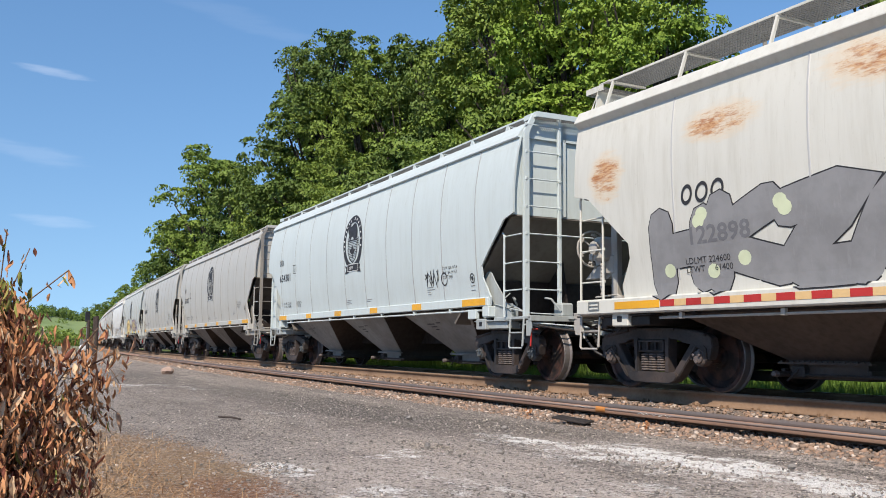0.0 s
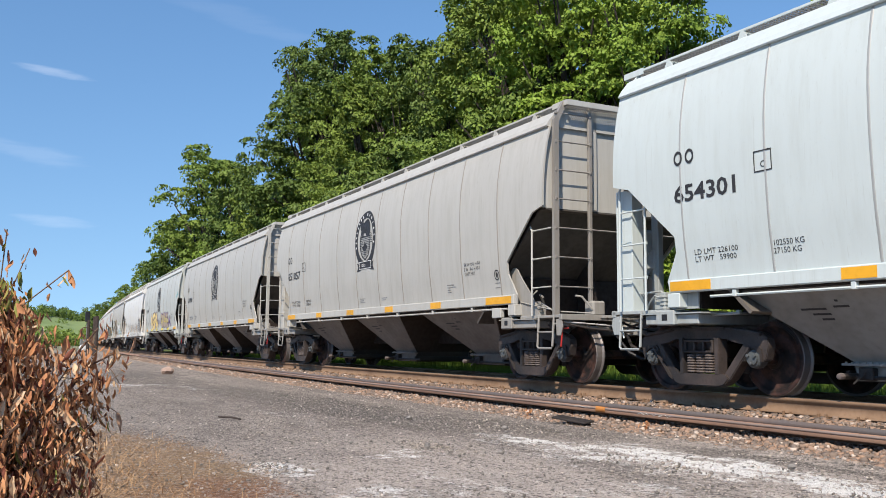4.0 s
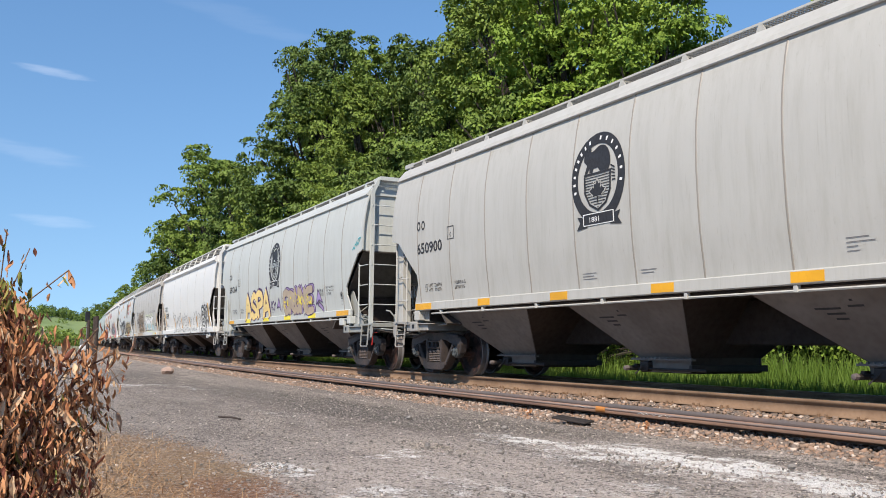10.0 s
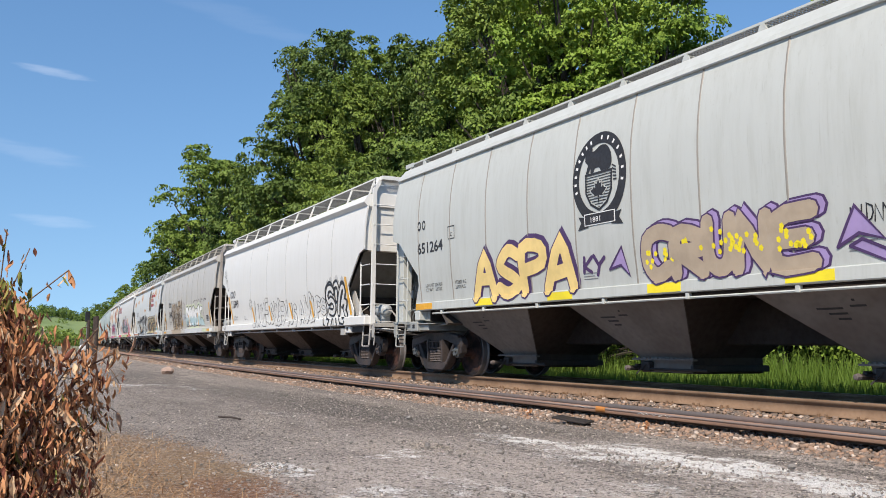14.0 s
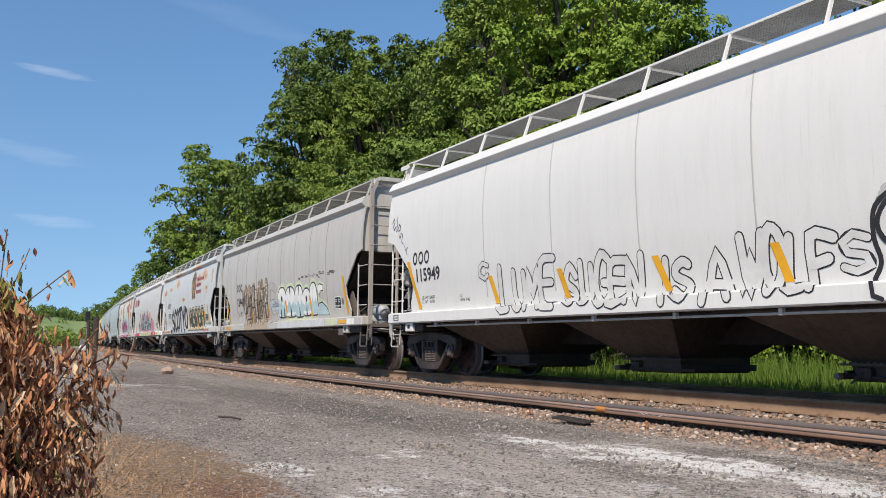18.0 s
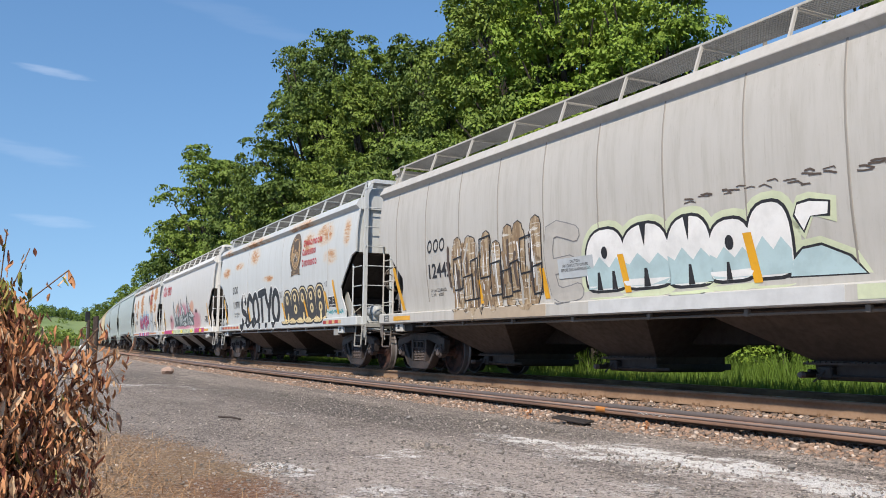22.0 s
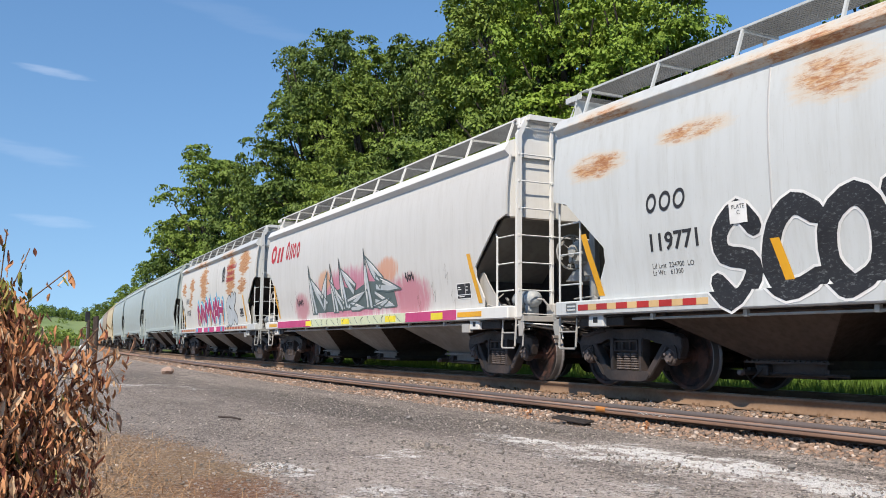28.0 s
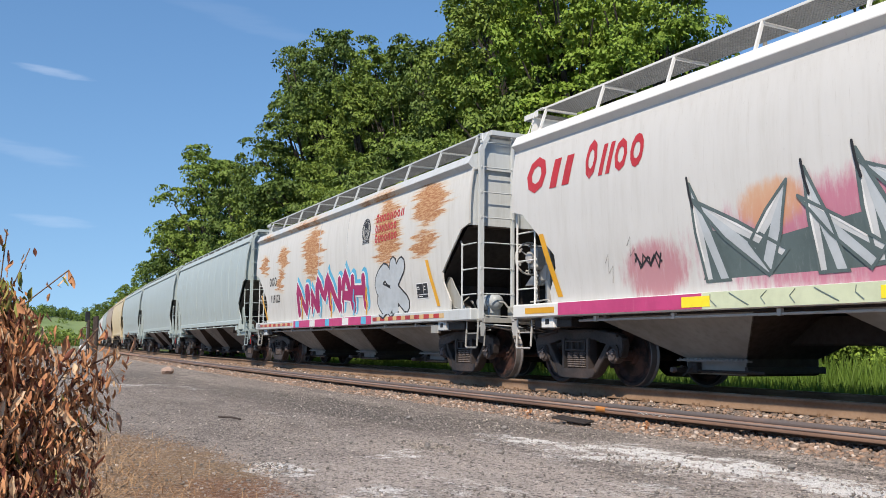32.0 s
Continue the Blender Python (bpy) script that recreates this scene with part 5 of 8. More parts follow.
def hopper_wagon(s9, body, trim, style, label, near=True, spin=True, ribs=(), seam=None, clean=False, grubby=None, bays=None):
    """One wagon. s9: where its middle stands along the track at 9 s. style: 'low' or 'high' running boards."""
    car = new("hopper_wagon")
    tagged(car, label, "freight wagon", "wagons of the train")
    D = data
    under, dirty = UNDER, GRIME[trim]
    # end sheets darker than the body paint; high wagons take the shade-dark steel
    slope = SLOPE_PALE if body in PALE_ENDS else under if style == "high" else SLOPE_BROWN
    bays = bays or (BAY_PALE if clean else BAY_STEEL)
    ends = grubby or trim
    high = style == "high"
    drop = 0.26 if high else 0.0
    down = pose(0, 0, -drop)
    top, bot = (3.80, 1.22) if high else (4.06, 1.27)
    shell = hang("side_sheet", D("side_near" + style, lambda bm: side_bm(bm, -1, top, bot)), body, car)
    hang("side_sheet", D("side_far" + style, lambda bm: side_bm(bm, 1, top, bot)), body, car)
    roof = hang("roof", D("roof" + style, lambda bm: roof_bm(bm, high)), trim, car, "", down)
    hang("hatch_cover", D("hatches", hatches_bm), trim, roof)
    PALE_GROUND[shell] = body
    LEDGE[shell] = (1.247, 1.60) if high else (1.427, 1.545)
    for x in ribs:
        hang("seam", D("rib" + style, lambda bm: rib_bm(bm, -1, top - 0.01)), seam or body, shell, "", pose(x, 0, 0))
    for s in (-1, 1):
        k = "r" if s > 0 else "l"
        hang("end_plate", D("end" + k + style, lambda bm: end_plate_bm(bm, s, high)), trim, car)
        hang("slope_sheet", D("slope" + k, lambda bm: slope_bm(bm, s)), slope, car, "dark sloping end sheet")
        # end wall in the same darkened steel, for shade behind the platform
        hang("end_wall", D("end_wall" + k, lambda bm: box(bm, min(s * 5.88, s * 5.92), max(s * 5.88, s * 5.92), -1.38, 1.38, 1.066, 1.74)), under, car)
        for y in (-1.40, 1.40):
            hang("gusset", D("shear%s%d" % (k, y > 0), lambda bm: shear_bm(bm, s, y)), dirty, car)
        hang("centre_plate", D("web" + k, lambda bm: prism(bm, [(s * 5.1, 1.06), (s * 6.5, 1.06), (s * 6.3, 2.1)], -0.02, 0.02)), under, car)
        hang("end_platform", D("plat" + k, lambda bm: platform_bm(bm, s)), dirty, car)
        hang("bolster", D("bols" + k, lambda bm: bolster_bm(bm, s)), TRUCK_IRON if high else dirty, car)
        hang("coupler", D("coup" + k, lambda bm: coupler_bm(bm, s)), TRUCK_IRON, car, "dark iron coupler and hose")
        if near:
            hang("jacking_pad", D("pad" + k, lambda bm: pad_bm(bm, s)), trim if high else dirty, car)
            hang("brake_gear", D("gear" + k, lambda bm: brake_gear_bm(bm, s)), dirty, car, "grimy brake gear on the end platform")
            hang("jack_hole", D("jack" + k, lambda bm: jack_hole_bm(bm, s)), BLACK, car)
            hang("uncoupling_lever", D("lever" + k, lambda bm: lever_bm(bm, s)), trim, car)
            hang("air_hose", D("hose" + k, lambda bm: hose_bm(bm, s)), BLACK, car, "black rubber air hose")
            hang("brake_rigging", D("rigging" + k, lambda bm: rigging_bm(bm, s)), TRUCK_IRON, car)
            hang("lever_bracket", D("lever_bracket" + k, lambda bm: lever_bracket_bm(bm, s)), dirty, car)
            hang("tread_grating", D("grating" + k, lambda bm: grating_bm(bm, s)), dirty, car, "rusty open tread plate over the coupler")
            hang("train_pipe", D("tpipe" + k, lambda bm: train_pipe_bm(bm, s)), dirty, car)
            hang("valve", D("valve" + k, lambda bm: valve_bm(bm, s)), dirty, car, "finned air valve with bent pipes")
            if s < 0:
                hang("brake_chain", D("chain", chain_bm), RUSTY_RAIL, car, "rusty handbrake chain")
                hang("brake_bracket", D("horn", horn_bm), dirty, car)
            if s > 0:
                hang("release_handle", D("handle" + k, lambda bm: handle_bm(bm, s)), dirty if high else RED, car, "" if high else "red release handle")
        hang("step", D("step" + k, lambda bm: step_bm(bm, s)), dirty, car)
        wk = hang("roof_walkway", D("cross" + k, lambda bm: crossover_bm(bm, s)), GALV, car, "grey steel grating walkway over the end")
        hang("edge_strip", D("cross_edge" + k, lambda bm: crossover_edge_bm(bm, s)), trim, wk)
        flip = pose(0, 0, 0) if s > 0 else Matrix.Diagonal((-1, 1, 1, 1))
        turn = pose(0, 0, 0) if s > 0 else Matrix.Diagonal((-1, -1, 1, 1))
        hang("end_rib", D("end_rib", end_rib_bm), trim, car, "", turn)
        if near and s < 0 and not high:
            hang("corner_channel", D("corner_channel", corner_channel_bm), trim, car)
        # the full ladder stands at the near side of one end and at the far side of the other
        lad = hang("end_ladder", D("stile_outer", stile_outer_bm), ends, car, "", turn)
        hang("stile", D("stile_inner", stile_inner_bm), ends, lad)
        if near:
            for i in range(7):
                hang("rung", D("rung", rung_bm), ends, lad, "", pose(7.335, -1.08, 4.26 - 0.4587 * i))
            sl = hang("side_ladder", D("rod", lambda bm: tube(bm, [(6.77, -1.50, 1.06), (6.77, -1.50, 2.43), (6.72, -1.50, 2.50)], 0.018, 6)), trim, car, "", flip)
            if s < 0:
                hang("rod", D("outer_rod", lambda bm: tube(bm, [(7.29, -1.50, 1.06), (7.29, -1.50, 2.72), (7.25, -1.50, 2.80)], 0.018, 6)), trim, sl)
            for i in range(3):
                hang("rung", D("side_rung", side_rung_bm), trim, sl, "", pose(7.0, -1.49, 2.42 - 0.4587 * i))
            tube_key = D("handrail", lambda bm: tube(bm, [(7.33, -0.72, 2.43), (7.35, 0.0, 2.42), (7.33, 1.3, 2.42)], 0.013, 6))
            hang("handrail", tube_key, ends, car, "", flip)
    top_z = 1.05 if high else 1.29
    # underfloor colour also carries the shade beneath the body
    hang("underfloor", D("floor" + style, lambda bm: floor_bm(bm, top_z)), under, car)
    for i, (a, b, c) in enumerate(((-5.45, -2.3, -3.75), (-1.35, 1.35, 0.1), (2.3, 5.45, 3.95))):
        bay = hang("hopper_bay", D("bay%d%s" % (i, style), lambda bm: bay_bm(bm, a, b, c, 0, top_z)), bays, car, "grimy discharge hopper under the body")
        hang("far_plate", D("bay_far%d%s" % (i, style), lambda bm: bay_bm(bm, a, b, c, 2, top_z)), bays, bay)
        # these plates are painted darker than the bay fronts to hold that shade
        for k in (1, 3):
            hang("cross_plate", D("bay_slope%d%d%s" % (i, k, style), lambda bm: bay_bm(bm, a, b, c, k, top_z)), BAY_SLOPE, bay, "dirt-brown cross plate darkened for the shade between hoppers")
        if near:
            hang("flange", D("flange", flange_bm), bays, bay, "", pose(c, 0, 0))
            hang("capstan", D("capstan", capstan_bm), DUSTY_IRON, bay, "worn pale socket end", pose(c - 0.50, 0, 0))
            if not high:
                hang("stencil", D("bay_stencil", bay_stencil_bm), INK, bay, "faded stencilled lines", pose(c, 0, 0))
        hang("outlet_gate", D("gate", gate_bm), TRUCK_IRON, bay, "", pose(c, 0, 0))
    for s in (-1, 1):
        hang("side_sill", D("sill%d%s" % (s, style), lambda bm: sill_bm(bm, s, style)), trim, car)
    hang("brake_pipe", D("pipe" + style, lambda bm: pipe_bm(bm, 0.24 if high else 0.0)), dirty if high else trim, car)
    if style == "low":
        for s in (1, -1):
            m = None if s > 0 else Matrix.Diagonal((1, -1, 1, 1))
            rb = hang("running_board", D("board_low", lambda bm: board_bm(bm, -1.27, -0.82, 4.425, 0.055)), GALV, car, "grey steel grating walkway", m)
            hang("edge_strip", D("edge_low", lambda bm: board_edge_bm(bm, -1.27, 4.425)), trim, rb)
            if s > 0:
                for i in range(11):
                    hang("bracket", D("bracket_low", bracket_low_bm), trim, rb, "", pose(-6.5 + 1.3 * i, 0, 0))
    else:
        for s in (1, -1):
            m = None if s > 0 else Matrix.Diagonal((1, -1, 1, 1))
            rb = hang("running_board", D("board_high", lambda bm: board_bm(bm, -1.22, -0.62, 4.74, 0.045)), GALV, car, "raised grey expanded-metal walkway", down @ m if m else down)
            hang("edge_strip", D("edge_high", lambda bm: board_edge_bm(bm, -1.23, 4.74)), trim, rb)
            if s > 0:
                for i in range(10):
                    hang("bracket", D("bracket_high", bracket_high_bm), trim, rb, "", pose(-6.84 + 1.52 * i, 0, 0))
                for sx in (-1, 1):
                    hang("corner_rail", D("corner_rail%d" % sx, lambda bm: tube(bm, [(sx * 6.9, -1.24, 4.76), (sx * 7.10, -1.26, 4.74), (sx * 7.22, -1.34, 4.35)], 0.016, 6)), trim, rb)
        hang("brake_wheel", D("brake_wheel", brake_wheel_bm), dirty, car, "handbrake wheel on the wagon's end")
        res = hang("air_reservoir", D("reservoir", lambda bm: reservoir_bm(bm, 1), True), RESERVOIR, car, "pale grey air reservoir")
        for x in (6.80, 7.04):
            hang("strap", D("strap%d" % (x * 100), lambda bm: lathe_x(bm, x - 0.015, x + 0.015, 0.150, -1.0, 1.38)), GALV, res)
    for s in (-1, 1):
        tr = hang("truck", D("truck_bolster", truck_bolster_bm), TRUCK_IRON, car, "grimy two-axle truck", pose(s * HALF_TRUCK, 0, 0))
        for sy in (1, -1):
            m = None if sy > 0 else Matrix.Diagonal((1, -1, 1, 1))
            hang("side_frame", D("side_frame", side_frame_bm), FRAME_IRON, tr, "", m)
            if sy > 0:
                for k in range(3):
                    hang("spring", D("spring", spring_bm), DUSTY_IRON, tr, "", pose(-0.16 + 0.16 * k, 0, 0))
                hang("bolster_end", D("bolster_end", bolster_end_bm), FRAME_IRON, tr)
                for a in (-AXLE, AXLE):
                    hang("adapter", D("adapter", adapter_bm), TRUCK_IRON, tr, "", pose(a, 0, 0))
            for a in (-AXLE, AXLE):
                if sy > 0:
                    hang("bearing", D("bearing", bearing_bm), DUSTY_IRON if high else BLUE_CAP, tr, "", pose(a, 0, 0))
        for a in (-AXLE, AXLE):
            ws = hang("wheelset", D("wheelset", wheelset_bm), WHEEL_IRON, tr, "rusty steel wheels on an axle", pose(a, 0, WHEEL_R))
            if spin:
                SPINNING.append((ws, a))
    ALL_CARS.append((car, s9))
    return car, shell


# ---------------------------------------------------------------- lettering and paint on the wagons' sides
LEDGE = {}


def on_side(bm, off, ledge):
    """Lays a flat drawing in x and z onto the bulging near side, and over the sill's ledge (height, reach) below it."""
    zs = [v.co.z for v in bm.verts]
    lo, hi = min(zs), max(zs)
    cuts = [0.14 * k for k in range(7, 33) if lo < 0.14 * k < hi] + [c for c in (ledge[0] - 0.002, ledge[0] + 0.002) if lo < c < hi]
    for z in cuts:
        bmesh.ops.bisect_plane(bm, geom=bm.verts[:] + bm.edges[:] + bm.faces[:], plane_co=(0, 0, z), plane_no=(0, 0, 1))
    for v in bm.verts:
        lift = v.co.y
        v.co.y = -((half_width(v.co.z) if v.co.z > ledge[0] else ledge[1]) + off + lift)
    return bm


def paint_on(name, bm, mat, shell, off=0.006, label=""):
    on_side(bm, off, LEDGE[shell])
    me = bpy.data.meshes.new(name)
    bm.to_mesh(me)
    bm.free()
    return hang(name, me, mat, shell, label)


def rect(bm, x0, x1, z0, z1, lift=0.0, slant=0.0):
    vs = [bm.verts.new((x + slant * (z - z0), lift, z)) for x, z in ((x0, z0), (x1, z0), (x1, z1), (x0, z1))]
    bm.faces.new(vs)
    return bm


def poly(bm, pts, lift=0.0):
    bm.faces.new([bm.verts.new((x, lift, z)) for x, z in pts])
    return bm


def ring(bm, x, z, rx, rz, inner, n=28, lift=0.0):
    A = [bm.verts.new((x + rx * math.cos(k * math.tau / n), lift, z + rz * math.sin(k * math.tau / n))) for k in range(n)]
    if inner <= 0:
        bm.faces.new(A)
        return bm
    B = [bm.verts.new((x + rx * inner * math.cos(k * math.tau / n), lift, z + rz * inner * math.sin(k * math.tau / n))) for k in range(n)]
    for k in range(n):
        j = (k + 1) % n
        bm.faces.new((A[k], A[j], B[j], B[k]))
    return bm


def smooth_line(pts, k):
    """More points along a line of (x, z), bending softly through the given ones."""
    P = [pts[0], *pts, pts[-1]]
    out = []
    for a, b, c, d in zip(P, P[1:], P[2:], P[3:]):
        for i in range(k):
            f = i / k
            out.append(tuple(0.5 * (2 * q + (r - p) * f + (2 * p - 5 * q + 4 * r - s) * f * f + (3 * q - p - 3 * r + s) * f ** 3) for p, q, r, s in zip(a, b, c, d)))
    return out + [pts[-1]]


def brush(bm, pts, w, lift=0.0, taper=1.0):
    """A painted stroke of width w along points (x, z), with round ends, as one strip that climbs a hair as it goes."""
    n = len(pts)
    L, R = [], []
    for i, (x, z) in enumerate(pts):
        (xa, za), (xb, zb) = pts[max(i - 1, 0)], pts[min(i + 1, n - 1)]
        ua, ub = Vector((x - xa, z - za)), Vector((xb - x, zb - z))
        ua, ub = (ua.normalized() if ua.length > 1e-6 else ub.normalized()), (ub.normalized() if ub.length > 1e-6 else ua.normalized())
        d = ua + ub
        d = d.normalized() if d.length > 0.3 else ub
        k = min(1.5, 1 / max(0.5, d.dot(ub))) * w / 2
        h = lift + 0.00012 * i
        L.append(bm.verts.new((x - d.y * k, h, z + d.x * k)))
        R.append(bm.verts.new((x + d.y * k, h, z - d.x * k)))
    for i in range(n - 1):
        bm.faces.new((L[i], L[i + 1], R[i + 1], R[i]))
    for c, d, A, B in ((pts[0], (pts[0][0] - pts[1][0], pts[0][1] - pts[1][1]), L[0], R[0]), (pts[-1], (pts[-1][0] - pts[-2][0], pts[-1][1] - pts[-2][1]), R[-1], L[-1])):
        g = math.atan2(d[1], d[0])
        arc_v = [bm.verts.new((c[0] + w / 2 * math.cos(g + t), A.co.y, c[1] + w / 2 * math.sin(g + t))) for t in (-0.8, 0.0, 0.8)]
        bm.faces.new((A, *arc_v[::-1], B)) if (A.co - arc_v[-1].co).length < (A.co - arc_v[0].co).length else bm.faces.new((A, *arc_v, B))
    return bm


def words(name, text, x, z, h, mat, shell, off=0.005, wide=1.0, align="LEFT"):
    """Stencilled lettering in the built-in font, h metres high."""
    cu = bpy.data.curves.new("lettering", "FONT")
    cu.body, cu.size, cu.align_x, cu.space_line = text, h / 0.7, align, 0.95
    cu.resolution_u = 2
    cu.offset = 0.006 * h / 0.185 if h > 0.1 else 0.0
    ob = bpy.data.objects.new("lettering", cu)
    scene.collection.objects.link(ob)
    me0 = ob.evaluated_get(bpy.context.evaluated_depsgraph_get()).to_mesh()
    bm = bmesh.new()
    bm.from_mesh(me0)
    for v in bm.verts:
        v.co = Vector((x + v.co.x * wide, 0, z + v.co.y))
    bpy.data.objects.remove(ob)
    bpy.data.curves.remove(cu)
    return paint_on(name, bm, mat, shell, off)


def bars(name, rows, x, z, w, h, gap, mat, shell, slant=0.0):
    """Unreadable lines of lettering as plain bars; rows: shares of the width."""
    bm = bmesh.new()
    for i, f in enumerate(rows):
        rect(bm, x, x + w * f, z - i * gap - h, z - i * gap, 0, slant)
    return paint_on(name, bm, mat, shell)


STROKES = {
    "A": [[(0, 0), (0.5, 1), (1, 0)], [(0.2, 0.38), (0.8, 0.38)]],
    "B": [[(0, 0), (0, 1), (0.75, 0.92), (0.8, 0.62), (0.1, 0.52)], [(0.1, 0.52), (0.95, 0.4), (0.9, 0.08), (0, 0)]],
    "C": [[(0.95, 0.85), (0.5, 1), (0.1, 0.75), (0.08, 0.25), (0.5, 0), (0.95, 0.15)]],
    "D": [[(0.05, 0), (0.05, 1), (0.7, 0.85), (0.95, 0.5), (0.7, 0.12), (0.05, 0)]],
    "E": [[(1, 1), (0, 0.95), (0, 0), (1, 0.02)], [(0, 0.5), (0.8, 0.52)]],
    "F": [[(1, 1), (0.05, 0.95), (0.1, 0)], [(0.05, 0.5), (0.75, 0.55)]],
    "G": [[(0.95, 0.85), (0.5, 1), (0.1, 0.75), (0.08, 0.25), (0.5, 0), (0.95, 0.1), (0.95, 0.45), (0.5, 0.45)]],
    "H": [[(0.08, 0), (0.08, 1)], [(0.92, 0), (0.92, 1)], [(0.08, 0.5), (0.92, 0.52)]],
    "I": [[(0.5, 0), (0.5, 1)]],
    "K": [[(0.1, 0), (0.1, 1)], [(0.95, 1), (0.1, 0.45), (1, 0)]],
    "L": [[(0.1, 1), (0.1, 0.05), (0.9, 0)]],
    "M": [[(0, 0), (0.1, 1), (0.5, 0.4), (0.9, 1), (1, 0)]],
    "N": [[(0, 0), (0.1, 1), (0.85, 0.05), (0.95, 1)]],
    "O": [[(0.5, 0), (0.08, 0.3), (0.1, 0.75), (0.5, 1), (0.92, 0.75), (0.92, 0.28), (0.5, 0)]],
    "P": [[(0.1, 0), (0.05, 1), (0.85, 0.9), (0.9, 0.6), (0.1, 0.48)]],
    "R": [[(0.1, 0), (0.05, 1), (0.85, 0.9), (0.88, 0.6), (0.12, 0.5)], [(0.3, 0.5), (1, 0)]],
    "S": [[(0.92, 0.85), (0.5, 1), (0.1, 0.8), (0.2, 0.58), (0.8, 0.42), (0.92, 0.2), (0.5, 0), (0.05, 0.14)]],
    "T": [[(0, 0.95), (1, 1)], [(0.5, 0.97), (0.5, 0)]],
    "U": [[(0.08, 1), (0.1, 0.25), (0.5, 0), (0.9, 0.25), (0.92, 1)]],
    "W": [[(0, 1), (0.22, 0), (0.5, 0.65), (0.75, 0), (1, 1)]],
    "Y": [[(0, 1), (0.5, 0.5), (1, 1)], [(0.5, 0.5), (0.45, 0)]],
    "Z": [[(0, 0.95), (1, 1), (0.05, 0.05), (1, 0)]],
    "1": [[(0.3, 0.8), (0.55, 1), (0.55, 0)]], "7": [[(0, 1), (1, 1), (0.4, 0)]], "!": [[(0.5, 1), (0.5, 0.3)], [(0.5, 0.08), (0.5, 0)]], ".": [[(0.3, 0.04), (0.35, 0)]],
}


def tag(name, text, x0, x1, z0, z1, coats, shell, seed=0, slant=0.0, wob=0.05, rise=0.0, lap=0.12, label=""):
    """Sprayed letters between x0 and x1; coats: (stroke width, material, and a shift in x and z) from the lowest to the top one."""
    rng = random.Random(seed)
    n = len(text)
    step = (x1 - x0) / n
    for i, ch in enumerate(text):
        w, h = step * (1 - lap) * rng.uniform(0.9, 1.12), (z1 - z0) * rng.uniform(1 - 2 * wob, 1 + wob)
        bx, bz = x0 + i * step + step * lap / 2, z0 + rise * i / max(1, n - 1) + rng.uniform(-wob, wob) * 0.3
        strokes = []
        for st in STROKES.get(ch, []):
            strokes.append([(bx + (u + rng.uniform(-wob, wob)) * w + slant * v * h, bz + (v + rng.uniform(-wob, wob)) * h) for u, v in st])
        for k, (width, mat, *shift) in enumerate(coats):
            bm = bmesh.new()
            dx, dz = shift or (0.0, 0.0)
            for j, pts in enumerate(strokes):
                pts = [(x + dx, z + dz) for x, z in pts]
                brush(bm, smooth_line(pts, 3) if width > 0.1 else pts, width, 0.0009 * (j % 3) + 0.0004 * (i % 2))
            paint_on(name + "_letter" if k == 0 else name + "_fill", bm, mat, shell, 0.004 + 0.004 * k, label if k == 0 else "")


def arch(x0, x1, z0, z1, grow=0.0, lean=0.0, square=2.6, n=22):
    """Outline of a fat rounded letter: round shoulders, a flatter foot."""
    cx, cz, a, b = (x0 + x1) / 2, (z0 + z1) / 2, (x1 - x0) / 2 + grow, (z1 - z0) / 2 + grow
    pts = []
    for k in range(n):
        t = k * math.tau / n
        c, w = math.cos(t), math.sin(t)
        e = 2 / (square if w > 0 else square * 1.7)
        u, v = math.copysign(abs(c) ** e, c), math.copysign(abs(w) ** e, w)
        pts.append((cx + a * u * (1 - 0.08 * v) + lean * v * b, cz + b * v))
    return pts


def fat_letters(name, boxes, coats, shell, lean=0.0, label="", off=0.004):
    """Overlapping fat letters; boxes: (x0, x1, z0, z1); coats: (growth, material) from the lowest to the top one."""
    for i, b in enumerate(boxes):
        for k, (g, mat) in enumerate(coats):
            paint_on(name + ("_letter" if k == 0 else "_fill"), poly(bmesh.new(), arch(*b, g, lean)), mat, shell, off + 0.0028 * k + 0.0012 * (i % 2), label if k == 0 else "")


def scribble(name, x, z, w, h, mat, shell, seed, width=0.025, n=14):
    rng = random.Random(seed)
    bm = bmesh.new()
    for k in range(2):
        pts = [(x + w * (i / n) + rng.uniform(-0.09, 0.09) * w, z + h * (0.5 + 0.5 * math.sin(i * 2.3 + k) * rng.uniform(0.5, 1))) for i in range(n)]
        brush(bm, pts, width, 0.001 * k)
    paint_on(name, bm, mat, shell)


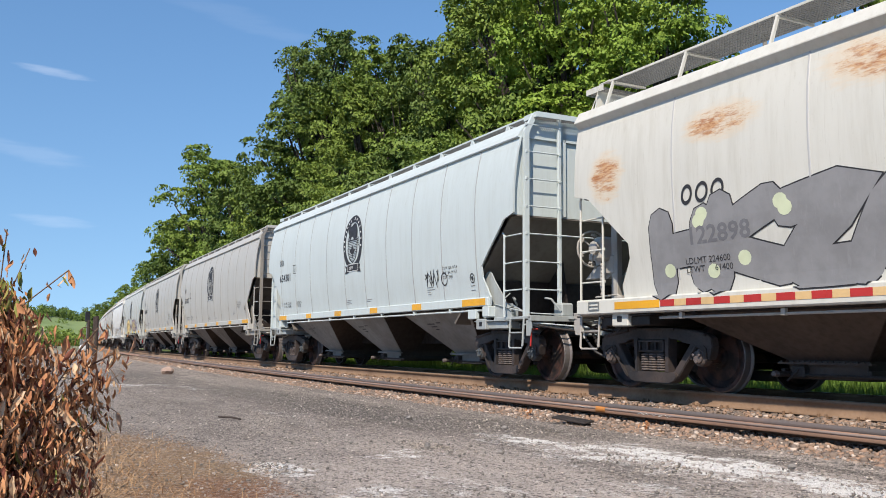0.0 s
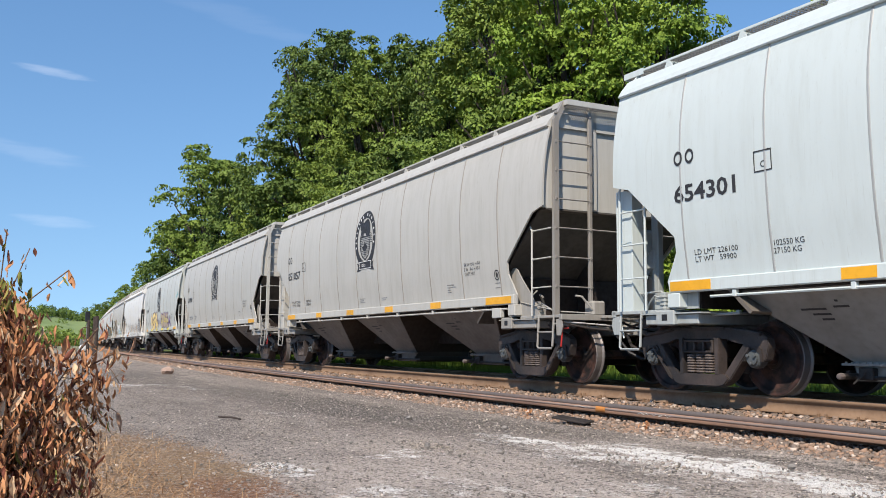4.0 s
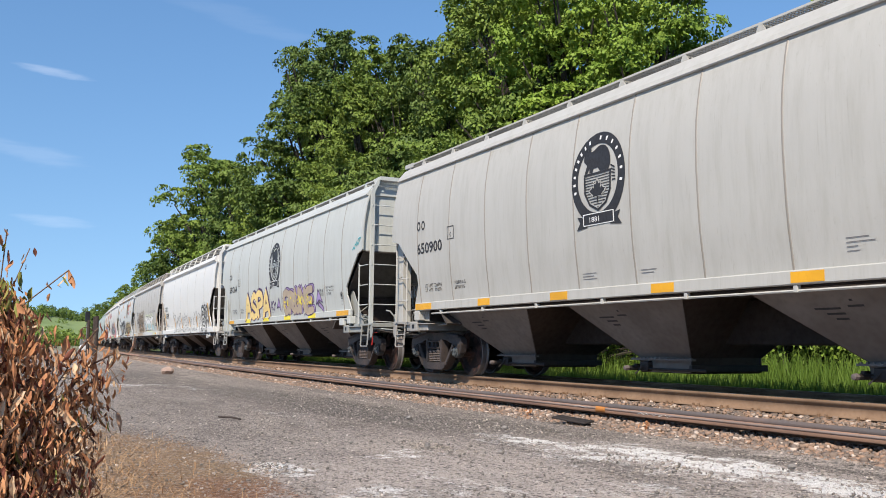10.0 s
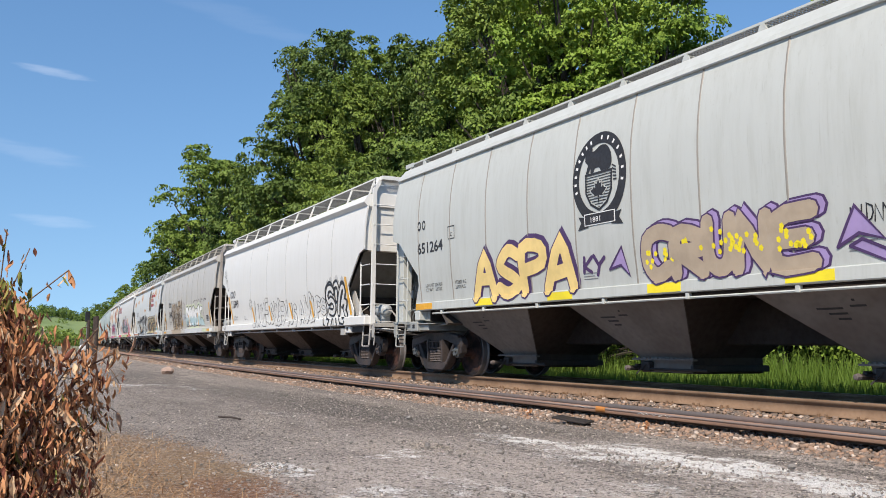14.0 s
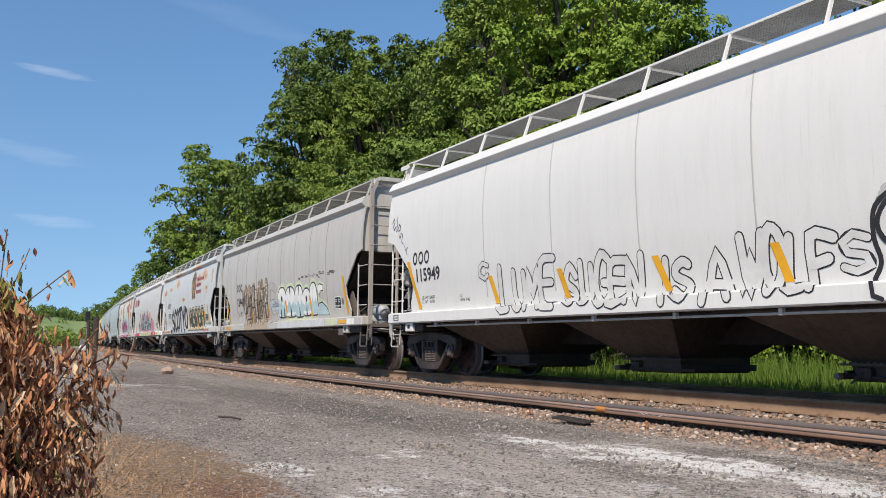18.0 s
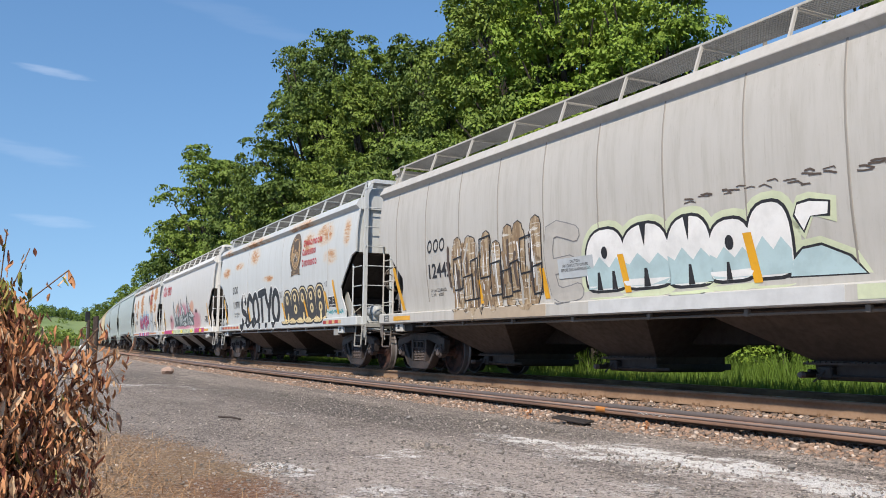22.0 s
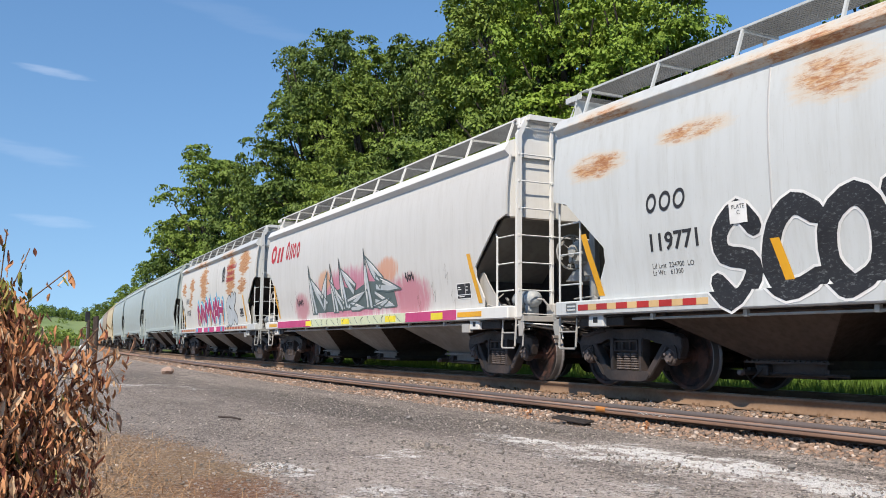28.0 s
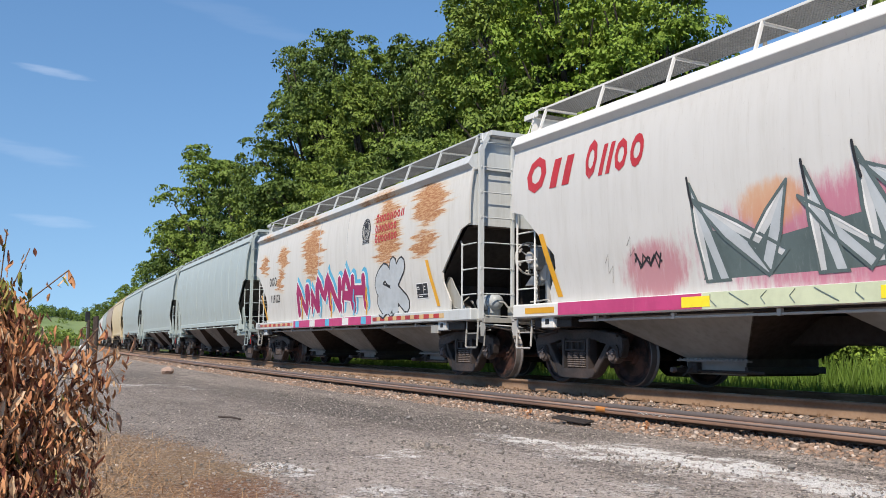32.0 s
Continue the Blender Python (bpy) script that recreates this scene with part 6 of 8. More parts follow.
def crest(x, z, rx, rz, shell, ink, pale):
    """Oval badge: dark ring with pale bars, an animal over a striped shield with a leaf, ribbon below."""
    at = lambda u, w: (x + rx * u, z + rz * w)
    paint_on("crest", ring(bmesh.new(), x, z, rx, rz, 0.75, 44), ink, shell, 0.006, "dark oval railway crest")
    for first, last, n in ((196, 112, 8), (86, -10, 7)):
        for k in range(n):
            a = radians(first + (last - first) * k / (n - 1))
            c, w = math.cos(a), math.sin(a)
            q = [at(c * r - w * d, w * r + c * d) for r, d in ((0.83, -0.028), (0.83, 0.028), (0.92, 0.028), (0.92, -0.028))]
            paint_on("crest_bar", poly(bmesh.new(), q), pale, shell, 0.009)
    # the animal stands facing left: humped back, raised head, two forelegs; its flat tail hangs behind
    back = smooth_line([at(-0.52, 0.42), at(-0.50, 0.56), at(-0.36, 0.64), at(-0.20, 0.60), at(0.05, 0.70), at(0.28, 0.66), at(0.44, 0.48), at(0.48, 0.26), at(0.40, 0.13)], 3)
    belly = [at(0.10, 0.13), at(0.02, 0.22), at(-0.14, 0.22), at(-0.18, 0.13), at(-0.30, 0.13), at(-0.30, 0.24), at(-0.38, 0.13), at(-0.48, 0.13), at(-0.40, 0.32)]
    paint_on("crest_animal", poly(bmesh.new(), back + belly), ink, shell, 0.006)
    for dx in (-0.42, -0.30):
        paint_on("crest_ear", ring(bmesh.new(), *at(dx, 0.645), rx * 0.055, rz * 0.045, 0, 8), ink, shell, 0.0075)
    for k in range(5):
        f = k / 4
        paint_on("crest_tail", brush(bmesh.new(), [at(0.50 + 0.05 * f, 0.20 - 0.32 * f), at(0.62 + 0.03 * f, 0.14 - 0.26 * f)], rx * 0.035), ink, shell, 0.006)
    bm = bmesh.new()
    for k in range(12):
        f = k / 11
        hw = 0.46 * (1 if f < 0.45 else max(0.06, 1 - ((f - 0.45) / 0.55) ** 2.2))
        zz = z + rz * (0.03 - 0.66 * f)
        rect(bm, x - rx * hw, x + rx * hw, zz - rz * 0.010, zz + rz * 0.010)
    paint_on("crest_stripes", bm, ink, shell, 0.006)
    edge = [at(0, -0.70), at(-0.30, -0.56), at(-0.47, -0.30), at(-0.48, 0.10), at(0.48, 0.10), at(0.47, -0.30), at(0.30, -0.56), at(0, -0.70)]
    paint_on("crest_shield", brush(bmesh.new(), edge, rx * 0.055), ink, shell, 0.007)
    half = ((0, 1), (0.2, 0.62), (0.42, 0.74), (0.36, 0.25), (0.62, 0.44), (0.70, 0.25), (0.98, 0.18), (0.80, -0.05), (0.50, -0.26), (0.58, -0.42), (0.08, -0.36))
    for grow, mat, off in ((1.18, PALE_GROUND.get(shell, pale), 0.0085), (1.0, ink, 0.010)):
        lp = [at(0.30 * u * grow, -0.30 + 0.26 * w * grow) for u, w in half] + [at(-0.30 * u * grow, -0.30 + 0.26 * w * grow) for u, w in half[:0:-1]]
        paint_on("crest_leaf", poly(bmesh.new(), lp), mat, shell, off)
    paint_on("crest_stalk", rect(bmesh.new(), x - rx * 0.025, x + rx * 0.025, z - rz * 0.54, z - rz * 0.38), ink, shell, 0.0105)
    for d in (-1, 1):
        tails = [at(d * 0.42, -0.84), at(d * 0.80, -0.78), at(d * 0.70, -0.92), at(d * 0.84, -1.08), at(d * 0.42, -1.04)]
        paint_on("crest_ribbon_tail", poly(bmesh.new(), tails), ink, shell, 0.009)
    paint_on("crest_ribbon_edge", rect(bmesh.new(), x - rx * 0.57, x + rx * 0.57, z - rz * 1.01, z - rz * 0.75), pale, shell, 0.0105)
    paint_on("crest_ribbon", rect(bmesh.new(), x - rx * 0.54, x + rx * 0.54, z - rz * 0.99, z - rz * 0.77), ink, shell, 0.0125)
    words("crest_date", "1881", x - rx * 0.36, z - rz * 0.945, rz * 0.115, pale, shell, 0.015, 1.25)


def flat_block(name, a, b, z0, z1, mat, shell, lift=0.005):
    y = -LEDGE[shell][1]
    bm = box(bmesh.new(), a, b, y - lift, y + 0.002, z0, z1)
    return part(name, bm, mat, shell)


def initials_low(shell, ink):
    """The owner's two initials, as plain blocks."""
    bm = bmesh.new()
    for x in (-5.98, -5.78):
        ring(bm, x, 2.945, 0.075, 0.095, 0.62, 16)
    paint_on("owner_mark", bm, ink, shell)


def initials_high(shell, ink, x, z):
    """The owner's three initials, as plain rings."""
    bm = ring(bmesh.new(), x + 0.12, z + 0.1, 0.09, 0.115, 0.62, 20)
    ring(bm, x + 0.36, z + 0.1, 0.10, 0.115, 0.66, 20, 0.001)
    ring(bm, x + 0.60, z + 0.1, 0.10, 0.115, 0.66, 20, 0.001)
    for v in bm.verts:
        v.co.x = x + (v.co.x - x) * 1.08 + 0.16 * (v.co.z - z)
        v.co.z = z + (v.co.z - z) * 1.12
    paint_on("owner_mark", bm, ink, shell)


def name_blocks(shell, x, w, z, n, mat, tall=0.16):
    """One line of the owner's name: plain hollow and solid shapes in its colour."""
    bm = bmesh.new()
    d = w / n
    for i in range(n):
        h = tall * 1.25 if i == 0 else tall
        a = x + d * i
        if i % 3 == 1:
            rect(bm, a, a + d * 0.26, z, z + h, 0, 0.15)
            rect(bm, a + d * 0.48, a + d * 0.74, z, z + h, 0, 0.15)
        else:
            ring(bm, a + d * 0.40, z + h / 2, d * 0.40, h * 0.52, 0.5, 12 if i % 2 else 8)
    for v in bm.verts:
        v.co.x += 0.15 * (v.co.z - z) if tall > 0.3 else 0.0
    paint_on("owner_name", bm, mat, shell)


def new_style_marks(shell, number, ink, pale, pounds="LD LMT 226700\nLT WT   59300", kilos="102800 KG\n26900 KG", at_x=-0.14):
    """All the stencils of the crested wagons."""
    crest(at_x, 2.985, 0.62, 0.665, shell, ink, pale)
    initials_low(shell, ink)
    words("wagon_number", number, -6.08, 2.39, 0.205, ink, shell, wide=1.25)
    bm = bmesh.new()
    for a, b, c, d in ((-4.76, -4.50, 2.56, 2.575), (-4.76, -4.50, 2.79, 2.805), (-4.76, -4.745, 2.576, 2.789), (-4.515, -4.50, 2.576, 2.789)):
        rect(bm, a, b, c, d)
    paint_on("plate_box", bm, ink, shell)
    words("plate_letter", "C", -4.67, 2.61, 0.075, ink, shell)
    words("load_marks", pounds, -5.80, 1.715, 0.065, ink, shell, wide=1.15)
    words("load_marks", kilos, -4.58, 1.715, 0.065, ink, shell, wide=1.0)
    words("size_marks", "EX W 10-8  H 9-9\nE W   8-4  H 15-1\nCU FT 5431", 4.62, 2.00, 0.062, ink, shell, wide=0.9)
    bars("small_print", (1, 0.8, 1), -0.62, 1.64, 0.33, 0.009, 0.04, GHOST, shell)
    bars("small_print", (1, 0.8), 0.68, 1.61, 0.31, 0.009, 0.04, GHOST, shell)
    bars("small_print", (0.8, 1, 0.4, 0.45), 3.88, 1.71, 0.34, 0.009, 0.045, GHOST, shell)
    b = paint_on("round_badge", ring(bmesh.new(), 5.76, 1.78, 0.085, 0.09, 0.78, 18), ink, shell)
    paint_on("badge_mark", ring(bmesh.new(), 5.76, 1.78, 0.04, 0.045, 0, 10), ink, shell, 0.007)
    bars("small_print", (1, 0, 1), 5.68, 1.65, 0.16, 0.009, 0.04, GHOST, shell)


SEAMS = (-5.95, -4.6, -3.27, -1.93, -0.65, 0.65, 1.93, 3.27, 4.6, 5.95)
SEAMS_GREY = tuple(x - 0.09 for x in SEAMS)
SEAMS_SOO = tuple(-6.37 + 1.385 * k for k in range(9))


def spraycan(name, c):
    """Spray paint: cloudy cover, thin streaks that let the dusty wall through, runs."""
    M = Mat(name, 0.55, 0, 0.35)
    co = M.co()
    cloud, streak, fine = M.noise(co, 3.0, 5, 0.65), M.noise(M.co((9, 9, 1.6)), 2.0, 5, 0.7), M.noise(co, 40, 4, 0.7)
    q = M.mix(M.step(cloud, 0.35, 0.7, 0.0, 0.55), c, tuple(v * 0.72 for v in c))
    q = M.mix(M.step(streak, 0.55, 0.74, 0.0, 0.38), q, tuple(0.72 * v + 0.13 for v in c))
    q = M.mix(M.step(fine, 0.56, 0.76, 0.0, 0.35), q, tuple(0.6 * v + 0.10 for v in c))
    M.colour(q)
    return M.m


def scuffed_black():
    """Rolled black paint, scratched and thin in places."""
    M = Mat("scuffed_black_spray", 0.55, 0, 0.35)
    co = M.co()
    scratch = M.noise(M.co((5, 5, 11)), 3.0, 7, 0.75)
    q = M.mix(M.step(scratch, 0.53, 0.68, 0.0, 0.75), (0.022, 0.023, 0.026), (0.20, 0.21, 0.215))
    M.colour(M.mix(M.step(M.noise(co, 2.5, 4), 0.5, 0.7, 0.0, 0.6), q, (0.012, 0.012, 0.014)))
    return M.m


def red_white(shell, spans):
    """Alternating conspicuity tape along the sill."""
    for a, b in spans:
        n = max(1, round((b - a) / 0.46))
        w = (b - a) / n
        for i in range(n):
            flat_block("reflector", a + i * w, a + i * w + w * 0.55, 1.10, 1.185, RED, shell)
            flat_block("reflector", a + i * w + w * 0.55, a + (i + 1) * w - 0.002, 1.10, 1.185, TAPE, shell)


def slant_bars(shell, bars_at):
    """Upright yellow reflectors (x at the top, z top, x at the foot, z foot)."""
    for x1, z1, x0, z0 in bars_at:
        bm = poly(bmesh.new(), [(x0 - 0.065, z0), (x0 + 0.065, z0), (x1 + 0.065, z1), (x1 - 0.065, z1)])
        paint_on("reflector", bm, YELLOW, shell, 0.012)


def card_holder(shell):
    """Small empty card frame at the sill's end."""
    y = -LEDGE[shell][1]
    bm = bmesh.new()
    for a, b, c, d in ((-6.98, -6.74, 1.09, 1.105), (-6.98, -6.74, 1.195, 1.21), (-6.98, -6.965, 1.105, 1.195), (-6.755, -6.74, 1.105, 1.195), (-6.965, -6.755, 1.145, 1.155)):
        box(bm, a, b, y - 0.012, y + 0.002, c, d)
    part("card_holder", bm, GALV, shell)


def data_plate(shell, x0, x1, z0, z1, mat):
    paint_on("stencil_border", rect(bmesh.new(), x0 - 0.018, x1 + 0.018, z0 - 0.018, z1 + 0.018), WHITE, shell, 0.005)
    xm, zm = x0 + (x1 - x0) * 0.62, z0 + (z1 - z0) * 0.24
    for a, b, c, d in ((x0, xm - 0.008, zm + 0.008, z1), (xm + 0.008, x1, zm + 0.008, z1), (x0, x1, z0, zm - 0.008)):
        paint_on("stencil_panel", rect(bmesh.new(), a, b, c, d), mat, shell, 0.008)
    bm = bmesh.new()
    for a, z, w in ((x0 + 0.03, z1 - 0.06, 0.10), (x0 + 0.03, z1 - 0.10, 0.13), (xm + 0.03, z1 - 0.06, 0.07), (xm + 0.03, z1 - 0.12, 0.07), (x0 + 0.06, z0 + 0.03, 0.2)):
        rect(bm, a, a + w, z - 0.008, z + 0.008)
    paint_on("small_print", bm, WHITE, shell, 0.0105)


TAPE = plain("pale_orange_tape", (0.62, 0.42, 0.20), 0.45, 0, 0.2, 4, bump=0)
CAN_MIST, CAN_HAZE = spraycan("grey_mist_spray", (0.30, 0.30, 0.30)), spraycan("pale_mist_spray", (0.47, 0.47, 0.46))
CAN_BLACK, CAN_WHITE, CAN_GREY = spraycan("black_spray", (0.025, 0.025, 0.028)), spraycan("white_spray", (0.76, 0.76, 0.74)), spraycan("grey_spray", (0.235, 0.235, 0.24))
CAN_YELLOW, CAN_PURPLE, CAN_TAN, CAN_LILAC = spraycan("cream_yellow_spray", (0.80, 0.60, 0.24)), spraycan("purple_spray", (0.075, 0.04, 0.12)), spraycan("tan_spray", (0.42, 0.34, 0.25)), spraycan("lilac_spray", (0.36, 0.27, 0.50))
CAN_BROWN, CAN_SILVER, CAN_PALE, CAN_TEAL = spraycan("brown_spray", (0.25, 0.17, 0.10)), spraycan("silver_spray", (0.56, 0.575, 0.575)), spraycan("pale_green_spray", (0.56, 0.61, 0.42)), spraycan("teal_spray", (0.02, 0.34, 0.38))
CAN_CREAM, CAN_SOOT = spraycan("cream_spray", (0.66, 0.54, 0.30)), spraycan("soot_grey_spray", (0.055, 0.055, 0.058))
CAN_BODY = spraycan("off_white_fill", (0.64, 0.64, 0.615))
CAN_MAGENTA = spraycan("dark_magenta_spray", (0.36, 0.025, 0.12))
CAN_PINK, CAN_BLUE, CAN_STEEL, CAN_ICE = spraycan("magenta_spray", (0.50, 0.06, 0.18)), spraycan("sky_blue_spray", (0.10, 0.42, 0.62)), spraycan("steel_spray", (0.46, 0.50, 0.52)), spraycan("ice_blue_spray", (0.42, 0.56, 0.58))
CAN_FADED = spraycan("faded_warm_grey_spray", (0.44, 0.42, 0.385))
CAN_DUSK = spraycan("slate_green_spray", (0.10, 0.135, 0.135))


def hatched_mat():
    """Brown spray hatched over silver, patchy."""
    M = Mat("hatched_brown_spray", 0.55)
    up, across = M.noise(M.co((6, 6, 0.9)), 2.4, 5, 0.7), M.noise(M.co((1.2, 1.2, 7)), 2.2, 4, 0.7)
    c = M.mix(M.step(up, 0.40, 0.58), (0.22, 0.15, 0.085), (0.40, 0.31, 0.20))
    c = M.mix(M.step(across, 0.54, 0.64, 0.0, 0.9), c, (0.60, 0.58, 0.53))
    c = M.mix(M.step(M.noise(M.co(), 3.5, 4), 0.60, 0.70, 0.0, 0.8), c, (0.07, 0.05, 0.035))
    M.colour(c)
    return M.m


HATCHED = hatched_mat()
SCUFFED = scuffed_black()
DRIP = spraycan("dark_rust_drip", (0.10, 0.075, 0.06))
SIGN_RED = spraycan("faded_red_lettering", (0.46, 0.035, 0.045))
OLD_BROWN = spraycan("faded_brown_ink", (0.11, 0.08, 0.055))
GOLD = spraycan("gold_lettering", (0.50, 0.33, 0.16))
GHOST = spraycan("ghost_number", (0.15, 0.15, 0.16))
FAINT_SEAM = paint("faint_seam", (0.42, 0.42, 0.415), 0.4)
GREY_SEAM = paint("grey_seam", (0.31, 0.325, 0.325), 0.5)
SEAM_DIRT = paint("dirty_seam", (0.27, 0.25, 0.22), 0.7)


def marks_first(shell):
    """Cream wagon: grey hollow letters, stencil patch, splashes."""
    tag("graffiti", "HKZAR", -5.62, -0.5, 1.44, 2.14, ((0.47, CAN_BLACK), (0.435, CAN_GREY)), shell, 51, 0.05, 0.07, lap=0.10, label="grey block graffiti letters with a thin black edge")
    tag("graffiti", "KS", -0.5, 1.6, 1.44, 2.2, ((0.47, CAN_BLACK), (0.435, CAN_GREY)), shell, 53, 0.05, 0.07, lap=0.14)
    words("wagon_number", "122898", -5.0, 1.85, 0.21, GHOST, shell, 0.0115, 1.15)
    words("load_marks", "LDLMT 224600\nLTWT     61400", -5.06, 1.61, 0.078, INK, shell, 0.014, 1.05)
    card_holder(shell)
    initials_high(shell, INK, -5.1, 2.36)
    for x, z in ((-4.72, 2.20), (-3.52, 2.20), (-5.35, 1.55), (-4.78, 2.12), (-3.46, 2.12), (-4.6, 1.5), (-4.1, 1.62)):
        paint_on("paint_splash", ring(bmesh.new(), x, z, 0.10, 0.09, 0, 11), CAN_PALE, shell, 0.0105)
    flat_block("reflector", -6.4, -5.5, 1.09, 1.19, YELLOW, shell)
    red_white(shell, ((-5.48, 6.2),))


YEL_SPANS = ((-6.25, -5.55), (-3.72, -3.31), (-1.46, -1.01), (0.88, 1.31), (3.16, 3.6), (5.35, 6.2))


def crested(shell, number, bright=(), *loads):
    new_style_marks(shell, number, INK, WHITE, *loads)
    for i, (a, b) in enumerate(YEL_SPANS):
        m = LEMON if i in bright else YELLOW
        if i in bright:
            a, b = a - 0.1, b + 0.1
        flat_block("reflector", a, b, 1.285, 1.405, m, shell)


def marks_fifth(shell):
    tag("graffiti", "ASPA", -3.85, -0.85, 1.44, 2.16, ((0.27, CAN_PURPLE, 0.05, 0.04), (0.27, CAN_PURPLE), (0.215, CAN_YELLOW)), shell, 3, 0.12, 0.05, label="yellow graffiti letters edged in purple")
    tag("graffiti", "CRUNE", 0.72, 3.45, 1.50, 2.08, ((0.27, CAN_PURPLE, 0.09, 0.03), (0.22, CAN_LILAC, 0.08, 0.03), (0.25, CAN_PURPLE), (0.205, CAN_TAN)), shell, 5, 0.10, 0.05, label="tan and lilac graffiti letters")
    rng = random.Random(3)
    for k in range(60):
        x = 0.75 + 2.7 * rng.random()
        paint_on("graffiti_dot", ring(bmesh.new(), x, 1.77 + rng.gauss(0, 0.07), 0.035, 0.04, 0, 5), LEMON, shell, 0.0175)
    tag("graffiti", "KY", -0.62, -0.15, 1.64, 1.92, ((0.06, CAN_PURPLE),), shell, 7, 0.1, 0.1)
    for pts in ([(3.75, 1.62), (4.0, 2.02), (4.3, 1.66), (4.02, 1.74)], [(3.9, 1.62), (4.35, 1.42), (4.30, 1.56), (4.05, 1.68)], [(0.0, 1.66), (0.3, 1.95), (0.42, 1.55), (0.25, 1.7)]):
        paint_on("graffiti_arrow", poly(bmesh.new(), pts), CAN_LILAC, shell, 0.007)
        bm = brush(bmesh.new(), pts + pts[:1], 0.035)
        paint_on("graffiti_line", bm, CAN_PURPLE, shell, 0.010)
    tag("graffiti", "KIDNY.", 3.92, 4.5, 1.86, 2.02, ((0.018, CAN_BLACK),), shell, 9, 0.1, 0.08)
    bm = brush(bmesh.new(), [(6.64, 2.81), (6.72, 2.86), (6.78, 2.82), (6.80, 2.94), (6.88, 2.88), (6.90, 2.99), (6.96, 2.90), (7.0, 3.04), (7.15, 3.06), (7.02, 2.92)], 0.03)
    paint_on("graffiti", bm, CAN_TEAL, shell)


def marks_white(shell):
    thin = ((0.155, CAN_BLACK), (0.118, CAN_BODY))
    tag("graffiti", "LUME", -2.80, -1.12, 1.20, 1.84, thin, shell, 2, 0.05, 0.08, label="hollow black outline graffiti letters")
    tag("graffiti", "SUGEN", -0.90, 0.94, 1.22, 1.82, thin, shell, 4, 0.05, 0.08)
    tag("graffiti", "IS", 1.18, 1.80, 1.20, 1.68, thin, shell, 6, 0.05, 0.08)
    tag("graffiti", "A", 2.02, 2.56, 1.18, 1.64, thin, shell, 8, 0.05, 0.08)
    tag("graffiti", "WOLF", 2.64, 3.92, 1.24, 1.86, thin, shell, 10, 0.05, 0.08)
    # the bold pair of letters: misty shoulders, a heavy outline, hollow strokes, runs over the sill
    for x, z, w in ((4.66, 2.10, 0.30), (4.88, 2.16, 0.22), (5.33, 2.18, 0.30), (5.74, 2.13, 0.26)):
        for k in range(3):
            paint_on("graffiti_mist", brush(bmesh.new(), [(x - w * (0.5 - 0.1 * k), z - 0.05 + 0.05 * k), (x, z + 0.05 * k), (x + w * (0.5 - 0.1 * k), z - 0.05 + 0.05 * k)], 0.05), (CAN_MIST, CAN_HAZE, CAN_HAZE)[k], shell, 0.004 - 0.0008 * k)
    shape = [(4.38, 1.27), (4.47, 1.44), (4.42, 1.67), (4.45, 1.94), (4.59, 2.08), (4.80, 2.15), (4.97, 2.11), (5.06, 2.01), (5.13, 2.11), (5.33, 2.16), (5.47, 2.05), (5.53, 1.94), (5.66, 2.09), (5.84, 2.09), (5.94, 1.96)]
    paint_on("graffiti_letter", brush(bmesh.new(), smooth_line(shape, 4), 0.055), CAN_BLACK, shell, 0.006, "bold black and white graffiti letters")
    bold = ([(5.05, 1.90), (4.90, 1.99), (4.68, 1.97), (4.56, 1.80), (4.66, 1.66), (4.86, 1.70), (5.04, 1.62), (5.08, 1.48), (4.92, 1.38), (4.66, 1.42)], [(5.15, 1.97), (5.36, 1.97), (5.34, 1.68), (5.18, 1.66), (5.15, 1.97)], [(5.34, 1.36), (5.42, 1.62), (5.62, 1.90), (5.78, 1.98), (5.86, 1.86), (5.62, 1.56)], [(5.66, 1.62), (5.90, 1.60), (5.78, 1.42), (5.88, 1.30)])
    for n, pts in enumerate(bold):
        for w, m, off in ((0.225, CAN_BLACK, 0.008), (0.105, CAN_BODY, 0.0125)) if n != 1 else ((0.07, CAN_BLACK, 0.010),):
            paint_on("graffiti_fill", brush(bmesh.new(), smooth_line(pts, 4), w), m, shell, off + 0.0011 * n)
    for pts, w in (([(4.40, 1.24), (4.42, 1.10), (4.52, 1.06)], 0.05), ([(4.66, 1.23), (4.86, 1.20), (4.74, 1.07)], 0.06), ([(5.02, 1.06), (5.10, 1.22)], 0.06), ([(5.16, 1.22), (5.18, 1.06)], 0.04), ([(5.36, 1.22), (5.42, 1.06)], 0.07), ([(5.58, 1.22), (5.64, 1.10), (5.90, 1.07), (5.94, 1.14)], 0.05)):
        paint_on("graffiti_run", brush(bmesh.new(), pts, w), CAN_BLACK, shell, 0.006)
    for pts in ([(-7.05, 3.15), (-6.98, 3.25), (-6.93, 3.17), (-7.0, 3.08), (-6.96, 3.0), (-6.86, 3.08)], [(-6.84, 3.28), (-6.80, 3.08), (-6.84, 2.95), (-6.76, 3.0), (-6.70, 3.1), (-6.64, 3.06), (-6.66, 2.97), (-6.74, 2.96)], [(-6.72, 2.92), (-6.66, 2.78), (-6.60, 2.9), (-6.52, 2.86), (-6.58, 2.72), (-6.5, 2.66)], [(-6.44, 2.62), (-6.38, 2.5), (-6.3, 2.58)], [(-6.38, 2.5), (-6.32, 2.42)]):
        paint_on("graffiti", brush(bmesh.new(), pts, 0.016), CAN_BLACK, shell)
    tag("graffiti", "C", -3.45, -3.05, 1.75, 2.0, ((0.10, CAN_BLACK), (0.07, CAN_BODY)), shell, 14)
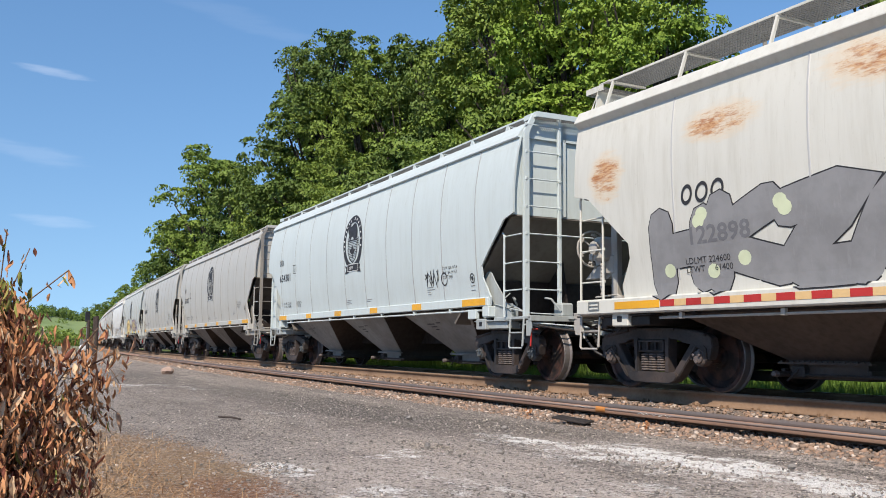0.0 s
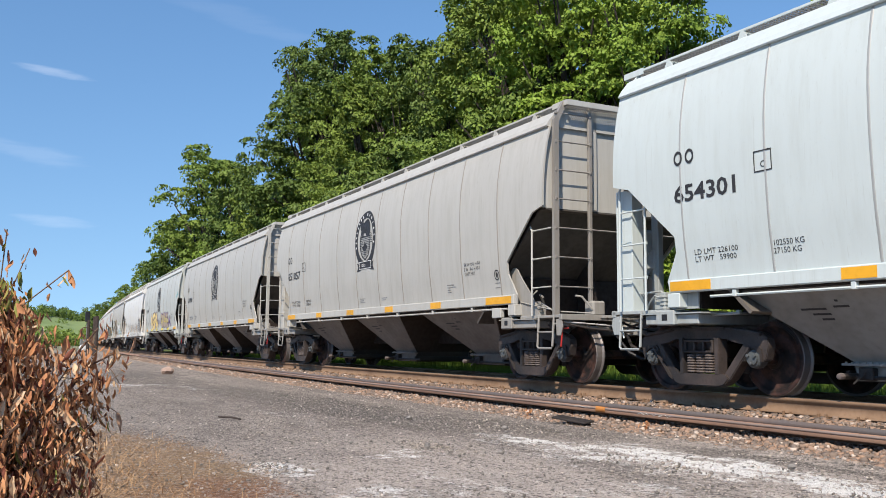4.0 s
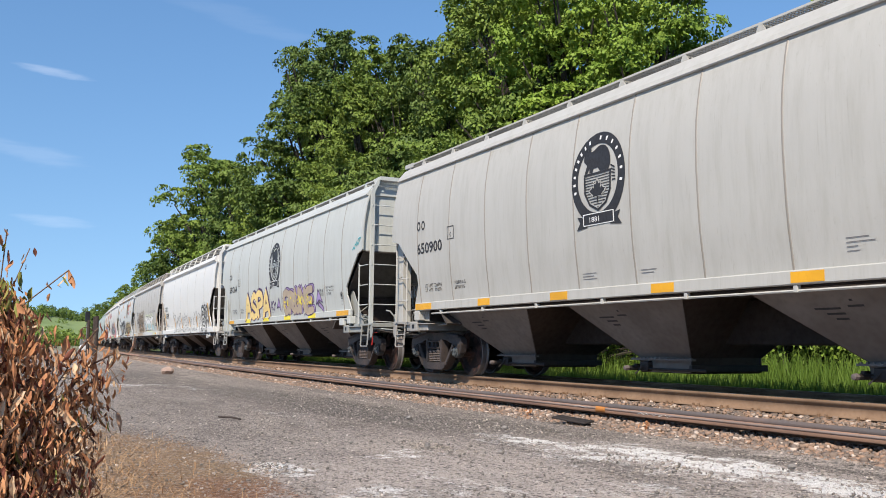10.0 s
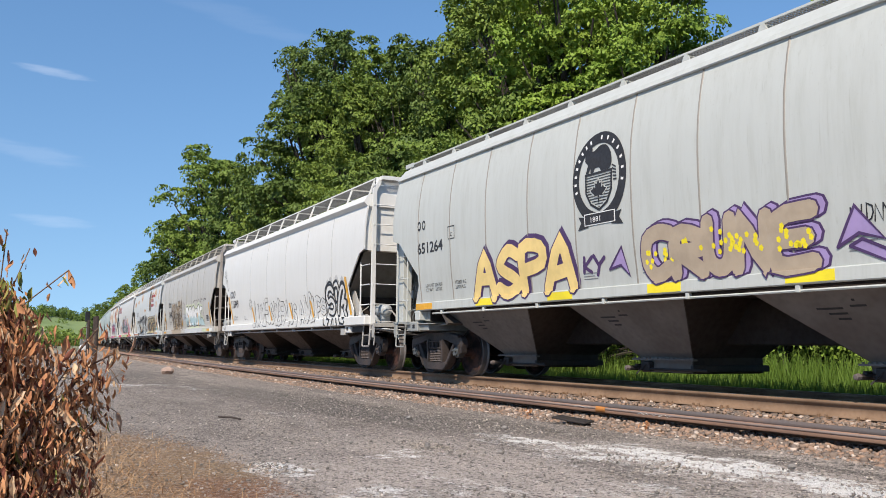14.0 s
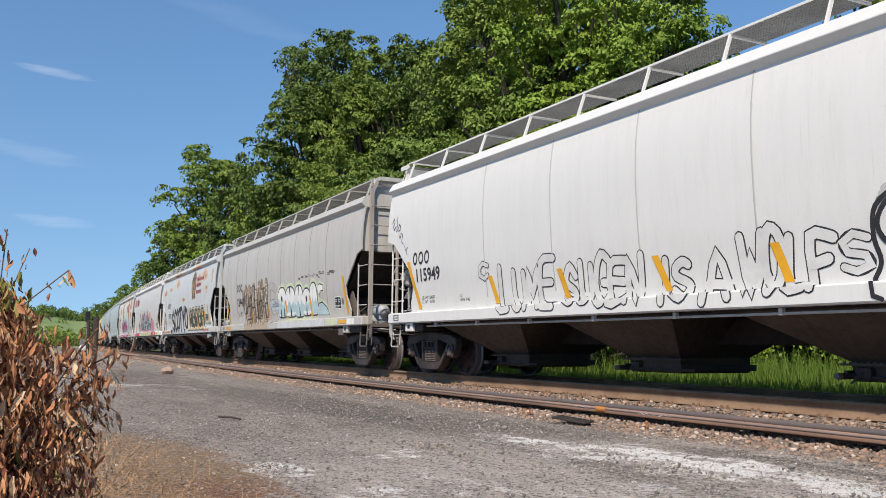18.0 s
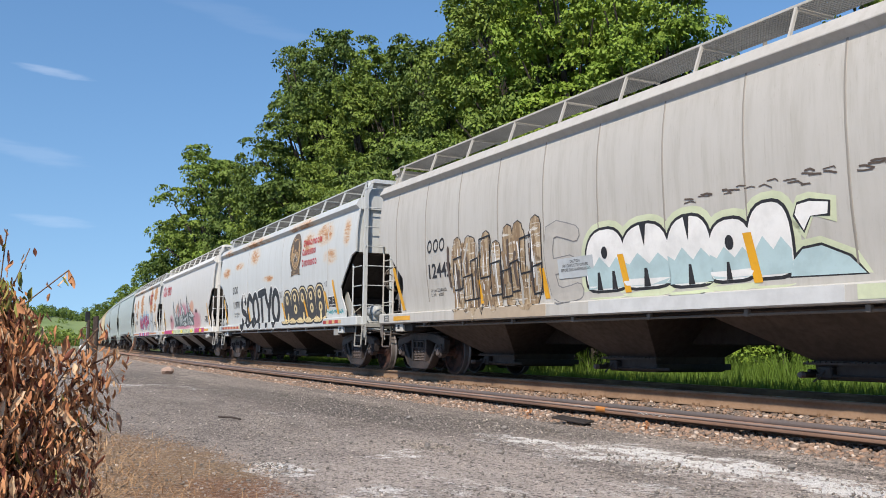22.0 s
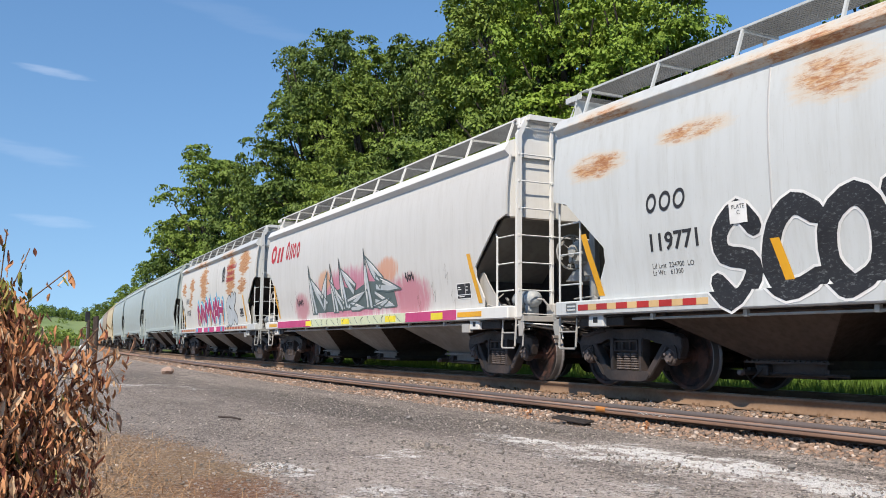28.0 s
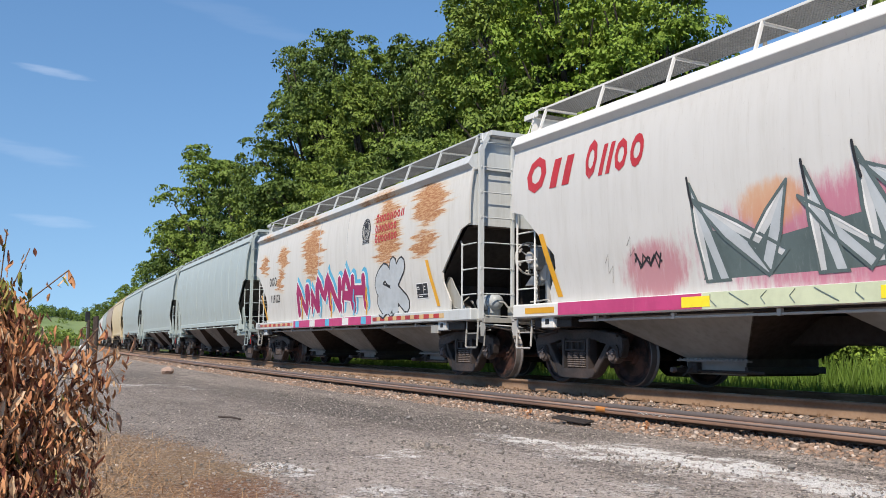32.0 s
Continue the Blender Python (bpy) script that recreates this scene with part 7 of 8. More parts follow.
    tag("graffiti", "S", 3.98, 4.38, 1.34, 1.76, ((0.11, CAN_BLACK), (0.08, CAN_BODY)), shell, 15)
    slant_bars(shell, ((-6.27, 2.27, -5.86, 1.30), (-3.05, 1.78, -2.85, 1.30), (-0.98, 1.76, -0.80, 1.30), (1.20, 1.77, 1.42, 1.30), (3.18, 1.75, 3.34, 1.30), (5.98, 2.21, 6.2, 1.29)))
    card_holder(shell)
    initials_high(shell, INK, -6.10, 2.20)
    words("wagon_number", "115949", -6.0, 1.85, 0.25, INK, shell, wide=1.02)
    words("load_marks", "LD LMT 224300\nLT WT   61700", -5.78, 1.49, 0.06, INK, shell)
    words("load_marks", "LO\nNEW 7-95", -4.22, 1.47, 0.06, INK, shell)


def marks_brown(shell):
    tag("graffiti", "HWIH", -3.82, -1.45, 1.30, 2.34, ((0.34, CAN_BLACK), (0.30, HATCHED)), shell, 2, 0.02, 0.07, lap=0.22, label="brown and tan block graffiti letters")
    tag("graffiti", "U", -1.72, -0.95, 1.34, 2.48, ((0.34, CAN_BLACK), (0.30, HATCHED)), shell, 3, 0.02, 0.06)
    tag("graffiti", "E", -0.72, 0.08, 1.38, 2.46, ((0.26, CAN_GREY), (0.225, CAN_FADED)), shell, 4, 0.02, 0.08)
    rng = random.Random(41)
    for k in range(84):
        x = rng.choice((-3.75, -3.45, -3.1, -2.75, -2.35, -2.05, -1.65, -1.2)) + rng.gauss(0, 0.09)
        z1 = rng.uniform(1.7, 2.42)
        z0 = max(1.28, z1 - rng.uniform(0.25, 0.8))
        m = (CAN_BROWN, HATCHED, DRIP, CAN_BROWN, CAN_FADED, CAN_WHITE)[k % 6]
        paint_on("graffiti_smear", brush(bmesh.new(), [(x, z0), (x + rng.gauss(0, 0.03), (z0 + z1) / 2), (x + rng.gauss(0, 0.04), z1)], rng.uniform(0.02, 0.085 if m is not CAN_WHITE else 0.04)), m, shell, 0.0135 + 0.0006 * (k % 7))
    for k in range(9):
        x, z = -3.85 + 0.33 * k, rng.uniform(1.34, 1.8)
        w, h = rng.uniform(0.25, 0.45), rng.uniform(0.4, 0.7)
        pts = [(x, z), (x + 0.02, z + h), (x + w, z + h + 0.04), (x + w - 0.03, z + 0.02), (x, z)]
        paint_on("graffiti_outline", brush(bmesh.new(), pts, 0.028), CAN_BLACK, shell, 0.019)
    for k, (x, z) in enumerate(((-3.9, 1.35), (-2.9, 1.36), (-2.0, 1.35))):
        paint_on("graffiti_base", poly(bmesh.new(), [(x, z), (x + 0.9, z), (x + 0.62, z + 0.17), (x + 0.22, z + 0.19)]), HATCHED, shell, 0.0135)
    fat = [(0.22, 1.10, 1.38, 2.22), (1.02, 1.98, 1.38, 2.20), (1.94, 2.72, 1.36, 2.20), (2.68, 3.36, 1.38, 2.08), (3.30, 3.92, 1.38, 2.20)]
    fat_letters("graffiti", fat, ((0.13, CAN_PALE), (0.045, CAN_BLACK), (0.005, CAN_WHITE)), shell, 0.05, "white and ice-blue bubble graffiti letters with a pale green edge")
    for i, (a, b, c, d) in enumerate(fat):
        w, h = b - a, d - c
        low = [(a - 0.0, c + 0.02), (b - 0.02, c + 0.02), (b - 0.01, c + 0.34 * h), (b - 0.22 * w, c + 0.52 * h), (b - 0.42 * w, c + 0.36 * h), (a + 0.36 * w, c + 0.56 * h), (a + 0.16 * w, c + 0.38 * h), (a, c + 0.46 * h)]
        paint_on("graffiti_fade", poly(bmesh.new(), low), CAN_ICE, shell, 0.0115)
        for u in ((0.30, 0.68), (0.5,), (0.5,), (0.42,), ())[i]:
            paint_on("graffiti_gap", poly(bmesh.new(), [(a + (u - 0.07) * w, c), (a + (u + 0.07) * w, c), (a + (u + 0.03) * w, c + 0.30 * h), (a + (u - 0.03) * w, c + 0.30 * h)]), CAN_BLACK, shell, 0.0138)
        if i in (1, 2):
            paint_on("graffiti_gap", poly(bmesh.new(), [(a + 0.44 * w, d + 0.02), (a + 0.58 * w, d + 0.02), (a + 0.52 * w, d - 0.36 * h)]), CAN_BLACK, shell, 0.0138)
        if i in (0, 3):
            paint_on("graffiti_gap", ring(bmesh.new(), a + 0.5 * w, c + 0.62 * h, 0.07, 0.09, 0, 10), CAN_BLACK, shell, 0.0138)
    for grow, mat, off in ((0.10, CAN_PALE, 0.004), (0.03, CAN_BLACK, 0.007), (0.0, CAN_ICE, 0.010)):
        paint_on("graffiti_swoosh", poly(bmesh.new(), [(3.86 - grow, 1.36 - grow * 0.5), (4.80 + grow, 1.34 - grow * 0.5), (4.62 + grow, 1.52 + grow * 0.6), (4.30, 1.66 + grow), (4.05, 1.64 + grow), (3.90 - grow, 1.52 + grow)]), mat, shell, off)
        paint_on("graffiti_flick", poly(bmesh.new(), [(4.0 - grow, 2.02 - grow * 0.4), (4.10, 1.84 - grow), (4.20 + grow * 0.4, 1.98), (4.42 + grow, 1.98 - grow), (4.44 + grow, 2.10 + grow * 0.5), (4.20, 2.14 + grow), (4.04, 2.12 + grow)]), mat if mat is not CAN_ICE else CAN_WHITE, shell, off)
    rng = random.Random(8)
    for k in range(30):
        x, z = 2.3 + 3.0 * rng.random(), 2.42 + rng.gauss(0, 0.03)
        paint_on("dark_drip", brush(bmesh.new(), [(x, z), (x + rng.uniform(0.04, 0.14), z + rng.uniform(-0.015, 0.015)), (x + rng.uniform(0.1, 0.2), z - rng.uniform(0.0, 0.05))], rng.uniform(0.01, 0.024)), DRIP, shell)
    paint_on("notice", rect(bmesh.new(), -0.5, 0.38, 1.60, 1.90), CAN_STEEL, shell, 0.010)
    words("notice_text", "CAUTION\nHATCH MUST BE OPENED\nBEFORE DISCHARGING LOAD", -0.06, 1.82, 0.045, INK, shell, 0.013, 0.85, "CENTER")
    card_holder(shell)
    initials_high(shell, INK, -4.95, 2.38)
    words("wagon_number", "124420", -4.95, 1.88, 0.27, INK, shell, wide=1.05)
    words("load_marks", "Ld Lmt 225800 LD\nLt Wt    60d00", -4.86, 1.61, 0.06, INK, shell)
    slant_bars(shell, ((-6.5, 2.2, -6.15, 1.30), (-3.0, 1.8, -2.9, 1.32), (-0.95, 1.8, -0.85, 1.32), (1.0, 1.85, 1.1, 1.32), (3.3, 1.9, 3.4, 1.32), (5.94, 2.25, 6.17, 1.32)))
    data_plate(shell, 5.29, 5.70, 1.48, 1.75, INK)
    paint_on("round_badge", ring(bmesh.new(), 5.84, 1.63, 0.07, 0.08, 0, 14), GHOST, shell)
    flat_block("reflector", -6.5, -5.7, 1.09, 1.18, YELLOW, shell)
    flat_block("sill_paint", -3.8, -0.8, 1.05, 1.23, CAN_TAN, shell)
    flat_block("sill_paint", 0.3, 4.6, 1.05, 1.23, CAN_SILVER, shell)
    flat_block("sill_paint", 4.75, 5.6, 1.07, 1.22, CAN_PALE, shell)
    flat_block("reflector", 5.7, 6.25, 1.09, 1.18, YELLOW, shell)
    flat_block("sill_paint", 6.3, 6.8, 1.06, 1.20, CAN_WHITE, shell)


def marks_bubble(shell):
    crest(2.42, 3.12, 0.54, 0.58, shell, OLD_BROWN, GOLD)
    bm = ring(bmesh.new(), 2.42, 3.12, 0.42, 0.45, 0, 24)
    paint_on("crest_ground", bm, GOLD, shell, 0.004)
    for x, w, z, n in ((3.12, 1.62, 3.24, 8), (3.07, 1.2, 2.99, 7), (3.04, 1.32, 2.70, 7)):
        name_blocks(shell, x, w, z, n, SIGN_RED)
    tag("graffiti", "SCOTYO", -4.08, 0.58, 1.16, 2.14, ((0.31, CAN_WHITE), (0.245, SCUFFED)), shell, 21, 0.08, 0.05, rise=0.05, lap=0.14, label="bold black graffiti letters edged in white")
    fat = [(1.16 + 0.74 * i, 1.92 + 0.735 * i, 1.20, 2.06 + (0.02, 0.05, 0.06, 0.04, 0.06)[i]) for i in range(5)]
    fat_letters("graffiti", fat, ((0.075, CAN_BLACK), (0.035, CAN_CREAM), (-0.012, CAN_SOOT)), shell, 0.03, "rounded black graffiti letters with a yellow edge")
    for i, (a, b, c, d) in enumerate(fat):
        m, w = (a + b) / 2, b - a
        holes = ((0.0, 0.72, 0.10, 0.10),) if i in (0, 2) else ((0.02, 0.76, 0.10, 0.09), (0.02, 0.40, 0.11, 0.10))
        for u, v, rx, rz in holes:
            bm = ring(bmesh.new(), m + u * w, c + v * (d - c), rx + 0.035, rz + 0.035, 0, 14)
            paint_on("graffiti_hole", bm, CAN_CREAM, shell, 0.0135)
            paint_on("graffiti_hole", ring(bmesh.new(), m + u * w, c + v * (d - c), rx * 0.55, rz * 0.6, 0, 10), CAN_BLACK, shell, 0.016)
        if i in (0, 2, 4):
            paint_on("graffiti_gap", poly(bmesh.new(), [(m - 0.09, c - 0.02), (m + 0.09, c - 0.02), (m + 0.05, c + 0.26), (m - 0.05, c + 0.26)]), CAN_CREAM, shell, 0.0135)
        paint_on("graffiti_foot", brush(bmesh.new(), [(a + 0.06, c + 0.10), (m - 0.1, c + 0.03), (m + 0.1, c + 0.03), (b - 0.06, c + 0.10)], 0.06), CAN_CREAM, shell, 0.0138)
        paint_on("graffiti_line", brush(bmesh.new(), [(a + 0.13, d - 0.30), (a + 0.20, d - 0.16), (m, d - 0.10)], 0.022), CAN_GREY, shell, 0.0145)
    tag("graffiti", "17", 4.92, 5.14, 2.05, 2.18, ((0.02, CAN_BLACK),), shell, 4)
    tag("graffiti", "SCOT", 0.55, 1.1, 1.95, 2.12, ((0.018, CAN_BLACK),), shell, 5, 0.1)
    scribble("graffiti", 5.05, 1.33, 1.15, 0.14, CAN_TEAL, shell, 6, 0.018, 22)
    card_holder(shell)
    initials_high(shell, INK, -5.22, 2.34)
    words("wagon_number", "119771", -5.2, 1.83, 0.22, INK, shell, wide=1.05)
    words("load_marks", "Ld Lmt  224700  LO\nLt Wt    61300", -5.15, 1.60, 0.065, INK, shell)
    paint_on("plate_box", rect(bmesh.new(), -3.72, -3.45, 2.02, 2.28), CAN_WHITE, shell, 0.018)
    words("plate_letter", "PLATE\nC", -3.58, 2.19, 0.05, INK, shell, 0.021, 1, "CENTER")
    slant_bars(shell, ((-6.55, 2.2, -6.25, 1.3), (-3.1, 1.8, -2.95, 1.33), (0.98, 1.79, 1.2, 1.33), (3.1, 1.82, 3.32, 1.33), (4.92, 1.94, 5.08, 1.49), (5.58, 2.19, 5.82, 1.33)))
    data_plate(shell, 5.15, 5.66, 1.52, 1.78, INK)
    red_white(shell, ((-6.7, -4.1), (4.9, 6.24)))


def marks_pink(shell):
    name_blocks(shell, -6.85, 1.35, 3.0, 2, SIGN_RED, 0.44)
    name_blocks(shell, -5.3, 1.35, 3.0, 4, SIGN_RED, 0.44)
    # jagged letters: blades of silver over a dark ground, each with a darker half and a bright edge
    blades = ((-3.15, 2.60, -2.98, 1.38, -2.60, 1.38), (-3.12, 2.40, -1.72, 1.66, -2.02, 1.40), (-1.66, 2.42, -2.25, 1.78, -1.98, 1.42), (-1.42, 2.52, -1.34, 1.38, -0.98, 1.38),
              (-1.52, 2.22, -0.52, 1.60, -0.72, 1.38), (-0.78, 2.60, -0.66, 1.42, -0.28, 1.46), (-0.74, 2.46, 0.32, 2.0, 0.12, 1.74), (1.0, 1.84, -0.40, 1.66, -0.30, 1.42), (0.86, 1.44, -0.2, 1.62, -0.1, 1.38),
              (0.88, 2.70, 0.90, 1.42, 1.26, 1.40), (0.90, 2.62, 1.98, 2.06, 1.76, 1.82), (2.88, 1.76, 1.56, 2.12, 1.50, 1.80), (2.55, 1.40, 1.42, 1.80, 1.40, 1.48), (2.30, 1.62, 1.22, 1.46, 1.66, 1.38))
    rng = random.Random(19)
    back = poly(bmesh.new(), [(-3.05, 1.37), (2.62, 1.37), (2.5, 1.72), (1.7, 1.98), (1.05, 2.02), (0.3, 1.86), (-0.5, 1.98), (-1.2, 1.9), (-2.0, 1.80), (-2.8, 1.98)])
    paint_on("graffiti_ground", back, CAN_DUSK, shell, 0.0035, "dark grey shadow behind silver graffiti")
    for k, (tx, tz, ax, az, bx, bz) in enumerate(blades):
        T, A, B = Vector((tx, tz)), Vector((ax, az)), Vector((bx, bz))
        bend = (B - A) * 0.16
        outline = [T, T.lerp(A, 0.5) - bend * 0.4, A, B, T.lerp(B, 0.5) + bend * 0.9]
        mid = T.lerp(A.lerp(B, 0.5), 0.55)
        up = 0.0055 + 0.0011 * (k % 5)
        paint_on("graffiti_letter", poly(bmesh.new(), [q[:] for q in outline]), CAN_SILVER, shell, up, "spiky silver graffiti letter over pink spray")
        paint_on("graffiti_facet", poly(bmesh.new(), [T[:], mid[:], A.lerp(B, 0.55)[:], B[:], outline[4][:]]), CAN_STEEL, shell, up + 0.0025)
        paint_on("graffiti_facet", poly(bmesh.new(), [mid[:], A.lerp(B, 0.25)[:], A.lerp(B, 0.62)[:]]), CAN_DUSK, shell, up + 0.0032)
        paint_on("graffiti_shine", brush(bmesh.new(), [T.lerp(outline[1], 0.35)[:], outline[1].lerp(mid, 0.25)[:], A.lerp(outline[1], 0.3).lerp(mid, 0.2)[:]], 0.04), CAN_WHITE, shell, up + 0.0036)
        ends = [q[:] for q in outline]
        paint_on("graffiti_outline", brush(bmesh.new(), ends + ends[:1], rng.uniform(0.030, 0.048)), CAN_DUSK, shell, up + 0.0045)
    for x, z in ((-3.15, 2.60), (-0.78, 2.60), (0.88, 2.70), (-1.42, 2.52)):
        paint_on("graffiti_spike", brush(bmesh.new(), [(x - 0.03, z + 0.08), (x, z - 0.12), (x + 0.05, z - 0.30)], 0.035), CAN_BLACK, shell, 0.017)
    for k, (x, z) in enumerate(((-4.4, 1.95), (-4.9, 1.75), (3.6, 1.5), (4.3, 1.7), (4.9, 2.0), (5.1, 1.5))):
        paint_on("paint_scuff", brush(bmesh.new(), [(x, z), (x + 0.08, z + 0.12), (x + 0.05, z - 0.15), (x + 0.16, z - 0.05), (x + 0.12, z - 0.28)], 0.008), DRIP, shell)
    for k in range(15):
        x = -2.85 + 0.40 * k
        bend = 0.10 * math.sin(k * 1.9)
        y = -LEDGE[shell][1] - 0.009
        pts = [(x - bend, y, 1.22), (x + bend * 0.4, y, 1.15), (x + 0.10 + bend, y, 1.07)]
        part("sill_line", tube(bmesh.new(), pts, 0.006, 4), CAN_DUSK, shell)
    scribble("graffiti", 3.15, 1.85, 0.45, 0.24, CAN_BLACK, shell, 8, 0.035, 9)
    scribble("graffiti", -4.25, 1.6, 0.6, 0.25, CAN_BLACK, shell, 9, 0.03, 9)
    slant_bars(shell, ((-6.43, 2.32, -6.05, 1.33), (5.91, 2.22, 6.22, 1.33)))
    data_plate(shell, 5.38, 5.88, 1.44, 1.70, INK)
    flat_block("sill_paint", -6.0, -3.0, 1.05, 1.235, CAN_PINK, shell)
    flat_block("sill_paint", -2.98, 3.18, 1.04, 1.24, CAN_PALE, shell)
    flat_block("sill_paint", 3.2, 5.45, 1.05, 1.235, CAN_PINK, shell)
    flat_block("reflector", 5.5, 6.4, 1.09, 1.18, YELLOW, shell)
    flat_block("reflector", -6.9, -6.1, 1.09, 1.18, YELLOW, shell)
    for a, b in ((-3.34, -2.86), (-0.57, -0.03), (2.14, 2.7), (4.4, 4.9)):
        flat_block("reflector", a, b, 1.07, 1.20, LEMON, shell, 0.009)


def marks_last(shell):
    crest(2.28, 3.18, 0.26, 0.28, shell, INK, WHITE)
    for x, w, z, n in ((2.85, 1.55, 3.28, 8), (2.83, 1.2, 3.05, 7), (2.82, 1.25, 2.83, 7)):
        name_blocks(shell, x, w, z, n, SIGN_RED)
    tag("graffiti", "NWMNAH", -2.9, 2.2, 1.50, 2.20, ((0.40, CAN_BLUE, 0.08, 0.05), (0.32, CAN_WHITE), (0.235, CAN_MAGENTA)), shell, 45, 0.03, 0.08, lap=0.04, label="magenta graffiti letters edged in white on blue")
    for k in range(7):
        x = -2.7 + 0.8 * k
        paint_on("graffiti_flash", brush(bmesh.new(), [(x, 1.30), (x + 0.10, 1.55), (x + 0.03, 1.62), (x + 0.14, 1.86)], 0.07), (YELLOW, WHITE, CAN_BLUE)[k % 3], shell, 0.017)
    for k in range(5):
        x = -3.0 + 1.25 * k
        flat_block("sill_patch", x, x + 0.3 + 0.12 * (k % 2), 1.05, 1.22, (CAN_BLUE, WHITE)[k % 2], shell, 0.010)
    tag("graffiti", "SK", 2.9, 4.4, 1.40, 2.25, ((0.42, CAN_BLACK), (0.34, CAN_STEEL)), shell, 42, 0.02, 0.08)
    card_holder(shell)
    initials_high(shell, INK, -5.75, 2.34)
    words("wagon_number", "119123", -5.66, 1.83, 0.22, INK, shell, wide=1.05)
    slant_bars(shell, ((5.47, 2.25, 5.85, 1.33), (-6.6, 2.1, -6.2, 1.33)))
    data_plate(shell, 4.92, 5.42, 1.52, 1.80, INK)
    flat_block("sill_paint", -3.2, 2.6, 1.04, 1.23, CAN_PINK, shell)
    red_white(shell, ((-6.7, -3.3), (2.7, 6.24)))


def build_train():
    grey = paint("pale_grey_paint", (0.435, 0.43, 0.40), 0.4)
    blue = paint("pale_blue_grey_paint", (0.50, 0.56, 0.56), 0.25)
    cool = paint("cool_grey_paint", (0.475, 0.495, 0.47), 0.35)
    white = paint("white_wagon_paint", (0.65, 0.65, 0.625), 0.16)
    pinked = paint("white_paint_with_pink_spray", (0.57, 0.565, 0.54), 0.28, (), ((-0.2, 1.75, 4.1, 0.95, (0.46, 0.12, 0.20)), (-3.9, 1.6, 0.9, 0.55, (0.44, 0.17, 0.20)), (3.2, 1.55, 1.5, 0.7, (0.47, 0.15, 0.20)), (2.2, 2.2, 0.8, 0.4, (0.56, 0.27, 0.16)), (-1.9, 2.2, 0.7, 0.4, (0.56, 0.30, 0.16))))
    PALE_ENDS.extend((white, pinked, blue))
    soo = paint("warm_grey_paint", (0.47, 0.455, 0.42), 0.5)
    rust_a = paint("rust_stained_cream_paint", (0.56, 0.555, 0.505), 0.4, ((-4.4, 3.3, 0.9, 0.35), (-1.8, 3.5, 1.6, 0.45), (2.0, 3.4, 2.5, 0.6), (-6.55, 2.95, 0.55, 0.55), (4.5, 3.5, 1.5, 0.5)))
    rust_b = paint("rust_stained_blue_grey_paint", (0.54, 0.565, 0.56), 0.35, ((-6.25, 3.15, 0.95, 0.3), (-4.3, 3.27, 0.95, 0.22), (-2.2, 3.45, 0.9, 0.45), (4.9, 3.4, 1.1, 0.4), (3.6, 3.3, 0.8, 0.45), (6.6, 3.3, 0.4, 0.5), (-0.5, 2.6, 1.0, 0.15), (5.4, 2.8, 0.8, 0.3)))
    rust_c = paint("rust_streaked_white_paint", (0.60, 0.59, 0.55), 0.4, ((-6.3, 3.0, 0.65, 0.5), (-4.3, 3.1, 0.8, 0.55), (-4.6, 2.5, 0.5, 0.55), (-1.6, 3.0, 1.1, 1.15), (3.45, 3.0, 1.1, 1.15), (5.6, 3.35, 1.1, 0.65), (5.3, 2.6, 0.8, 0.45)), (), 0.56)
    rust_roof = paint("rusty_roof_paint", (0.50, 0.525, 0.525), 0.4, ((-2.0, 3.95, 3.5, 0.5), (3.0, 4.0, 2.0, 0.4), (-6.0, 4.0, 1.5, 0.4)))
    green = paint("pale_blue_green_paint", (0.385, 0.445, 0.435), 0.4)
    cream = paint("cream_paint", (0.58, 0.48, 0.30), 0.3)
    tan = paint("tan_wagon_paint", (0.40, 0.31, 0.23), 0.4)
    for p, c in ((grey, (0.30, 0.29, 0.27)), (blue, (0.34, 0.37, 0.37)), (cool, (0.29, 0.30, 0.285)), (white, (0.40, 0.39, 0.37)), (soo, (0.14, 0.118, 0.10)), (rust_a, (0.38, 0.36, 0.33)), (rust_roof, (0.32, 0.32, 0.30)), (green, (0.28, 0.34, 0.34)), (cream, (0.40, 0.34, 0.24)), (tan, (0.28, 0.22, 0.17))):
        GRIME[p] = paint("grimy_" + p.name, c, 0.8)
    C = lambda s: s - 7.2
    W = hopper_wagon
    marks_first(W(C(41.9), rust_a, rust_a, "high", "cream covered hopper wagon with rust stains and grey graffiti", bays=BAY_BROWN, ribs=(-5.2, -3.1, -1.05), seam=FAINT_SEAM)[1])
    sh = W(C(25.69), blue, blue, "low", "pale blue-grey covered hopper wagon with a dark oval crest", ribs=SEAMS, seam=GREY_SEAM, clean=True)[1]
    crested(sh, "654301", (), "LD LMT 226100\nLT WT   59900", "102550 KG\n27150 KG", -0.08)
    scribble("graffiti", 3.85, 1.66, 0.62, 0.42, CAN_BLACK, sh, 12, 0.026, 13)
    paint_on("graffiti_loop", ring(bmesh.new(), 4.66, 1.83, 0.13, 0.13, 0.8, 18), CAN_BLACK, sh)
    crested(W(C(9.43), grey, grey, "low", "pale grey covered hopper wagon with a dark oval crest", ribs=SEAMS_GREY, seam=SEAM_DIRT, grubby=paint("sooty_grey_ends", (0.25, 0.235, 0.215), 0.8))[1], "651057")
    crested(W(C(-6.84), grey, grey, "low", "pale grey covered hopper wagon with a dark oval crest", ribs=SEAMS_GREY, seam=SEAM_DIRT)[1], "650900")
    sh = W(C(-23.06), cool, cool, "low", "grey covered hopper wagon with yellow and purple graffiti", ribs=SEAMS_GREY, seam=SEAM_DIRT)[1]
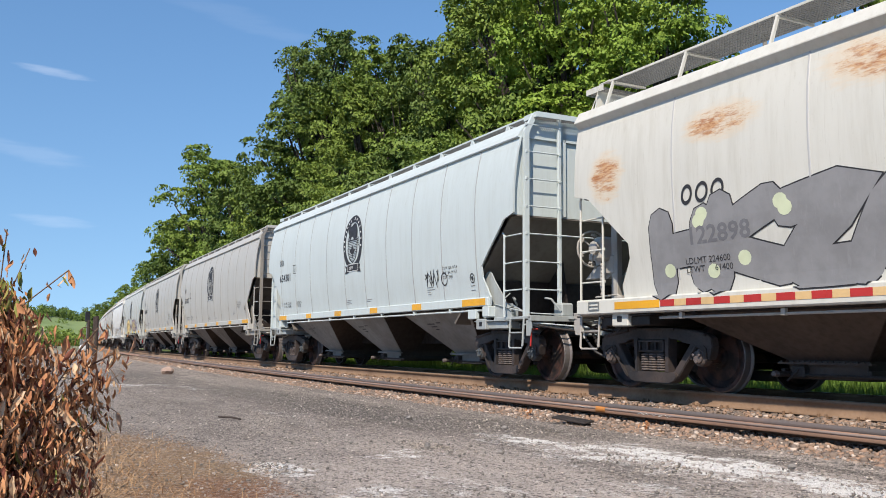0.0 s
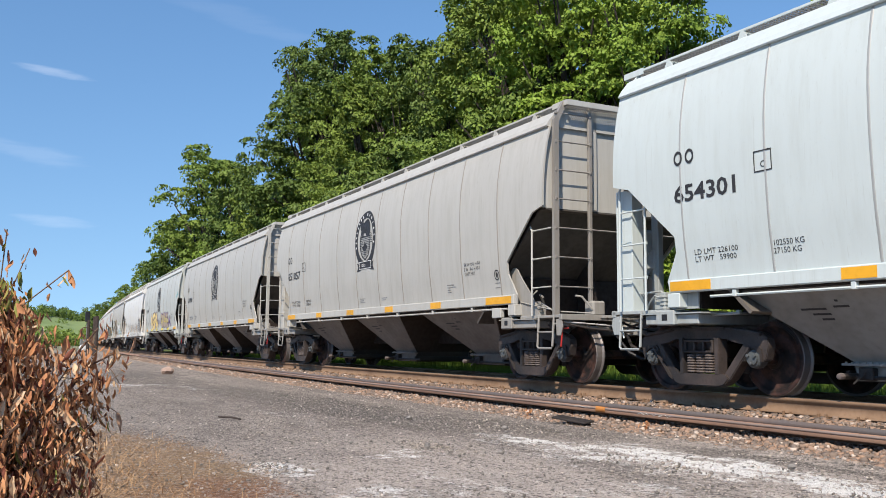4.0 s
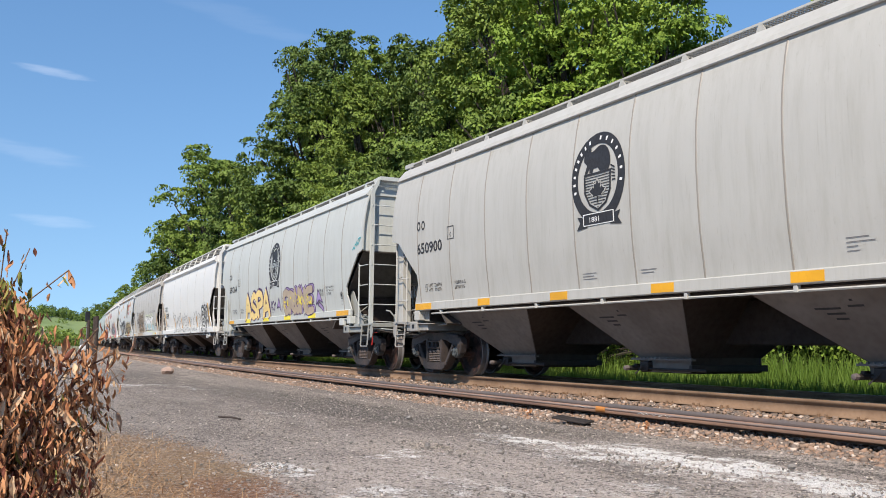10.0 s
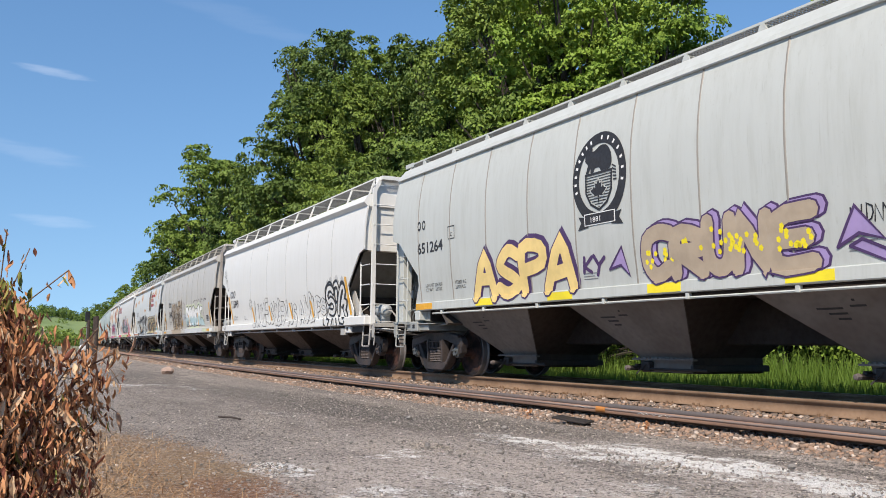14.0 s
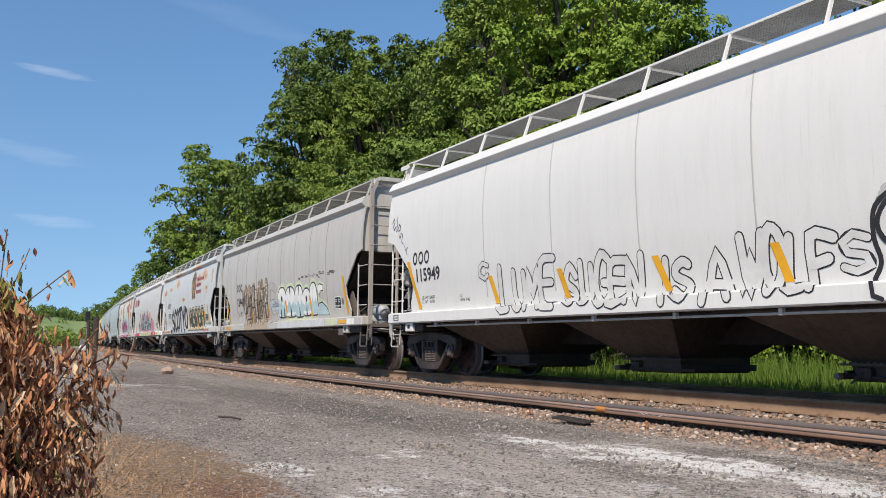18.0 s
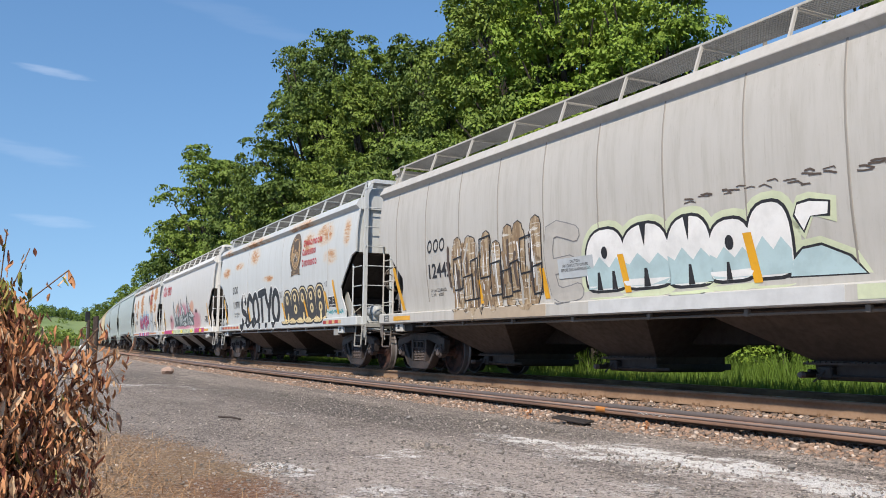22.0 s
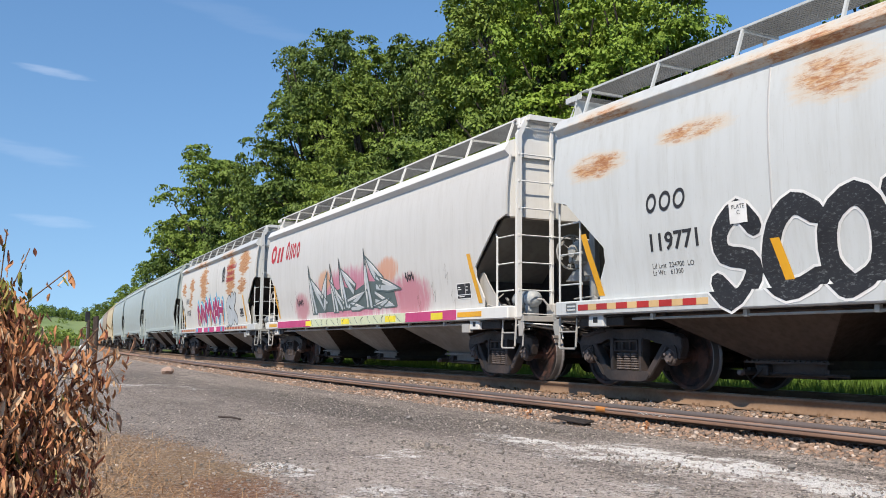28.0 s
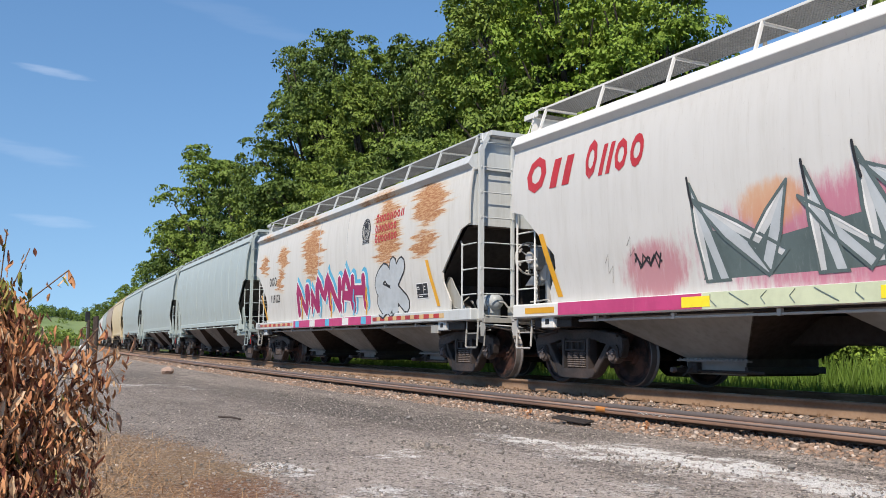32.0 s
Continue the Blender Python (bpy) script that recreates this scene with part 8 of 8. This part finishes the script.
    crested(sh, "651264", (1, 2, 3, 4))
    marks_fifth(sh)
    marks_white(W(C(-39.2), white, white, "high", "white covered hopper wagon with black outline graffiti", bays=BAY_BROWN, ribs=(-3.2, -1.13, 0.91, 2.95, 4.99), seam=FAINT_SEAM)[1])
    marks_brown(W(C(-55.25), soo, soo, "high", "warm grey covered hopper wagon with silver and brown graffiti", grubby=paint("rust_brown_ends", (0.36, 0.325, 0.295), 0.8), bays=BAY_BROWN, ribs=SEAMS_SOO, seam=SEAM_DIRT)[1])
    marks_bubble(W(C(-71.15), rust_b, rust_roof, "high", "rust-stained pale grey covered hopper wagon with bubble graffiti", bays=BAY_BROWN, ribs=(-3.1, 1.05, 5.2), seam=FAINT_SEAM)[1])
    marks_pink(W(C(-87.05), pinked, white, "high", "white covered hopper wagon with red lettering and pink graffiti", clean=True)[1])
    marks_last(W(C(-103.0), rust_c, rust_roof, "high", "rust-streaked white covered hopper wagon with magenta graffiti", clean=True, ribs=(-1.05, 1.05), seam=FAINT_SEAM)[1])
    tail = [green, green, green, cream, tan, green, white, grey, white]
    for i, p in enumerate(tail):
        W(C(-103.0 - 16.05 * (i + 1)), p, p, "low", "far-off covered hopper wagon in plain faded paint", near=i < 4, spin=i < 3, ribs=SEAMS if i in (0, 3) else (), seam=p)


build_train()
scatter_stones()
build_grass()
build_trees()


# ---------------------------------------------------------------- withered shrub beside the lens
def dry_leaf_mat(name, a, b, c3):
    M = Mat(name, 0.75, 0, 0.25)
    f = M.rnd()
    g = M.noise(M.co((1, 1, 1), "World"), 55, 4)
    isl = M.island()
    c = M.mix(M.step(f, 0.1, 0.6), a, b)
    c = M.mix(M.step(M.math("FRACT", M.math("MULTIPLY", M.math("ADD", f, isl), 7.3)), 0.70, 0.97), c, c3)
    c = M.mix(M.step(g, 0.45, 0.75, 0.0, 0.6), c, tuple(v * 0.45 for v in a))
    M.colour(c)
    t = M.n("ShaderNodeBsdfTranslucent")
    M.put(t.inputs["Color"], c)
    sh = M.n("ShaderNodeMixShader")
    sh.inputs[0].default_value = 0.16
    M.nt.links.new(M.b.outputs[0], sh.inputs[1])
    M.nt.links.new(t.outputs[0], sh.inputs[2])
    M.nt.links.new(sh.outputs[0], M.nt.nodes["Material Output"].inputs[0])
    return M.m


DRY = dry_leaf_mat("withered_leaf", (0.38, 0.155, 0.070), (0.52, 0.26, 0.125), (0.66, 0.48, 0.31))
DRY_DARK = dry_leaf_mat("dark_withered_leaf", (0.19, 0.065, 0.04), (0.29, 0.115, 0.065), (0.46, 0.28, 0.18))
GREEN_LEAF = dry_leaf_mat("last_green_leaf", (0.16, 0.20, 0.04), (0.24, 0.24, 0.06), (0.42, 0.34, 0.10))
TWIG = plain("dry_twig", (0.17, 0.10, 0.065), 0.85, 0, 0.4, 20, bump=0)


def curl_leaf(bm, rng, L, W, curl, roll):
    """A shrivelled leaf hanging from its stalk: pointed oval, folded along the midrib, crumpled, its tip curled."""
    n = 4
    rows = []
    for i in range(n + 1):
        f = i / n
        w = W * (math.sin(math.pi * min(1, f * 0.90 + 0.06)) ** 0.8) * (1 - 0.3 * f)
        z, y = -L * (f - 0.14 * abs(curl) * f * f), L * 0.32 * math.sin(curl * f * f)
        k = roll * (0.5 + 0.6 * f) + rng.uniform(-0.35, 0.35)
        j = lambda: rng.uniform(-1, 1) * 0.16 * W
        rows.append([bm.verts.new((-w * math.cos(k) + j(), y + w * math.sin(k) + j(), z + j())), bm.verts.new((j(), y, z)), bm.verts.new((w * math.cos(k + 0.4) + j(), y + w * math.sin(k + 0.4) + j(), z + j()))])
    for A, B in zip(rows, rows[1:]):
        for i in (0, 1):
            bm.faces.new((A[i], A[i + 1], B[i + 1], B[i]))
    return bm


def build_shrub():
    rng = random.Random(77)
    base = Vector((-3.42, 0.02, GROUND_Z))
    sh = new("withered_shrub")
    sh.matrix_basis = Matrix.Translation(base)
    tagged(sh, "withered shrub with curled brown leaves at the lot's edge", "shrub")
    kinds = [data("dry_leaf%d" % k, lambda bm: curl_leaf(bm, rng, 1.0, rng.uniform(0.11, 0.21), rng.uniform(-2.8, 2.8), rng.uniform(0.5, 1.2))) for k in range(8)]
    spots = []
    # stems fan out from the foot; side shoots carry the leaves
    for i in range(86):
        a = rng.uniform(0, math.tau)
        reach = rng.uniform(0.05, 0.44)
        h = rng.uniform(0.6, 1.10) * (1.0 - 0.22 * (reach / 0.44) ** 2)
        foot = Vector((math.cos(a) * 0.10, math.sin(a) * 0.12, 0))
        tip = Vector((math.cos(a) * reach, math.sin(a) * reach * 1.05, h))
        pts = [foot.lerp(tip, f) + Vector((rng.uniform(-0.03, 0.03), rng.uniform(-0.03, 0.03), 0.10 * math.sin(f * math.pi))) for f in (0, 0.2, 0.4, 0.6, 0.8, 1.0)]
        stem = part("stem", tube(bmesh.new(), pts, rng.uniform(0.003, 0.0055), 5), TWIG, sh)
        for k in range(11):
            f = rng.uniform(0.12, 1.0)
            j = min(4, int(f * 5))
            p = pts[j].lerp(pts[j + 1], f * 5 - j)
            d = Vector((rng.uniform(-1, 1), rng.uniform(-1, 1), rng.uniform(-0.1, 0.8))).normalized()
            q = p + d * rng.uniform(0.06, 0.15)
            if k < 5:
                part("twig", tube(bmesh.new(), [p, p.lerp(q, 0.5) + Vector((0, 0, 0.01)), q], 0.0016, 4), TWIG, stem)
            for m in range(rng.randint(5, 9)):
                spots.append(p.lerp(q, rng.uniform(0.2, 1.0)) + Vector((rng.uniform(-0.03, 0.03), rng.uniform(-0.03, 0.03), rng.uniform(-0.02, 0.02))))
    # the outer sheet of hanging leaves
    for _ in range(7800):
        z = 0.10 + 1.07 * rng.random()
        a = rng.uniform(0, math.tau)
        r = (0.54 if z < 0.80 else 0.54 - (z - 0.80) * 1.05) * rng.uniform(0.2, 1.0) ** 0.7
        r *= 0.80 + 0.36 * math.sin(a * 5 + z * 7) * math.sin(z * 9 + a * 2)
        spots.append(Vector((math.cos(a) * r, math.sin(a) * r, z)))
    # a low branch that reaches out over the lot, hung with leaves
    for tip in (Vector((0.09, 0.47, 0.92)), Vector((0.10, 0.46, 0.82)), Vector((0.05, 0.44, 0.72)), Vector((0.12, 0.40, 1.00)), Vector((0.03, 0.42, 0.60)), Vector((0.06, 0.40, 0.48))):
        pts = [Vector((0.02, 0.08, 0.25)), Vector((0.05, 0.16, 0.60)).lerp(tip, 0.3), Vector((0.05, 0.26, 0.80)).lerp(tip, 0.6), tip]
        stem = part("stem", tube(bmesh.new(), pts, 0.0035, 5), TWIG, sh)
        for k in range(34):
            f = rng.uniform(0.25, 1.0)
            j = min(2, int(f * 3))
            q = pts[j].lerp(pts[j + 1], f * 3 - j)
            r = q + Vector((rng.gauss(0, 0.04), rng.gauss(0, 0.035), rng.gauss(-0.01, 0.035)))
            if k < 6:
                part("twig", tube(bmesh.new(), [q, q.lerp(r, 0.6) + Vector((0, 0, 0.008)), r], 0.0014, 4), TWIG, stem)
            spots += [r, r + Vector((rng.gauss(0, 0.02), rng.gauss(0, 0.02), rng.gauss(-0.01, 0.02)))]
    # bare wisps above the crown
    for tip in (Vector((0.06, 0.10, 1.33)), Vector((0.08, 0.30, 1.20)), Vector((-0.05, 0.18, 1.28)), Vector((0.05, 0.05, 1.30))):
        pts = [Vector((0.05, 0.05, 0.7)), Vector((0.07, 0.08, 1.0)).lerp(tip, 0.3), tip]
        part("stem", tube(bmesh.new(), pts, 0.0022, 4), TWIG, sh)
        spots += [pts[1].lerp(tip, f) + Vector((rng.gauss(0, 0.015), rng.gauss(0, 0.015), 0)) for f in (0.1, 0.25, 0.4, 0.55, 0.7, 0.8, 0.9, 1.0)]
    rng.shuffle(spots)
    spots.sort(key=lambda p: -(p.x * 0.9 + abs(p.y) * 0.2))
    heaps = {}
    for i, p in enumerate(spots):
        s = rng.uniform(0.026, 0.050) if rng.random() < 0.72 else rng.uniform(0.050, 0.080)
        m = Matrix.Translation(p) @ Euler((rng.gauss(0, 0.3), rng.gauss(0, 0.3), rng.uniform(0, math.tau))).to_matrix().to_4x4() @ Matrix.Scale(s, 4)
        kind = kinds[i % 8]
        high = p.z > 1.08
        # more dark leaves below 0.55 m, painting in the shade low in the shrub
        mat = GREEN_LEAF if (high and rng.random() < 0.4) or rng.random() < 0.02 else (DRY_DARK if rng.random() < (0.55 if p.z < 0.55 else 0.2) else DRY)
        if i < 300:
            hang("leaf", kind, mat, sh, "", m)
        else:
            V, Q = heaps.setdefault(mat, ([], []))
            o = len(V)
            V += [(m @ v.co)[:] for v in kind.vertices]
            Q += [[o + k for k in f.vertices] for f in kind.polygons]
    for mat, (V, Q) in heaps.items():
        tagged(hang("inner_leaves", quads_mesh("inner_leaves", V, Q), mat, sh), kind="stuff")


def build_straw():
    """Dead grass and litter under the shrub."""
    rng = np.random.default_rng(15)
    N = 9000
    x = rng.normal(-6.6, 1.7, N)
    y = 0.55 + rng.normal(0, 0.55, N) - (x + 6.3) * 0.10
    keep = y < 2.1
    x, y = x[keep], y[keep]
    N = len(x)
    a, L = rng.uniform(0, math.tau, N), rng.uniform(0.03, 0.14, N)
    tilt = rng.random(N) ** 3 * 0.9
    d = np.stack([np.cos(a) * np.cos(tilt), np.sin(a) * np.cos(tilt), np.sin(tilt)], 1) * L[:, None]
    s = np.stack([-np.sin(a), np.cos(a), 0 * a], 1) * 0.0022
    b = np.stack([x, y, np.full(N, GROUND_Z + 0.004) + rng.random(N) * 0.015], 1)
    v = np.stack([b - s, b + s, b + d + s * 0.4, b + d - s * 0.4], 1).reshape(-1, 3)
    tagged(hang("dead_grass", quads_mesh("dead_grass", v, np.arange(4 * N).reshape(-1, 4)), STRAW), "dry straw-coloured dead grass on the gravel", "dead grass", kind="stuff")


STRAW = stone_mat("dry_straw", (0.36, 0.20, 0.095), (0.48, 0.31, 0.17), (0.18, 0.09, 0.045))


# ---------------------------------------------------------------- far end of the lot
def build_far_end():
    grp = "posts at the far end of the lot"
    for dx, dy, h, r in ((0.0, 0.0, 2.6, 0.12), (0.9, 0.45, 2.9, 0.14), (-4.0, 0.9, 3.0, 0.13)):
        p = new("wooden_post")
        p.matrix_basis = pose(-71.0 + dx, 8.35 + dy, GROUND_Z)
        tagged(p, "dark weathered wooden post standing at the lot's end", "post", grp)
        part("shaft", lathe_z(bmesh.new(), [(r, -0.3), (r, h * 0.6), (r * 0.92, h - 0.03), (r * 0.7, h)], 10, (0, 0)), POST_WOOD, p)
    sg = new("signal_mast")
    sg.matrix_basis = pose(-150, 17.4, GROUND_Z)
    tagged(sg, "dark railway signal mast beside the far track", "signal")
    part("mast", tube(bmesh.new(), [(0, 0, 0), (0, 0, 5.6)], 0.09, 8), GALV, sg)
    part("signal_head", box(bmesh.new(), -0.1, 0.25, -0.35, 0.35, 4.2, 5.8, 0.05), BLACK, sg)
    part("cabinet", box(bmesh.new(), -0.5, 0.5, -0.9, 0.9, 0, 1.5, 0.05), GALV, sg, "grey equipment cabinet")
    t = new("storage_tank")
    t.matrix_basis = pose(-96, 10.85, GROUND_Z, 0, 0, 90)
    tagged(t, "small white tank at the far end of the lot", "tank")
    part("drum", lathe(bmesh.new(), [(0.12, -0.42), (0.28, -0.37), (0.33, -0.25), (0.33, 0.25), (0.28, 0.37), (0.12, 0.42)], 16, at=(0, 0, 0.43)), WHITE, t)
    part("saddle", box(bmesh.new(), -0.28, 0.28, -0.36, 0.36, 0.0, 0.14, 0.02), TRUCK_IRON, t)
    # pole beyond the trees
    x, y = at_az(41.6, 42.0)
    p = new("utility_pole")
    p.matrix_basis = pose(x, y, GROUND_Z)
    tagged(p, "grey wooden utility pole standing behind the trees", "pole")
    part("shaft", lathe_z(bmesh.new(), [(0.16, -0.3), (0.13, 8.0), (0.10, 15.3), (0.09, 15.35)], 10, (0, 0)), POLE_WOOD, p)


POLE_WOOD = plain("grey_pole_wood", (0.26, 0.24, 0.21), 0.9, 0, 0.3, 6)


def lot_debris():
    """Single stones and scraps that stand out on the gravel."""
    rng = random.Random(4)

    def rock(bm, r):
        bmesh.ops.create_icosphere(bm, subdivisions=2, radius=r)
        for v in bm.verts:
            v.co *= 1 + 0.35 * noise.noise(v.co * (2.2 / r))
            v.co.z *= 0.7
        return bm
    big = tagged(hang("boulder", data("boulder", lambda bm: rock(bm, 0.20)), PINK_STONE, None, "", pose(-29.3, 5.85, GROUND_Z + 0.09, 0, 0, 30)), "pale pinkish boulder at the edge of the ballast", "stone")
    for x, y, r in ((-7.75, 4.0, 0.035), (-7.55, 3.9, 0.03), (-6.9, 4.3, 0.04), (-8.2, 3.4, 0.025), (-5.1, 5.9, 0.045), (-8.9, 5.6, 0.05), (-10.6, 5.2, 0.05)):
        tagged(hang("stone", data("stone%.3f" % r, lambda bm: rock(bm, r * 0.75)), GREY_STONE, None, "", pose(x, y, GROUND_Z + r * 0.45, 0, 0, rng.uniform(0, 360))), "loose grey stone lying on the gravel lot", "stone", "stones on the lot")
    bm = box(bmesh.new(), -0.28, 0.28, -0.09, 0.09, 0.0, 0.025, 0.008)
    tagged(part("tie_plate_scrap", bm, TRUCK_IRON, None, "", pose(-9.3, 6.85, -0.345, 6, 4, 12)), "flat dark scrap plate lying on the ballast", "scrap")
    bm = tube(bmesh.new(), [(-0.25, 0, 0.012), (0.0, 0.02, 0.02), (0.24, -0.01, 0.012)], 0.012, 6)
    tagged(part("stick", bm, POST_WOOD, None, "", pose(-11.5, 3.1, GROUND_Z, 0, 0, 20)), "dark broken stick lying on the gravel", "stick")


def dry_weeds():
    """Small reddish dead weeds by the loose rail."""
    rng = random.Random(31)
    for x, y in ((-8.12, 7.02), (-10.5, 7.0)):
        w = new("dead_weed")
        w.matrix_basis = Matrix.Translation((x, y, -0.36))
        tagged(w, "small orange-brown dead weed on the ballast", "weed", "dead weeds by the rail")
        kind = data("weed_leaf", lambda bm: curl_leaf(bm, rng, 1.0, 0.3, 1.5, 0.8))
        for _ in range(16):
            m = pose(rng.gauss(0, 0.05), rng.gauss(0, 0.04), rng.uniform(0.03, 0.09), rng.uniform(-60, 60), rng.uniform(-60, 60), rng.uniform(0, 360)) @ Matrix.Scale(rng.uniform(0.03, 0.07), 4)
            hang("leaf", kind, DRY, w, "", m)


dry_weeds()
build_shrub()
build_straw()
build_far_end()
lot_debris()


# ---------------------------------------------------------------- how the train runs
def motions():
    for car, s9 in ALL_CARS:
        rows = []
        for i in range(33):
            x, y, h = centre(s9 + run(i))
            rows.append((i, pose(x, y, 0, 0, 0, math.degrees(h))))
        walk(car, rows)
    # the wind leans the tall crowns a little
    gust = (-0.3, 0.15, -0.1, 0.15, -0.1, 0.15, 0.15, 0.15, 0.45, 0.85, 0.6, 0.6, 0.85, 0.85)
    for i, (crown, x, y, turn) in enumerate(SWAYING):
        if i not in (8, 9, 11, 14, 3):
            continue
        axis = Matrix.Rotation(-radians(turn), 3, "Z") @ Vector((-x, -y, 0)).normalized()
        share = (1.0 if i == 8 else 0.35) * (1 if i % 2 == 0 else -1)
        walk(crown, [(32.0 * k / 13, Matrix.Rotation(-radians(g * share), 4, axis)) for k, g in enumerate(gust)])
    n = 224
    for ws, a in SPINNING:
        rows = []
        for i in range(n + 1):
            t = 32.0 * i / n
            rows.append((t, pose(a, 0, WHEEL_R, 0, math.degrees((run(t) - run(0)) / WHEEL_R), 0)))
        walk(ws, rows)


motions()
